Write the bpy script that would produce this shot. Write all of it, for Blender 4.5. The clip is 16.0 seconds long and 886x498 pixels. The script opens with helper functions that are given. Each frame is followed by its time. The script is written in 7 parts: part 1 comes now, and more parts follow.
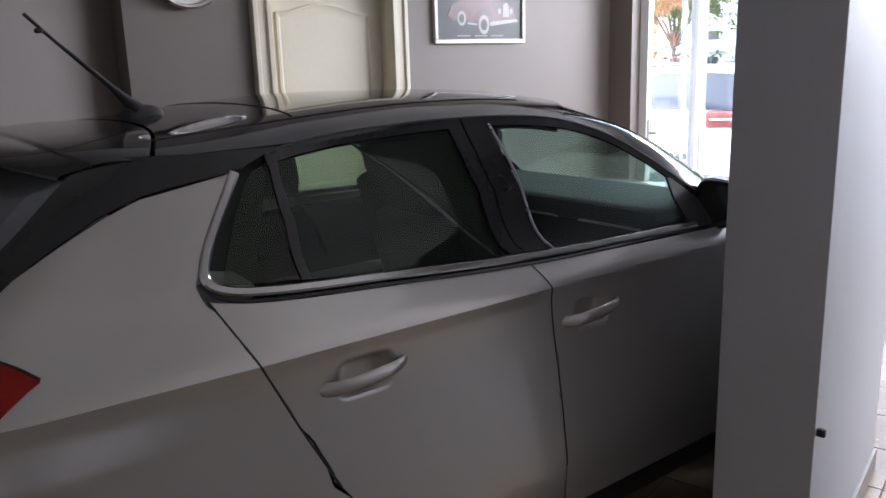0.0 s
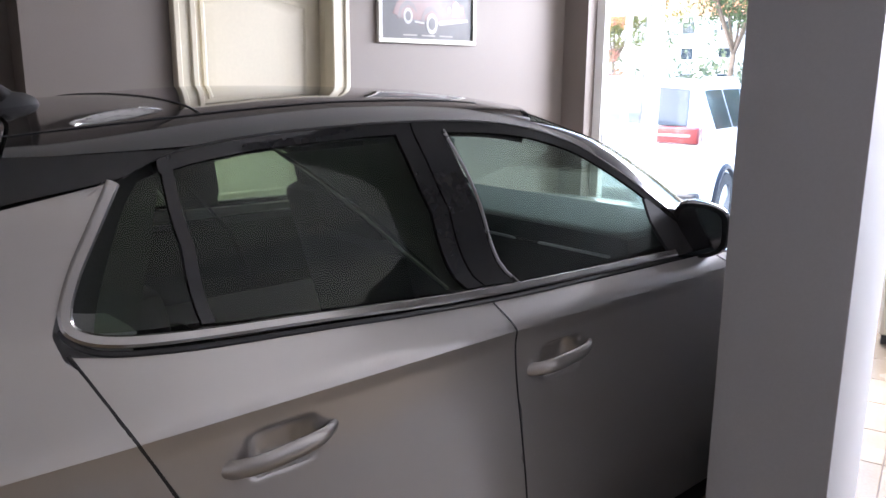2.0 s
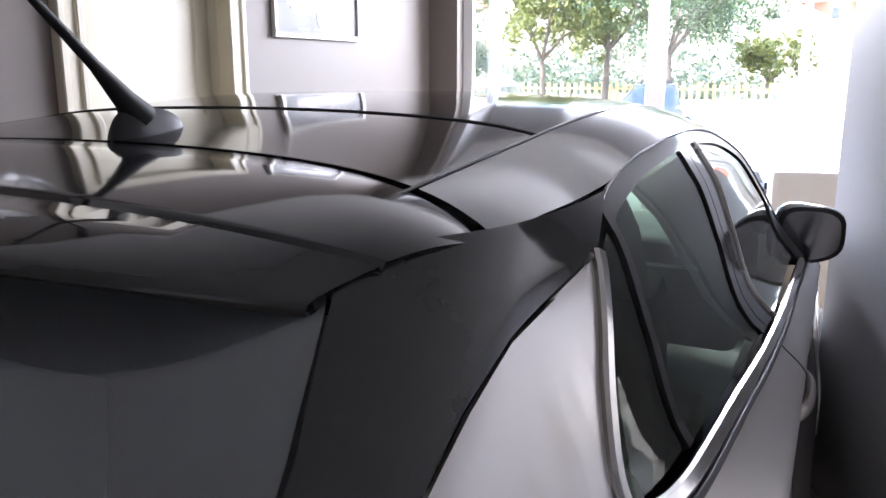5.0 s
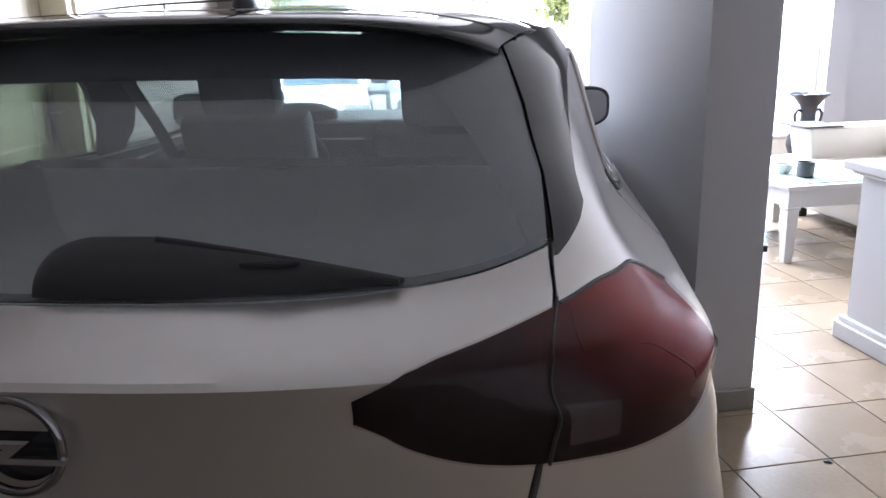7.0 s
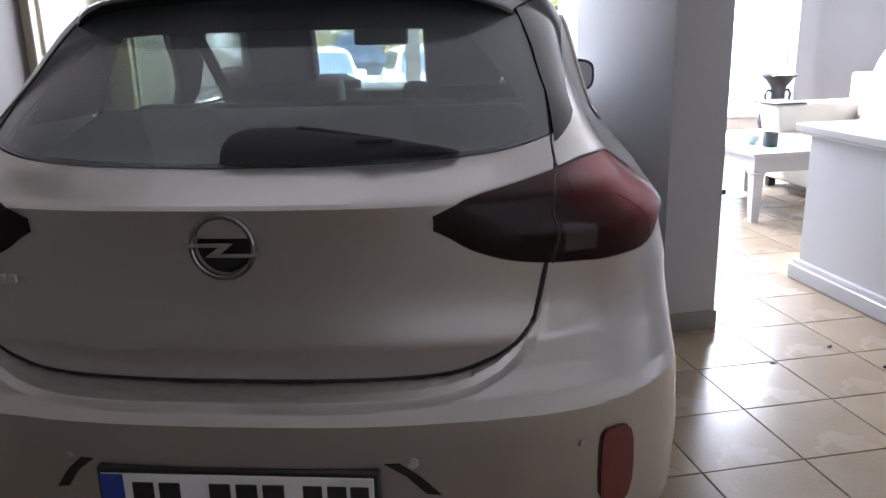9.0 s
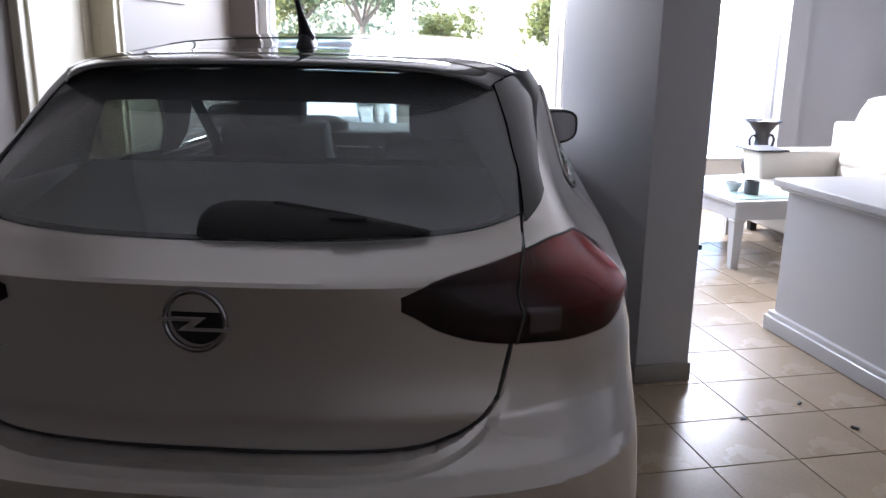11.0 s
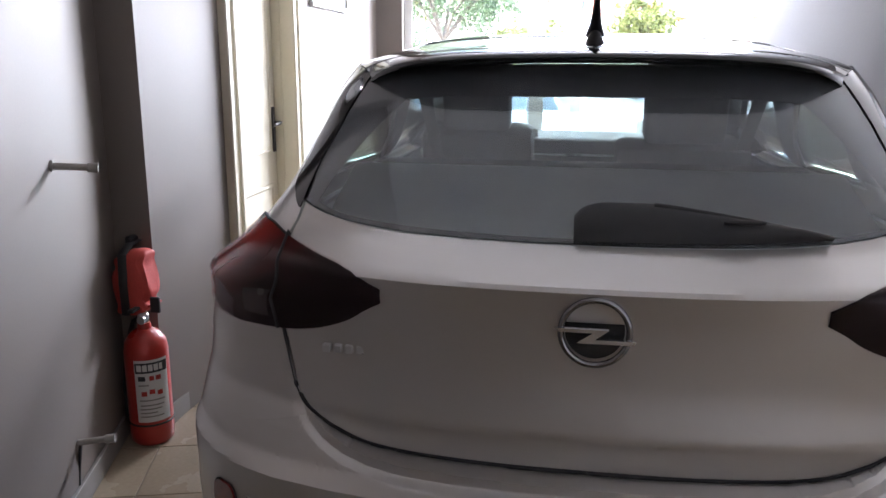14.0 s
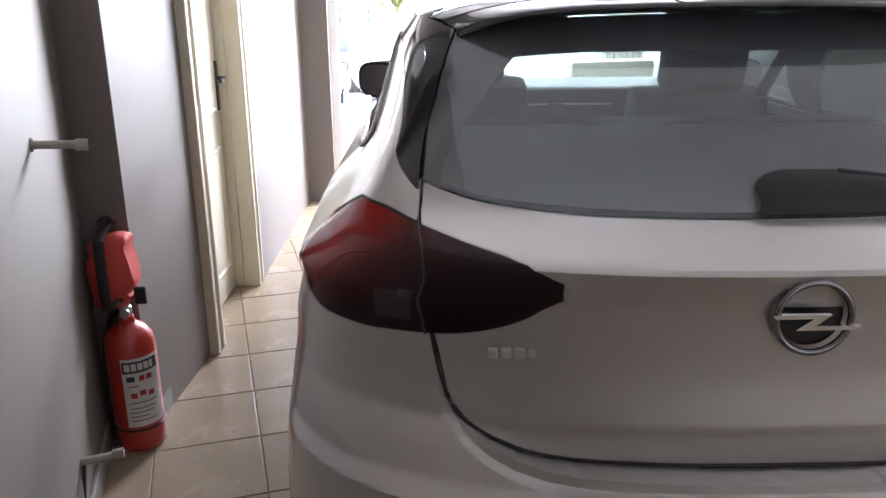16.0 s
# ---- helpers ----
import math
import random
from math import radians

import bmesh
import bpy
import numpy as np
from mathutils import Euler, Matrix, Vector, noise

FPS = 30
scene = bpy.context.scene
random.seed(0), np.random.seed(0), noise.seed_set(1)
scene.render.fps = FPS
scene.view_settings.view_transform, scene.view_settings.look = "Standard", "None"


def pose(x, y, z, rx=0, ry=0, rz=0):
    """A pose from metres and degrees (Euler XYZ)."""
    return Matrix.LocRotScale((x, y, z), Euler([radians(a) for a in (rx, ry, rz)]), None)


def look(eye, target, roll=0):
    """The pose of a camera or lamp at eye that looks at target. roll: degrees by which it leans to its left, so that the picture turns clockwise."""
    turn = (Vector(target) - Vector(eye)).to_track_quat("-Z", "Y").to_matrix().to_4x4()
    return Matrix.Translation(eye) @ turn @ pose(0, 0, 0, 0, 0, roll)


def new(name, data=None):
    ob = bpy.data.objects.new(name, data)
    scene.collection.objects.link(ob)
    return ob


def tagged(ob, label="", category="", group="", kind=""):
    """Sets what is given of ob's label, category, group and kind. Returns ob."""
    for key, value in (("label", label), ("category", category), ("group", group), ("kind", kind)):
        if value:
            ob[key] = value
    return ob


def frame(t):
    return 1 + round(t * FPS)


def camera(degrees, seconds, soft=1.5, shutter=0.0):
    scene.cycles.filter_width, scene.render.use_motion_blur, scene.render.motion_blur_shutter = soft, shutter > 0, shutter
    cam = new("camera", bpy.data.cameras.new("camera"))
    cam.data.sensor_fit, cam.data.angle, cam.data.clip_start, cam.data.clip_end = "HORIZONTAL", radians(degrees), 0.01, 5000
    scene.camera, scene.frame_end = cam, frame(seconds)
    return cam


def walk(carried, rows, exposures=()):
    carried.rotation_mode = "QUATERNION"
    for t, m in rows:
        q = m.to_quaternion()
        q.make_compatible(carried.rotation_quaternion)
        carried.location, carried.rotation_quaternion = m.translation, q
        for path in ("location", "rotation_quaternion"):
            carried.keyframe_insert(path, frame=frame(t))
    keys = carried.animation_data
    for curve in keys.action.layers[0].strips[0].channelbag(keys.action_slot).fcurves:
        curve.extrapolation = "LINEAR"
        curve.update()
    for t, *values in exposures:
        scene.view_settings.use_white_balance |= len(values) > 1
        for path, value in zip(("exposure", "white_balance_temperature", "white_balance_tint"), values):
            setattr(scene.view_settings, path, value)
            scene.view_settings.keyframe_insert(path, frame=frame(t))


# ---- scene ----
cam = camera(58.2, 16.0)
PATH = [
    (0, (2.272, 0.186, 1.531), (0.727, 1.374, 1.08), -1.8),
    (0.5, (2.232, 0.156, 1.531), (0.78, 1.461, 1.096), -1.3),
    (1, (2.195, 0.138, 1.518), (0.779, 1.486, 1.094), -1.0),
    (1.5, (2.103, 0.224, 1.5), (0.68, 1.559, 1.06), -1.1),
    (2, (1.96, 0.412, 1.498), (0.513, 1.723, 1.064), 0.4),
    (2.5, (1.773, 0.513, 1.485), (0.36, 1.856, 1.036), 1.1),
    (3, (1.518, 0.544, 1.504), (0.249, 2.025, 1.061), 0.9),
    (3.5, (1.285, 0.555, 1.501), (0.033, 2.054, 1.068), 0.8),
    (3.7, (1.205, 0.54, 1.51), (-0.012, 2.068, 1.078), 0.8),
    (6, (0.67, -0.319, 1.439), (0.258, 1.582, 0.973), -1.0),
    (6.5, (0.593, -0.485, 1.39), (0.394, 1.44, 0.886), -1.2),
    (7, (0.544, -0.722, 1.36), (0.347, 1.197, 0.831), -1.4),
    (7.5, (0.507, -0.907, 1.316), (0.301, 1.005, 0.768), -0.9),
    (8, (0.45, -1.072, 1.292), (0.238, 0.841, 0.747), -0.9),
    (8.5, (0.407, -1.232, 1.301), (0.203, 0.682, 0.755), -1.2),
    (9, (0.501, -1.301, 1.304), (0.331, 0.617, 0.761), -1.5),
    (9.2, (0.564, -1.339, 1.295), (0.405, 0.579, 0.75), -1.5),
    (11.3, (0.525, -1.308, 1.443), (0.371, 0.628, 0.966), 1.1),
    (11.5, (0.464, -1.317, 1.452), (0.293, 0.621, 0.989), 1.0),
    (12, (0.336, -1.325, 1.457), (0.14, 0.615, 1.01), 0.3),
    (12.5, (0.262, -1.327, 1.452), (0.062, 0.614, 1.011), 0.1),
    (13, (0.157, -1.339, 1.442), (-0.049, 0.601, 1.003), 0.1),
    (13.5, (0.043, -1.333, 1.414), (-0.205, 0.602, 0.973), 0.5),
    (14, (-0.055, -1.256, 1.372), (-0.356, 0.666, 0.909), 0.3),
    (14.5, (-0.198, -1.227, 1.345), (-0.491, 0.679, 0.813), 0.1),
    (15, (-0.396, -1.215, 1.342), (-0.6, 0.693, 0.776), -2.6),
    (15.5, (-0.508, -1.175, 1.342), (-0.534, 0.725, 0.718), -1.3),
    (16, (-0.56, -1.086, 1.394), (-0.538, 0.822, 0.795), -0.5),
]
walk(cam, [(t, look(eye, target, roll)) for t, eye, target, roll in PATH], exposures=((0.0, 4.29, 6300, 18), (1.5, 4.74, 6350, 19), (2.5, 5.04, 6350, 21), (3.7, 4.69, 6400, 21), (6.0, 5.29, 6100, 19), (7.0, 5.44, 6100, 18), (8.5, 5.64, 6150, 17), (9.2, 5.34, 6150, 18), (11.5, 4.74, 6150, 20), (12.5, 4.84, 6150, 21), (13.5, 5.39, 6200, 20), (14.5, 5.94, 6250, 18), (15.5, 6.19, 6250, 18), (16.0, 6.04, 6300, 18)))

# ---------------------------------------------------------------- light
world = bpy.data.worlds.new("sky")
scene.world = world
world.use_nodes = True
_n = world.node_tree.nodes
_sky = _n.new("ShaderNodeTexSky")
_sky.sky_type = "NISHITA"
_sky.sun_disc = False
_sky.sun_elevation = radians(52)
_sky.sun_rotation = radians(215)
world.node_tree.links.new(_sky.outputs[0], _n["Background"].inputs[0])
_n["Background"].inputs[1].default_value = 0.09


def lamp(name, kind, m, strength, color, **more):
    data = bpy.data.lights.new(name, kind)
    data.energy, data.color = strength, color
    if "angle" in more:
        data.angle = more["angle"]
    if "size" in more:
        data.shape, data.size, data.size_y = "RECTANGLE", more["size"][0], more["size"][1]
    ob = new(name, data)
    ob.matrix_world = m
    return ob


lamp("sun", "SUN", look((-14, -20, 32), (0, 0, 0)), 0.8, (1.0, 0.95, 0.88), angle=radians(0.5))

# sky light that falls in through the upper part of the shop front
_m = Matrix.Rotation(radians(15.4), 4, "Z") @ Matrix.Translation((2.75, 5.68, 2.255)) @ pose(0, 0, 0, 50, 0, 180)
lamp("window_light", "AREA", _m, 20, (0.90, 0.94, 1.0), size=(4.0, 0.20))

# ---------------------------------------------------------------- materials


def material(name, color, rough=0.5, metal=0.0, vary=0.12, scale=6.0, fine=60.0, bump=0.0, coat=0.0, rough_vary=0.1, tint=None, spec=0.5, per_object=0.0):
    """A principled surface with broad and fine variation of colour, gloss and relief."""
    m = bpy.data.materials.new(name)
    m.use_nodes = True
    nt = m.node_tree
    b = nt.nodes["Principled BSDF"]
    link = nt.links.new
    co = nt.nodes.new("ShaderNodeTexCoord")
    big = nt.nodes.new("ShaderNodeTexNoise")
    big.inputs["Scale"].default_value, big.inputs["Detail"].default_value = scale, 4.0
    small = nt.nodes.new("ShaderNodeTexNoise")
    small.inputs["Scale"].default_value, small.inputs["Detail"].default_value = fine, 3.0
    link(co.outputs["Object"], big.inputs["Vector"])
    link(co.outputs["Object"], small.inputs["Vector"])
    mixf = nt.nodes.new("ShaderNodeMix")
    mixf.inputs[0].default_value = 0.35
    link(big.outputs[0], mixf.inputs[2])
    link(small.outputs[0], mixf.inputs[3])
    ramp = nt.nodes.new("ShaderNodeValToRGB")
    lo = [c * (1 - vary) for c in color]
    hi = [min(1, c * (1 + vary)) for c in (tint or color)]
    ramp.color_ramp.elements[0].position, ramp.color_ramp.elements[1].position = 0.3, 0.7
    ramp.color_ramp.elements[0].color, ramp.color_ramp.elements[1].color = (*lo, 1), (*hi, 1)
    link(mixf.outputs[0], ramp.inputs[0])
    out = ramp.outputs[0]
    if per_object:
        info = nt.nodes.new("ShaderNodeObjectInfo")
        mr = nt.nodes.new("ShaderNodeMapRange")
        mr.inputs[3].default_value, mr.inputs[4].default_value = 1 - per_object, 1 + per_object
        link(info.outputs["Random"], mr.inputs[0])
        mul = nt.nodes.new("ShaderNodeVectorMath")
        mul.operation = "SCALE"
        link(out, mul.inputs[0])
        link(mr.outputs[0], mul.inputs[3])
        out = mul.outputs[0]
    link(out, b.inputs["Base Color"])
    rr = nt.nodes.new("ShaderNodeMapRange")
    rr.inputs[3].default_value, rr.inputs[4].default_value = max(0.02, rough - rough_vary), min(1, rough + rough_vary)
    link(big.outputs[0], rr.inputs[0])
    link(rr.outputs[0], b.inputs["Roughness"])
    b.inputs["Metallic"].default_value = metal
    b.inputs["Coat Weight"].default_value = coat
    b.inputs["Coat Roughness"].default_value = 0.03
    b.inputs["Specular IOR Level"].default_value = spec
    if bump:
        bp = nt.nodes.new("ShaderNodeBump")
        bp.inputs["Strength"].default_value, bp.inputs["Distance"].default_value = bump, 0.004
        link(mixf.outputs[0], bp.inputs["Height"])
        link(bp.outputs[0], b.inputs["Normal"])
    return m


def glass(name, tint, gloss=0.03, rough=0.0, haze=0.0, edge=0.85):
    """A thin pane: a tinted see-through layer, with a pale film that paints in glare haze, under a mirror gloss that
    grows at grazing angles.
    """
    m = bpy.data.materials.new(name)
    m.use_nodes = True
    nt = m.node_tree
    nt.nodes.remove(nt.nodes["Principled BSDF"])
    tr = nt.nodes.new("ShaderNodeBsdfTransparent")
    tr.inputs[0].default_value = (*tint, 1)
    gl = nt.nodes.new("ShaderNodeBsdfGlossy")
    gl.inputs["Roughness"].default_value = rough
    fr = nt.nodes.new("ShaderNodeLayerWeight")
    fr.inputs[0].default_value = 0.5
    pw = nt.nodes.new("ShaderNodeMath")
    pw.operation = "POWER"
    pw.inputs[1].default_value = 4.0
    nt.links.new(fr.outputs["Facing"], pw.inputs[0])
    ma = nt.nodes.new("ShaderNodeMath")
    ma.operation = "MULTIPLY_ADD"
    ma.inputs[1].default_value, ma.inputs[2].default_value = edge, gloss
    nt.links.new(pw.outputs[0], ma.inputs[0])
    mx = nt.nodes.new("ShaderNodeMixShader")
    nt.links.new(ma.outputs[0], mx.inputs[0])
    base = tr.outputs[0]
    if haze:
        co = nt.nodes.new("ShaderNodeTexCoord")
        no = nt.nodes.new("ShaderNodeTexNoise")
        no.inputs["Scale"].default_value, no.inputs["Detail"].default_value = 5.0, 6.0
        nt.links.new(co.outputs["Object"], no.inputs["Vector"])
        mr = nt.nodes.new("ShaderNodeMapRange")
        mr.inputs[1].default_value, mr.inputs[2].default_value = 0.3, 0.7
        mr.inputs[3].default_value, mr.inputs[4].default_value = haze * 0.75, haze * 1.25
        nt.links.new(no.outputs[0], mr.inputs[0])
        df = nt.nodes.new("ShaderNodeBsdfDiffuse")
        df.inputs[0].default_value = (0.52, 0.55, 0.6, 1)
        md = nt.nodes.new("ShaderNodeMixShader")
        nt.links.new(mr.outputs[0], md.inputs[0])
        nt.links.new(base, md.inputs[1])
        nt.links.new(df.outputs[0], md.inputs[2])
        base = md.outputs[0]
    nt.links.new(base, mx.inputs[1])
    nt.links.new(gl.outputs[0], mx.inputs[2])
    nt.links.new(mx.outputs[0], nt.nodes["Material Output"].inputs[0])
    return m


PAINT = material("silver_paint", (0.52, 0.50, 0.48), 0.30, 0.72, vary=0.03, scale=2.0, fine=900.0, coat=0.8, rough_vary=0.03)
BLACK = material("black_gloss_paint", (0.017, 0.0175, 0.019), 0.07, 0.0, vary=0.1, spec=0.55, rough_vary=0.02)
TRIM = material("dark_plastic", (0.018, 0.018, 0.02), 0.55, vary=0.15, fine=300, bump=0.1)
INSIDE = material("charcoal_interior", (0.045, 0.047, 0.05), 0.75, vary=0.2, fine=200, bump=0.2)
COVER = material("grey_felt", (0.72, 0.72, 0.72), 0.9, vary=0.12, fine=260, bump=0.25)
TRIMGREY = material("grey_cabin_trim", (0.32, 0.32, 0.325), 0.8, vary=0.12, fine=260, bump=0.2)
FABRIC = material("dark_seat_fabric", (0.022, 0.023, 0.026), 0.9, vary=0.25, fine=400, bump=0.3)
CHROME = material("chrome", (0.75, 0.75, 0.76), 0.09, 1.0, vary=0.03, rough_vary=0.04)
# a dimmed copy of the chrome; its colour holds the dark surroundings it mirrors
DIMREFLECT = material("chrome_dim_reflection", (0.46, 0.45, 0.44), 0.16, 1.0, vary=0.04, rough_vary=0.05)
# chrome whose dark reflection is put into the base colour
DARKREFLECT = material("chrome_dark_reflection", (0.26, 0.26, 0.27), 0.12, 1.0, vary=0.04, rough_vary=0.04)
SATIN = material("satin_silver", (0.55, 0.55, 0.55), 0.28, 0.8, vary=0.03, rough_vary=0.05)
RUBBER = material("tyre_rubber", (0.02, 0.02, 0.02), 0.8, vary=0.2, fine=120, bump=0.3)
ALLOY = material("alloy_wheel", (0.5, 0.5, 0.5), 0.3, 0.8, vary=0.05)
REFLECT = material("red_reflector", (0.14, 0.014, 0.014), 0.2, vary=0.15, coat=0.4, fine=150)
LAMPGREY = material("smoked_clear_lamp", (0.06, 0.052, 0.056), 0.25, 0.2, vary=0.15)
LAMPWHITE = material("clear_lamp", (0.3, 0.3, 0.31), 0.2, 0.3, vary=0.1)
def lamp_fade(name):
    """Lamp lens dyed from smoked black at its inner tip to red along its upper outer edge, with fine upright ribs."""
    m = material(name, (0.02, 0.011, 0.013), 0.2, vary=0.05, fine=90, spec=0.06)
    nt = m.node_tree
    b = nt.nodes["Principled BSDF"]
    co = nt.nodes.new("ShaderNodeTexCoord")
    sep = nt.nodes.new("ShaderNodeSeparateXYZ")
    nt.links.new(co.outputs["Object"], sep.inputs[0])
    ax = nt.nodes.new("ShaderNodeMath")
    ax.operation = "ABSOLUTE"
    nt.links.new(sep.outputs[0], ax.inputs[0])
    mx = nt.nodes.new("ShaderNodeMath")
    mx.operation = "MULTIPLY_ADD"
    mx.inputs[1].default_value, mx.inputs[2].default_value = 3.96, 0.3 - 3.96 * 0.6 - 5.8 * 0.96
    nt.links.new(ax.outputs[0], mx.inputs[0])
    mz = nt.nodes.new("ShaderNodeMath")
    mz.operation = "MULTIPLY_ADD"
    mz.inputs[1].default_value = 5.8
    nt.links.new(sep.outputs[2], mz.inputs[0])
    nt.links.new(mx.outputs[0], mz.inputs[2])
    ramp = nt.nodes.new("ShaderNodeValToRGB")
    el = ramp.color_ramp.elements
    el[0].color, el[1].color = (0.016, 0.010, 0.013, 1), (0.34, 0.014, 0.009, 1)
    for at, c in ((0.40, (0.028, 0.010, 0.012, 1)), (0.72, (0.09, 0.009, 0.009, 1))):
        el.new(at).color = c
    nt.links.new(mz.outputs[0], ramp.inputs[0])
    wave = nt.nodes.new("ShaderNodeTexWave")
    wave.inputs["Scale"].default_value, wave.inputs["Distortion"].default_value = 95, 1.5
    nt.links.new(co.outputs["Object"], wave.inputs["Vector"])
    mixc = nt.nodes.new("ShaderNodeMix")
    mixc.data_type, mixc.blend_type = "RGBA", "MULTIPLY"
    mixc.inputs[0].default_value = 0.10
    nt.links.new(ramp.outputs[0], mixc.inputs[6])
    nt.links.new(wave.outputs[0], mixc.inputs[7])
    nt.links.new(mixc.outputs[2], b.inputs["Base Color"])
    return m


LAMPFADE = lamp_fade("faded_lamp_lens")
PLATEWHITE = material("plate_white", (0.72, 0.72, 0.7), 0.4, vary=0.05)
PLATEBLUE = material("plate_blue", (0.02, 0.05, 0.28), 0.4, vary=0.05)
PLATEBLACK = material("plate_black", (0.015, 0.015, 0.015), 0.45, vary=0.1)
# the pale film on these two panes paints in veiling glare
TINTED = glass("privacy_glass", (0.60, 0.67, 0.58), gloss=0.03, haze=0.008, edge=0.5)
REARGLASS = glass("rear_glass", (0.80, 0.83, 0.83), gloss=0.07, haze=0.14)
FRONTGLASS = glass("green_glass", (0.80, 0.87, 0.84))
PANE = glass("window_glass", (0.93, 0.95, 0.94))
LENS = glass("lamp_lens", (0.94, 0.90, 0.90), gloss=0.012, edge=0.2)

WALL = material("grey_wall_paint", (0.42, 0.42, 0.435), 0.6, vary=0.05, scale=1.3, fine=140, bump=0.12, rough_vary=0.08)
# white chosen to bounce light onto the car's tail from an unseen wall
BOUNCE = material("white_bounce_wall", (0.70, 0.69, 0.68), 0.6, vary=0.04, scale=1.3, fine=140, bump=0.1)
# wall paint darkened to carry the weaker light on the west side
TAUPE_DIM = material("taupe_wall_dimmed", (0.176, 0.150, 0.131), 0.6, vary=0.05, scale=1.3, fine=140, bump=0.12, rough_vary=0.08)
SKIRT = material("grey_skirting", (0.24, 0.225, 0.205), 0.5, vary=0.08)
CEIL = material("white_ceiling", (0.80, 0.79, 0.77), 0.8, vary=0.03, scale=1.0)
WHITE = material("white_joinery", (0.66, 0.64, 0.59), 0.4, vary=0.04, scale=3, fine=60, bump=0.04)
CREAM = material("cream_door", (0.60, 0.55, 0.43), 0.42, vary=0.05, scale=3, fine=60, bump=0.05)
PVC = material("white_window_frame", (0.72, 0.72, 0.70), 0.35, vary=0.04)
POST = material("grey_post_paint", (0.52, 0.51, 0.5), 0.45, vary=0.05)
TILE = material("cream_floor_tile", (0.25, 0.195, 0.135), 0.26, vary=0.07, scale=3.5, fine=70, bump=0.02, tint=(0.28, 0.225, 0.16), rough_vary=0.07, spec=0.10, per_object=0.05)
GROUT = material("brown_grout", (0.17, 0.13, 0.10), 0.85, vary=0.2, fine=200, bump=0.3)
LEATHER = material("cream_leather", (0.50, 0.47, 0.42), 0.42, vary=0.06, scale=5, fine=220, bump=0.25)
LACQUER = material("white_lacquer", (0.46, 0.455, 0.45), 0.35, vary=0.015, scale=1.5)
FROST = material("green_glass_top", (0.45, 0.62, 0.58), 0.08, vary=0.05, coat=0.5)
BRONZE = material("dark_bronze", (0.035, 0.035, 0.04), 0.38, 0.5, vary=0.3, scale=14, fine=80, bump=0.2)
CLAY = material("dark_pot", (0.05, 0.055, 0.06), 0.5, vary=0.2)
RED = material("red_cylinder_paint", (0.42, 0.03, 0.022), 0.3, vary=0.08, coat=0.3)
REDCLOTH = material("red_cloth", (0.5, 0.055, 0.04), 0.7, vary=0.15, scale=12, fine=160, bump=0.4)
LABELW = material("white_label", (0.62, 0.6, 0.58), 0.5, vary=0.06)
INK = material("dark_print", (0.03, 0.03, 0.035), 0.5, vary=0.1)
PIPE = material("grey_pipe", (0.25, 0.235, 0.215), 0.55, vary=0.12, fine=90, bump=0.2)
PRINT = material("grey_print", (0.028, 0.028, 0.03), 0.5, vary=0.25, scale=5)
PRINTCAR = material("dull_red_print", (0.085, 0.018, 0.014), 0.4, vary=0.2)
PRINTPALE = material("pale_print", (0.27, 0.27, 0.26), 0.4, vary=0.15)
ASPHALT = material("pale_concrete_yard", (0.30, 0.29, 0.275), 0.85, vary=0.12, scale=0.6, fine=40, bump=0.3)
CARWHITE = material("white_car_paint", (0.72, 0.72, 0.72), 0.25, vary=0.03, coat=0.5)
CARDARK = material("dark_car_paint", (0.03, 0.035, 0.05), 0.25, vary=0.1, coat=0.5)
CARGREY = material("grey_car_paint", (0.35, 0.36, 0.36), 0.25, vary=0.05, coat=0.5)
CARGLASS = material("dark_car_glass", (0.02, 0.03, 0.04), 0.05, vary=0.1)
BARK = material("bark", (0.12, 0.09, 0.065), 0.9, vary=0.3, bump=0.6)


def foliage(name, low, high):
    """Leaves that let some light through, each of its own shade."""
    m = bpy.data.materials.new(name)
    m.use_nodes = True
    nt = m.node_tree
    b = nt.nodes["Principled BSDF"]
    geo = nt.nodes.new("ShaderNodeNewGeometry")
    ramp = nt.nodes.new("ShaderNodeValToRGB")
    ramp.color_ramp.elements[0].color, ramp.color_ramp.elements[1].color = (*low, 1), (*high, 1)
    nt.links.new(geo.outputs["Random Per Island"], ramp.inputs[0])
    nt.links.new(ramp.outputs[0], b.inputs["Base Color"])
    b.inputs["Roughness"].default_value = 0.5
    tr = nt.nodes.new("ShaderNodeBsdfTranslucent")
    nt.links.new(ramp.outputs[0], tr.inputs[0])
    mx = nt.nodes.new("ShaderNodeMixShader")
    mx.inputs[0].default_value = 0.4
    nt.links.new(b.outputs[0], mx.inputs[1])
    nt.links.new(tr.outputs[0], mx.inputs[2])
    nt.links.new(mx.outputs[0], nt.nodes["Material Output"].inputs[0])
    return m


LEAF = foliage("leaf_green", (0.035, 0.06, 0.022), (0.11, 0.15, 0.06))
LEAFY = foliage("leaf_yellow_green", (0.07, 0.09, 0.02), (0.22, 0.22, 0.06))
SCRUB = foliage("distant_leaf", (0.045, 0.065, 0.035), (0.12, 0.14, 0.075))
HILL = material("hillside_scrub", (0.11, 0.12, 0.06), 0.95, vary=0.45, scale=0.12, fine=1.5, tint=(0.28, 0.25, 0.17))
PLASTER = material("white_plaster", (0.7, 0.68, 0.64), 0.8, vary=0.05, scale=0.5)
SALMON = material("salmon_plaster", (0.46, 0.14, 0.085), 0.8, vary=0.06, scale=0.5)
ROOFTILE = material("orange_roof", (0.45, 0.15, 0.07), 0.8, vary=0.2, scale=3)
FENCE = material("wooden_fence", (0.4, 0.27, 0.12), 0.8, vary=0.2)

# ---------------------------------------------------------------- mesh helpers


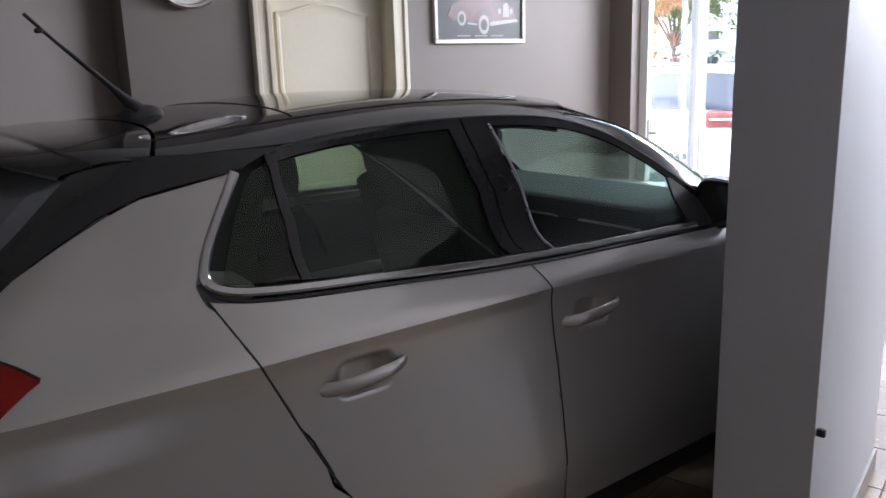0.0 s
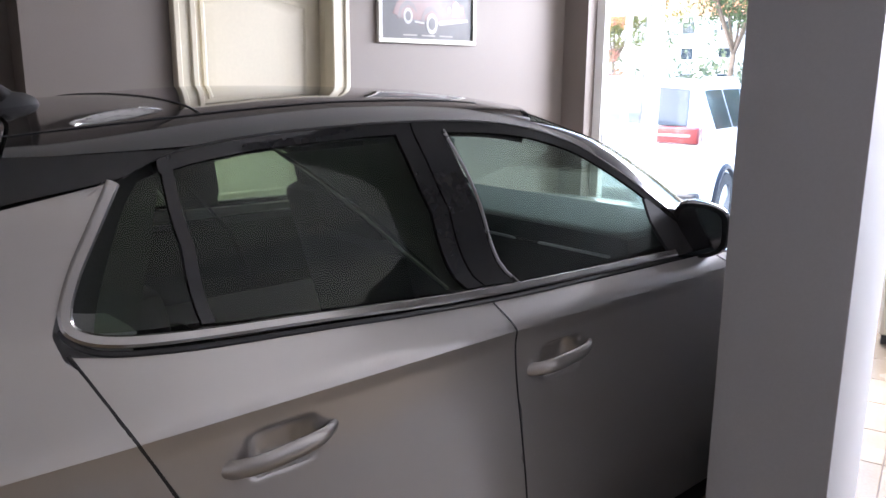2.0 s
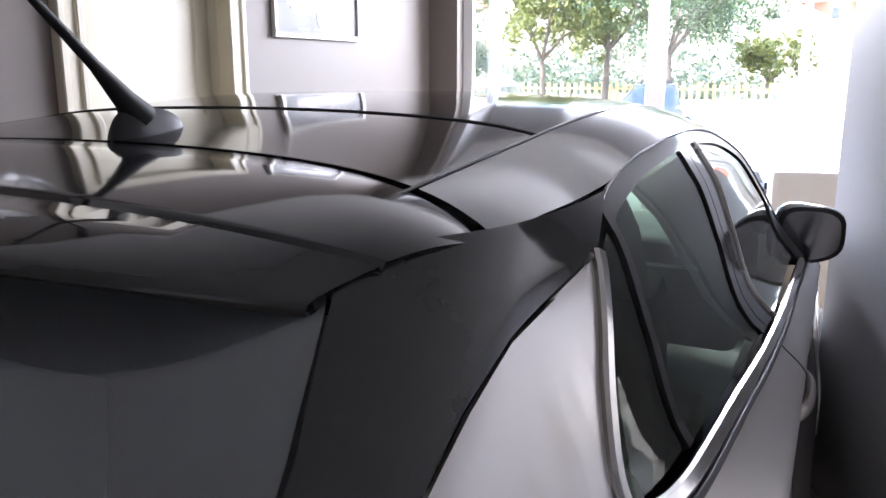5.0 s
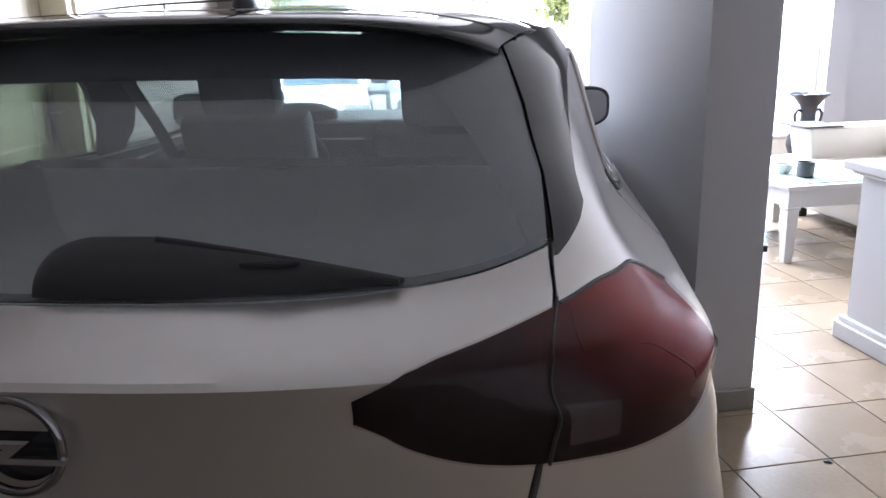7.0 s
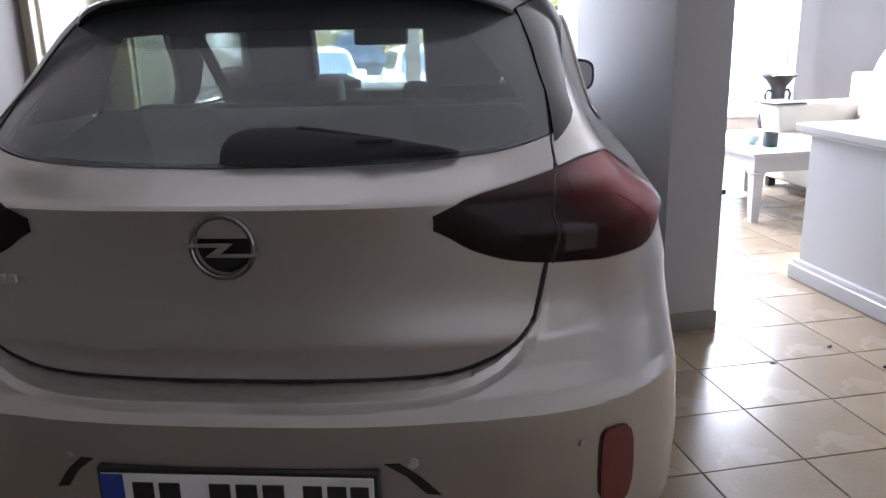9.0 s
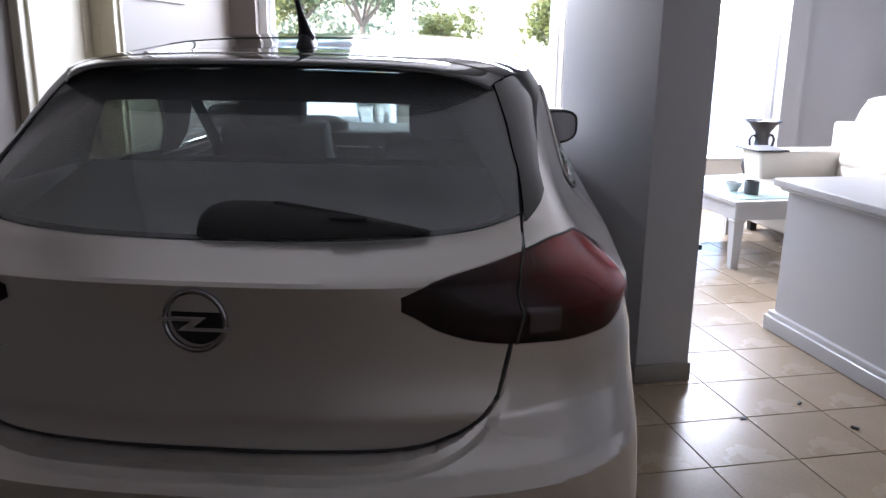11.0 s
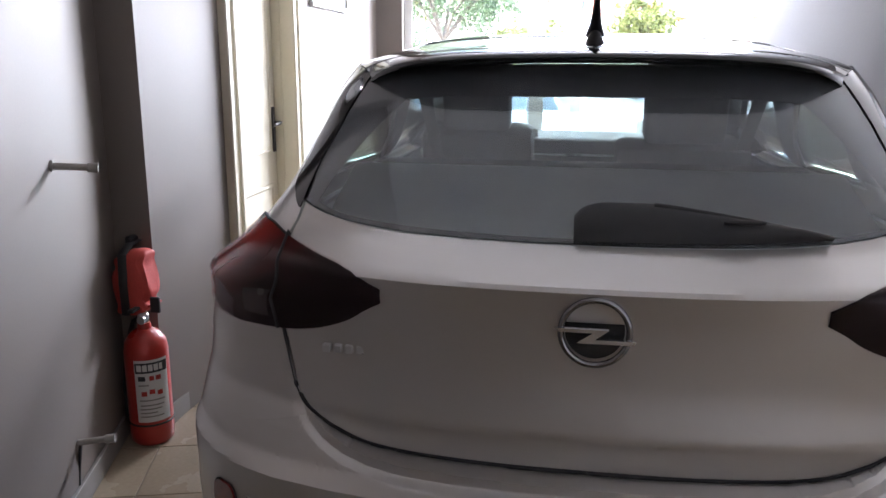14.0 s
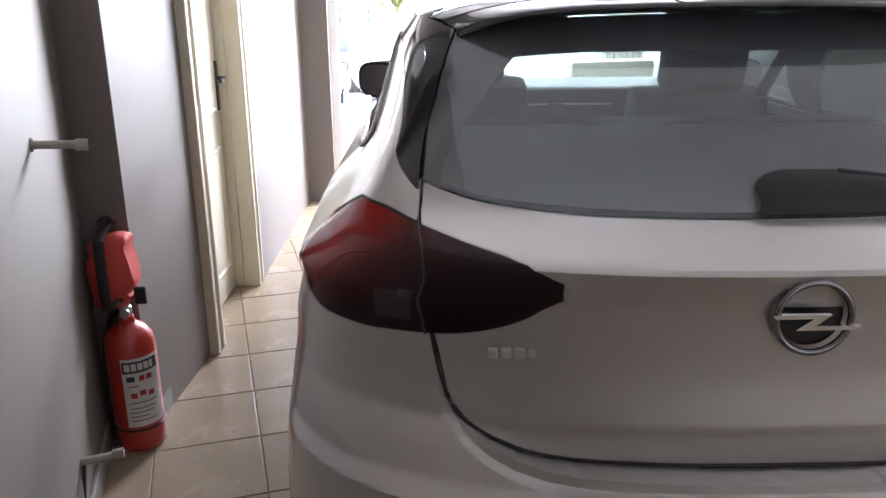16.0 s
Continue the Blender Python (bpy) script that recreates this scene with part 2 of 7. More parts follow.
def mesh_ob(name, verts, faces, mat, parent=None, label="", smooth=True, sharp=38):
    me = bpy.data.meshes.new(name)
    me.from_pydata([tuple(map(float, v)) for v in verts], [], faces)
    me.materials.append(mat)
    if smooth:
        me.polygons.foreach_set("use_smooth", [True] * len(me.polygons))
        me.update()
        me.set_sharp_from_angle(angle=radians(sharp))
    ob = new(name, me)
    if parent:
        ob.parent = parent
    if label:
        tagged(ob, label)
    return ob


def part(name, bm, mat, parent=None, label="", smooth=True, sharp=38):
    """A bmesh as one mesh object, a part of the parent if there is one."""
    bmesh.ops.recalc_face_normals(bm, faces=bm.faces)
    me = bpy.data.meshes.new(name)
    bm.to_mesh(me)
    bm.free()
    me.materials.append(mat)
    if smooth:
        me.polygons.foreach_set("use_smooth", [True] * len(me.polygons))
        me.update()
        me.set_sharp_from_angle(angle=radians(sharp))
    ob = new(name, me)
    if parent:
        ob.parent = parent
    if label:
        tagged(ob, label)
    return ob


def thing(name, label, category, group="", m=None, kind=""):
    ob = new(name)
    ob.empty_display_size = 0.1
    if m is not None:
        ob.matrix_world = m
    return tagged(ob, label, category, group, kind)


def add_box(bm, x0, x1, y0, y1, z0, z1, bevel=0.0, m=None, seg=1):
    made = bmesh.ops.create_cube(bm, size=1)["verts"]
    for v in made:
        v.co = Vector(((x0 + x1) / 2 + v.co.x * (x1 - x0), (y0 + y1) / 2 + v.co.y * (y1 - y0), (z0 + z1) / 2 + v.co.z * (z1 - z0)))
    if m is not None:
        for v in made:
            v.co = m @ v.co
    if bevel:
        edges = list({e for v in made for e in v.link_edges})
        bmesh.ops.bevel(bm, geom=edges, offset=bevel, segments=seg, profile=0.7, affect="EDGES")


def box(name, x0, x1, y0, y1, z0, z1, mat, parent=None, label="", bevel=0.004, m=None, seg=1, smooth=True):
    bm = bmesh.new()
    add_box(bm, x0, x1, y0, y1, z0, z1, bevel, m, seg)
    return part(name, bm, mat, parent, label, smooth=smooth)


def lathe(name, profile, mat, parent=None, label="", seg=32, m=None, sharp=40, wave=0.0):
    """A turned shape from (radius, height) pairs; wave scallops the last ring."""
    verts, faces = [], []
    n = len(profile)
    for k in range(seg):
        a = 2 * math.pi * k / seg
        for i, (r, z) in enumerate(profile):
            rr = r * (1 + (wave * math.cos(a * 12) if i == n - 1 or i == n - 2 else 0))
            v = Vector((rr * math.cos(a), rr * math.sin(a), z))
            verts.append(m @ v if m is not None else v)
    for k in range(seg):
        k2 = (k + 1) % seg
        for i in range(n - 1):
            faces.append((k * n + i, k2 * n + i, k2 * n + i + 1, k * n + i + 1))
    bm = bmesh.new()
    vs = [bm.verts.new(v) for v in verts]
    for f in faces:
        bm.faces.new([vs[i] for i in f])
    bmesh.ops.remove_doubles(bm, verts=bm.verts, dist=1e-5)
    return part(name, bm, mat, parent, label, sharp=sharp)


def sweep(name, path, radius, mat, parent=None, label="", seg=8, flat=1.0, up=(0, 0, 1), closed=False):
    """A tube along a path; radius is one number or one for each point, flat squeezes it across."""
    pts = [Vector(p) for p in path]
    bm = bmesh.new()
    rings = []
    for i, p in enumerate(pts):
        if closed:
            d = pts[(i + 1) % len(pts)] - pts[i - 1]
        else:
            d = pts[min(i + 1, len(pts) - 1)] - pts[max(i - 1, 0)]
        d.normalize()
        side = d.cross(Vector(up))
        if side.length < 1e-4:
            side = d.cross(Vector((1, 0, 0)))
        side.normalize()
        top = side.cross(d)
        r = radius[i] if isinstance(radius, (list, tuple)) else radius
        rings.append([bm.verts.new(p + side * (math.cos(2 * math.pi * k / seg) * r * flat) + top * (math.sin(2 * math.pi * k / seg) * r)) for k in range(seg)])
    for i in range(len(rings) - (0 if closed else 1)):
        a, b = rings[i], rings[(i + 1) % len(rings)]
        for k in range(seg):
            bm.faces.new((a[k], a[(k + 1) % seg], b[(k + 1) % seg], b[k]))
    if not closed:
        bm.faces.new(rings[0])
        bm.faces.new(rings[-1][::-1])
    return part(name, bm, mat, parent, label)


def smooth_fn(knots):
    """A smooth curve through (x, y) knots."""
    xs, ys = np.array(knots, float).T
    d = np.diff(ys) / np.diff(xs)
    s = np.r_[d[0], [0 if a * b <= 0 else 2 * a * b / (a + b) for a, b in zip(d[:-1], d[1:])], d[-1]]

    def at(x):
        x = np.clip(x, xs[0], xs[-1])
        i = np.clip(np.searchsorted(xs, x) - 1, 0, len(xs) - 2)
        h = xs[i + 1] - xs[i]
        t = (x - xs[i]) / h
        return (1 + 2 * t) * (1 - t) ** 2 * ys[i] + t * (1 - t) ** 2 * h * s[i] + t * t * (3 - 2 * t) * ys[i + 1] + t * t * (t - 1) * h * s[i + 1]

    return at


def shell(name, P, thick, mat, parent=None, label="", centre=(0, 1.8, 0.75), lift=0.0, sharp=38):
    """A sheet from a grid of points, thickened inwards, with closed rims."""
    P = np.asarray(P, float)
    nv, nu, _ = P.shape
    N = np.cross(np.gradient(P, axis=1), np.gradient(P, axis=0))
    N /= np.maximum(np.linalg.norm(N, axis=2, keepdims=True), 1e-9)
    turned = (N * (P - np.array(centre))).sum() < 0
    if turned:
        N = -N
    outer, inner = P + N * lift, P + N * (lift - thick)
    verts = np.concatenate([outer.reshape(-1, 3), inner.reshape(-1, 3)])
    faces, off = [], nv * nu
    for j in range(nv - 1):
        for i in range(nu - 1):
            q = (j * nu + i, j * nu + i + 1, (j + 1) * nu + i + 1, (j + 1) * nu + i)
            faces.append(q)
            faces.append(tuple(off + k for k in q[::-1]))
    rim = [(0, i) for i in range(nu)] + [(j, nu - 1) for j in range(1, nv)] + [(nv - 1, i) for i in range(nu - 2, -1, -1)] + [(j, 0) for j in range(nv - 2, 0, -1)]
    ids = [j * nu + i for j, i in rim]
    for a, b in zip(ids, ids[1:] + ids[:1]):
        faces.append((b, a, off + a, off + b))
    if turned:
        faces = [f[::-1] for f in faces]
    faces = [f[::-1] for f in faces]
    return mesh_ob(name, verts, faces, mat, parent, label, sharp=sharp)

# ---------------------------------------------------------------- the car's outer surface
# Heights above the floor; y runs from the tailgate towards the bonnet, x to the car's right.
_low = smooth_fn([(0.15, 0.10), (0.22, 0.045), (0.32, 0.005), (0.45, -0.028), (0.56, -0.054), (0.6, -0.0635), (0.617, -0.0665), (0.628, -0.068)])
_gate = smooth_fn([(0.742, 0.008), (0.85, 0.017), (0.94, 0.012), (1.005, -0.004)])
_glass = smooth_fn([(1.057, 0.13), (1.12, 0.195), (1.2, 0.285), (1.28, 0.382), (1.345, 0.47), (1.42, 0.58)])


def rear_y(z):
    z = np.asarray(z, float)
    bevel = np.interp(z, [0.628, 0.654, 0.70, 0.742], [-0.068, -0.038, -0.016, 0.008])
    shelf = np.interp(z, [1.005, 1.012, 1.035, 1.057], [-0.004, 0.004, 0.066, 0.13])
    return np.where(z < 0.628, _low(z), np.where(z < 0.742, bevel, np.where(z < 1.005, _gate(z), np.where(z < 1.057, shelf, _glass(z)))))


# lower edge of the tailgate, from the middle to the lamp
SEAM = np.array([(0.0, 0.6735), (0.12, 0.6735), (0.24, 0.675), (0.33, 0.678), (0.385, 0.684), (0.43, 0.6945), (0.47, 0.711), (0.502, 0.731), (0.525, 0.753), (0.5435, 0.783), (0.556, 0.83), (0.5655, 0.888)])


def tail_relief(x, z):
    """How far the tail steps inwards at the tailgate's lower edge, in the channel under it and along the bumper's crease."""
    x, z = np.abs(x), np.asarray(z, float)
    inside = (x < 0.5655) & (z > np.interp(x, SEAM[:, 0], SEAM[:, 1]) - 0.004)
    leaf = np.interp(z, [0.66, 0.676, 0.69, 0.732, 0.742], [0.060, 0.053, 0.040, 0.0080, 0.0])
    d = np.full(np.broadcast(x, z).shape, 9.0)
    for (x0, z0), (x1, z1) in zip(SEAM[:-1], SEAM[1:]):
        k = np.clip(((x - x0) * (x1 - x0) + (z - z0) * (z1 - z0)) / ((x1 - x0) ** 2 + (z1 - z0) ** 2), 0, 1)
        d = np.minimum(d, np.hypot(x - x0 - k * (x1 - x0), z - z0 - k * (z1 - z0)))
    deep = np.interp(z, [0.66, 0.70, 0.78, 0.86], [0.016, 0.014, 0.007, 0.0])
    wide = np.interp(z, [0.66, 0.70, 0.78, 0.86], [0.031, 0.029, 0.018, 0.01])
    channel = deep * np.clip((wide - d) / 0.009, 0, 1) * (0.35 + 0.65 * np.clip(d / wide, 0, 1))
    crease = np.interp(x, [0.3, 0.54, 0.6, 0.65, 0.69, 0.75, 0.8], [0.628, 0.628, 0.630, 0.647, 0.660, 0.680, 0.71])
    ridge = 0.013 * np.interp(x, [0.4, 0.56, 0.72, 0.82], [0.0, 1.0, 0.8, 0.0]) * np.where(z > crease, np.clip(1 - (z - crease) / 0.11, 0, 1), np.clip(1 - (crease - z) / 0.2, 0, 1))
    return np.where(inside, leaf, channel - ridge)


_wa = smooth_fn([(0.12, 0.76), (0.2, 0.83), (0.3, 0.862), (0.42, 0.862), (0.55, 0.845), (0.7, 0.824), (0.82, 0.813), (0.9, 0.818), (0.942, 0.829)])
_wb = smooth_fn([(0.942, 0.829), (0.955, 0.823), (1.0, 0.785), (1.035, 0.755), (1.07, 0.727), (1.1, 0.709), (1.2, 0.674), (1.3, 0.640), (1.345, 0.613), (1.372, 0.595), (1.394, 0.584), (1.42, 0.56)])


def half_width(z):
    return np.where(np.asarray(z) < 0.942, _wa(z), _wb(z))


_depth = smooth_fn([(0.15, 0.45), (0.95, 0.45), (1.06, 0.31), (1.42, 0.30)])
_nose = smooth_fn([(0.15, 3.84), (0.3, 3.93), (0.5, 3.95), (0.7, 3.92), (0.8, 3.86), (0.9, 3.8), (1.42, 3.7)])
FRONT = 3.5
_pow = smooth_fn([(0.15, 2.5), (0.8, 2.55), (0.92, 2.7), (1.06, 2.5), (1.42, 2.5)])
_tuck = smooth_fn([(0.82, 0.0), (0.92, 0.020), (0.97, 0.032), (1.03, 0.046), (1.1, 0.043), (1.2, 0.052), (1.33, 0.060), (1.42, 0.060)])
HANDLES = ((1.075, 0.852), (1.835, 0.838))


# line between the roof and the doors, from the rear pillar over both doors and down the windscreen pillar
RAIL = smooth_fn([(0.893, 1.320), (0.95, 1.345), (1.03, 1.364), (1.18, 1.380), (1.32, 1.387), (1.47, 1.391), (1.6, 1.391), (1.72, 1.387), (1.84, 1.377), (1.94, 1.360), (2.06, 1.324), (2.15, 1.283), (2.25, 1.230), (2.36, 1.162), (2.45, 1.102), (2.58, 1.008)])


def haunch(y, z):
    return 0.022 * np.exp(-(((y - 0.45) / 0.3) ** 2)) * np.interp(z, [0.84, 0.90, 0.942, 0.985], [1.0, 0.62, 0.62, 0.0]) * np.clip((z - 0.3) / 0.3, 0.4, 1)


def depth(z):
    """How far the rounded corner reaches forwards of the tail."""
    z = np.asarray(z, float)
    ends = np.interp(z, [0.95, 1.057], [0.45 + float(rear_y(0.95)), float(_depth(1.057)) + float(rear_y(1.0571))])
    return np.where((z > 0.95) & (z < 1.057), ends - rear_y(z), _depth(z))


def bare(s, z):
    """The skin without its creases: x and y at s round the car."""
    s, z = np.asarray(s, float), np.asarray(z, float)
    a = np.abs(s)
    y0, d, w, y1, p = rear_y(z), depth(z), half_width(z), _nose(z), _pow(np.clip(z, 0.15, 1.42))
    th = np.clip(a, 0, 1) * math.pi / 2
    ph = np.clip(a - 2, 0, 1) * math.pi / 2
    y = np.where(a <= 1, y0 + d * (1 - np.cos(th) ** (2 / p)), np.where(a <= 2, y0 + d + (a - 1) * (FRONT - y0 - d), FRONT + (y1 - FRONT) * np.sin(ph) ** (2 / 2.4)))
    k = np.clip((0.95 - y) / 0.55, 0, 1)
    w = w + haunch(y, z) - _tuck(np.clip(z, 0.82, 1.42)) * k * k * (3 - 2 * k)
    w = w - 0.035 * np.clip((y - 2.3) / 1.2, 0, 1) ** 2 * np.clip((z - 0.6) / 0.3, 0, 1)
    x = np.where(a <= 1, w * np.sin(th) ** (2 / p), np.where(a <= 2, w, w * np.maximum(np.cos(ph), 0) ** (2 / 2.4)))
    return x, y


def surface(s, z):
    """The skin at s round the car (0 the middle of the tail, 1 and 2 the ends of the flank, 3 the middle of the nose; negative: the left side)."""
    s, z = np.asarray(s, float), np.asarray(z, float)
    x, y = bare(s, z)
    y = y + np.where(np.abs(s) < 1, tail_relief(x, z), 0.0)
    for hy, hz in HANDLES:
        x = x - 0.036 * np.exp(-((np.abs(y - hy) / 0.06) ** 6) - (np.abs(z - hz) / 0.038) ** 6)
    return np.stack([x * np.sign(np.where(s == 0, 1, s)), y, z + 0 * s], -1)


def R(x, z):
    """A place on the tail, by its x."""
    lo, hi = 0.0, 1.0
    for _ in range(24):
        mid = 0.5 * (lo + hi)
        lo, hi = (mid, hi) if bare(mid, z)[0] < abs(x) else (lo, mid)
    return (math.copysign(lo, x), z)


def L(y, z):
    """A place on the right flank, by its y."""
    y0, d = float(rear_y(z)), float(depth(z))
    if y <= y0 + d:
        r = min(1.0, max(0.0, (y - y0) / d))
        return (math.acos((1 - r) ** (float(_pow(z)) / 2)) * 2 / math.pi, z)
    if y <= FRONT:
        return (1 + (y - y0 - d) / (FRONT - y0 - d), z)
    r = min(1.0, (y - FRONT) / (float(_nose(z)) - FRONT))
    return (2 + math.asin(r ** 1.2) * 2 / math.pi, z)


def lofted(rows, nu, subs, bend=True):
    """Rows of (s, z) marks, resampled to nu places, with subs steps from each row to the next, laid on the skin."""
    dense = []
    for row in rows:
        k = np.linspace(0, 1, len(row))
        c = np.array(row, float)
        u = np.linspace(0, 1, nu)
        if bend and len(row) > 2:
            dense.append(np.stack([smooth_fn(list(zip(k, c[:, 0])))(u), smooth_fn(list(zip(k, c[:, 1])))(u)], -1))
        else:
            dense.append(np.stack([np.interp(u, k, c[:, 0]), np.interp(u, k, c[:, 1])], -1))
    out = [dense[0]]
    subs = subs if isinstance(subs, (list, tuple)) else [subs] * (len(rows) - 1)
    for a, b, n in zip(dense[:-1], dense[1:], subs):
        out += [a + (b - a) * k / n for k in range(1, n + 1)]
    return np.array(out)


def skin(name, rows, nu, subs, mat, parent, label="", thick=0.006, lift=0.0, side=1, bend=True, sharp=38):
    sz = lofted(rows, nu, subs, bend)
    P = surface(sz[..., 0], sz[..., 1])
    if side < 0:
        P = P * np.array([-1, 1, 1])
    return shell(name, P, thick, mat, parent, label, lift=lift, sharp=sharp)


def ribbon(name, marks, width, height, mat, parent, n=60, side=1, label="", lift=0.0):
    """A raised strip that follows marks over the skin."""
    k = np.linspace(0, 1, len(marks))
    c = np.array(marks, float)
    u = np.linspace(0, 1, n)
    sz = np.stack([smooth_fn(list(zip(k, c[:, 0])))(u), smooth_fn(list(zip(k, c[:, 1])))(u)], -1)
    e = 1e-3
    P = surface(sz[:, 0], sz[:, 1])
    N = np.cross(surface(sz[:, 0] + e, sz[:, 1]) - P, surface(sz[:, 0], sz[:, 1] + e) - P)
    N /= np.linalg.norm(N, axis=1, keepdims=True)
    N[N[:, 0] < 0] *= -1
    T = np.gradient(P, axis=0)
    T /= np.linalg.norm(T, axis=1, keepdims=True)
    B = np.cross(N, T)
    rings = []
    for a, h in ((-0.5, 0.0), (-0.5, 0.6), (-0.3, 1.0), (0.3, 1.0), (0.5, 0.6), (0.5, 0.0)):
        rings.append(P + B * width * a + N * (lift + height * h))
    Q = np.stack(rings, 1)
    if side < 0:
        Q = Q * np.array([-1, 1, 1])
    m = Q.shape[1]
    verts = Q.reshape(-1, 3)
    faces = [(i * m + j, i * m + j + 1, (i + 1) * m + j + 1, (i + 1) * m + j) for i in range(n - 1) for j in range(m - 1)]
    faces += [tuple(range(m)), tuple((n - 1) * m + j for j in range(m - 1, -1, -1))]
    bm = bmesh.new()
    vs = [bm.verts.new(v) for v in verts]
    for f in faces:
        bm.faces.new([vs[i] for i in f])
    return part(name, bm, mat, parent, label)


car = thing("car", "silver five-door hatchback with a black roof standing on tiles", "car")


def along(places, n=70):
    """Marks on the right flank along a smooth line through (y, z) places."""
    k, c = np.linspace(0, 1, len(places)), np.array(places, float)
    fy, fz = smooth_fn(list(zip(k, c[:, 0]))), smooth_fn(list(zip(k, c[:, 1])))
    return [L(float(fy(u)), float(fz(u))) for u in np.linspace(0, 1, n)]


# tailgate
def gate_row(x, z, dip=0.0):
    return [R(-x, z), R(-x * 0.5, z - dip), R(0, z - dip), R(x * 0.5, z - dip), R(x, z)]


rows = [
    [R(-0.30, 0.676), R(-0.15, 0.675), R(0, 0.675), R(0.15, 0.675), R(0.30, 0.676)],
    [R(-0.40, 0.688), R(-0.2, 0.69), R(0, 0.69), R(0.2, 0.69), R(0.40, 0.688)],
    [R(-0.50, 0.728), R(-0.25, 0.728), R(0, 0.728), R(0.25, 0.728), R(0.50, 0.728)],
    [R(-0.515, 0.742), R(-0.25, 0.742), R(0, 0.742), R(0.25, 0.742), R(0.515, 0.742)],
    gate_row(0.541, 0.785), gate_row(0.560, 0.88), gate_row(0.573, 0.96), gate_row(0.578, 1.005),
    [R(-0.579, 1.012), R(-0.3, 1.012), R(0, 1.012), R(0.3, 1.012), R(0.579, 1.012)],
    [R(-0.582, 1.05), R(-0.42, 1.037), R(-0.22, 1.033), R(0, 1.032), R(0.22, 1.033), R(0.42, 1.037), R(0.582, 1.05)],
    [R(-0.577, 1.089), R(-0.46, 1.068), R(-0.28, 1.057), R(0, 1.055), R(0.28, 1.057), R(0.46, 1.068), R(0.577, 1.089)],
]
tailgate = skin("tailgate", rows, 49, [2, 3, 2, 3, 5, 5, 4, 1, 3, 3], PAINT, car, "silver tailgate with a raised upper ledge", sharp=20)
rows = [
    [R(-0.577, 1.092), R(-0.46, 1.071), R(-0.28, 1.060), R(0, 1.058), R(0.28, 1.060), R(0.46, 1.071), R(0.577, 1.092)],
    [R(x, 1.16 + 0.012 * (x / 0.56) ** 2) for x in (-0.569, -0.4, -0.2, 0, 0.2, 0.4, 0.569)],
    [R(x, 1.25) for x in (-0.543, -0.36, -0.18, 0, 0.18, 0.36, 0.543)],
    [R(x, 1.372 - 0.02 * (x / 0.5) ** 2) for x in (-0.5, -0.36, -0.18, 0, 0.18, 0.36, 0.5)],
]
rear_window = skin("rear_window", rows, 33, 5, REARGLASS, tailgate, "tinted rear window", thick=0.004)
# black printed border inside the rear window
for zs, label in ((((-0.574, 1.092), (-0.46, 1.071), (0, 1.058), (0.46, 1.071), (0.574, 1.092)), "bottom"),):
    lo = [R(x, z + 0.001) for x, z in zs]
    hi = [R(x * 0.993, z + 0.009) for x, z in zs]
    skin("window_border", [lo, hi], 33, 2, TRIM, rear_window, "black printed glass border", thick=0.002, lift=-0.006)
skin("window_border", [[R(x, 1.305 - 0.02 * (x / 0.5) ** 4) for x in (-0.52, -0.25, 0, 0.25, 0.52)], [R(x, 1.37 - 0.02 * (x / 0.5) ** 2) for x in (-0.5, -0.25, 0, 0.25, 0.5)]], 33, 3, TRIM, rear_window, "black printed glass border", thick=0.002, lift=-0.006)
for side in (1, -1):
    band = ((1.098, 0.553, 0.5745), (1.14, 0.533, 0.5695), (1.18, 0.506, 0.561), (1.22, 0.475, 0.549), (1.26, 0.44, 0.5365), (1.30, 0.40, 0.521), (1.335, 0.35, 0.505), (1.366, 0.30, 0.4985))
    skin("window_border", [[R(a, z), R(0.5 * (a + b), z), R(b + 0.018, z)] for z, a, b in band], 9, 3, TRIM, rear_window, "black printed glass border", thick=0.002, lift=-0.006, side=side)

# rear bumper
half = [[R(0, z), R(0.15, z), R(0.30, z), R(0.40, z), R(0.46, z), R(0.51, z), R(0.60, z + dz * 0.3), L(0.19, z + dz * 0.5), L(0.30, z + dz * 0.8), L(ye, z + dz)] for z, ye, dz in ((0.18, 0.36, 0.06), (0.32, 0.372, 0.01), (0.46, 0.395, -0.04), (0.56, 0.42, -0.085))]
half += [
    [R(0, 0.628), R(0.15, 0.628), R(0.30, 0.628), R(0.40, 0.6285), R(0.46, 0.629), R(0.51, 0.630), R(0.60, 0.629), L(0.19, 0.61), L(0.30, 0.59), L(0.455, 0.53)],
    [R(0, 0.648), R(0.15, 0.648), R(0.30, 0.650), R(0.40, 0.656), R(0.46, 0.667), R(0.507, 0.69), R(0.61, 0.672), L(0.185, 0.655), L(0.33, 0.63), L(0.485, 0.562)],
    [R(0, 0.6680), R(0.15, 0.668), R(0.30, 0.6710), R(0.40, 0.6815), R(0.46, 0.7010), R(0.508, 0.7290), R(0.62, 0.7040), L(0.18, 0.684), L(0.35, 0.653), L(0.515, 0.586)],
    [R(0, 0.6710), R(0.15, 0.6715), R(0.30, 0.6742), R(0.40, 0.6848), R(0.46, 0.7042), R(0.509, 0.7330), R(0.62, 0.7050), L(0.18, 0.685), L(0.35, 0.654), L(0.515, 0.587)],
]
rows = [[(-s, z) for s, z in row[:0:-1]] + row for row in half]
rear_bumper = skin("rear_bumper", rows, 281, [3, 3, 3, 4, 8, 16, 2], PAINT, car, "silver rear bumper with a stepped upper edge", sharp=17)

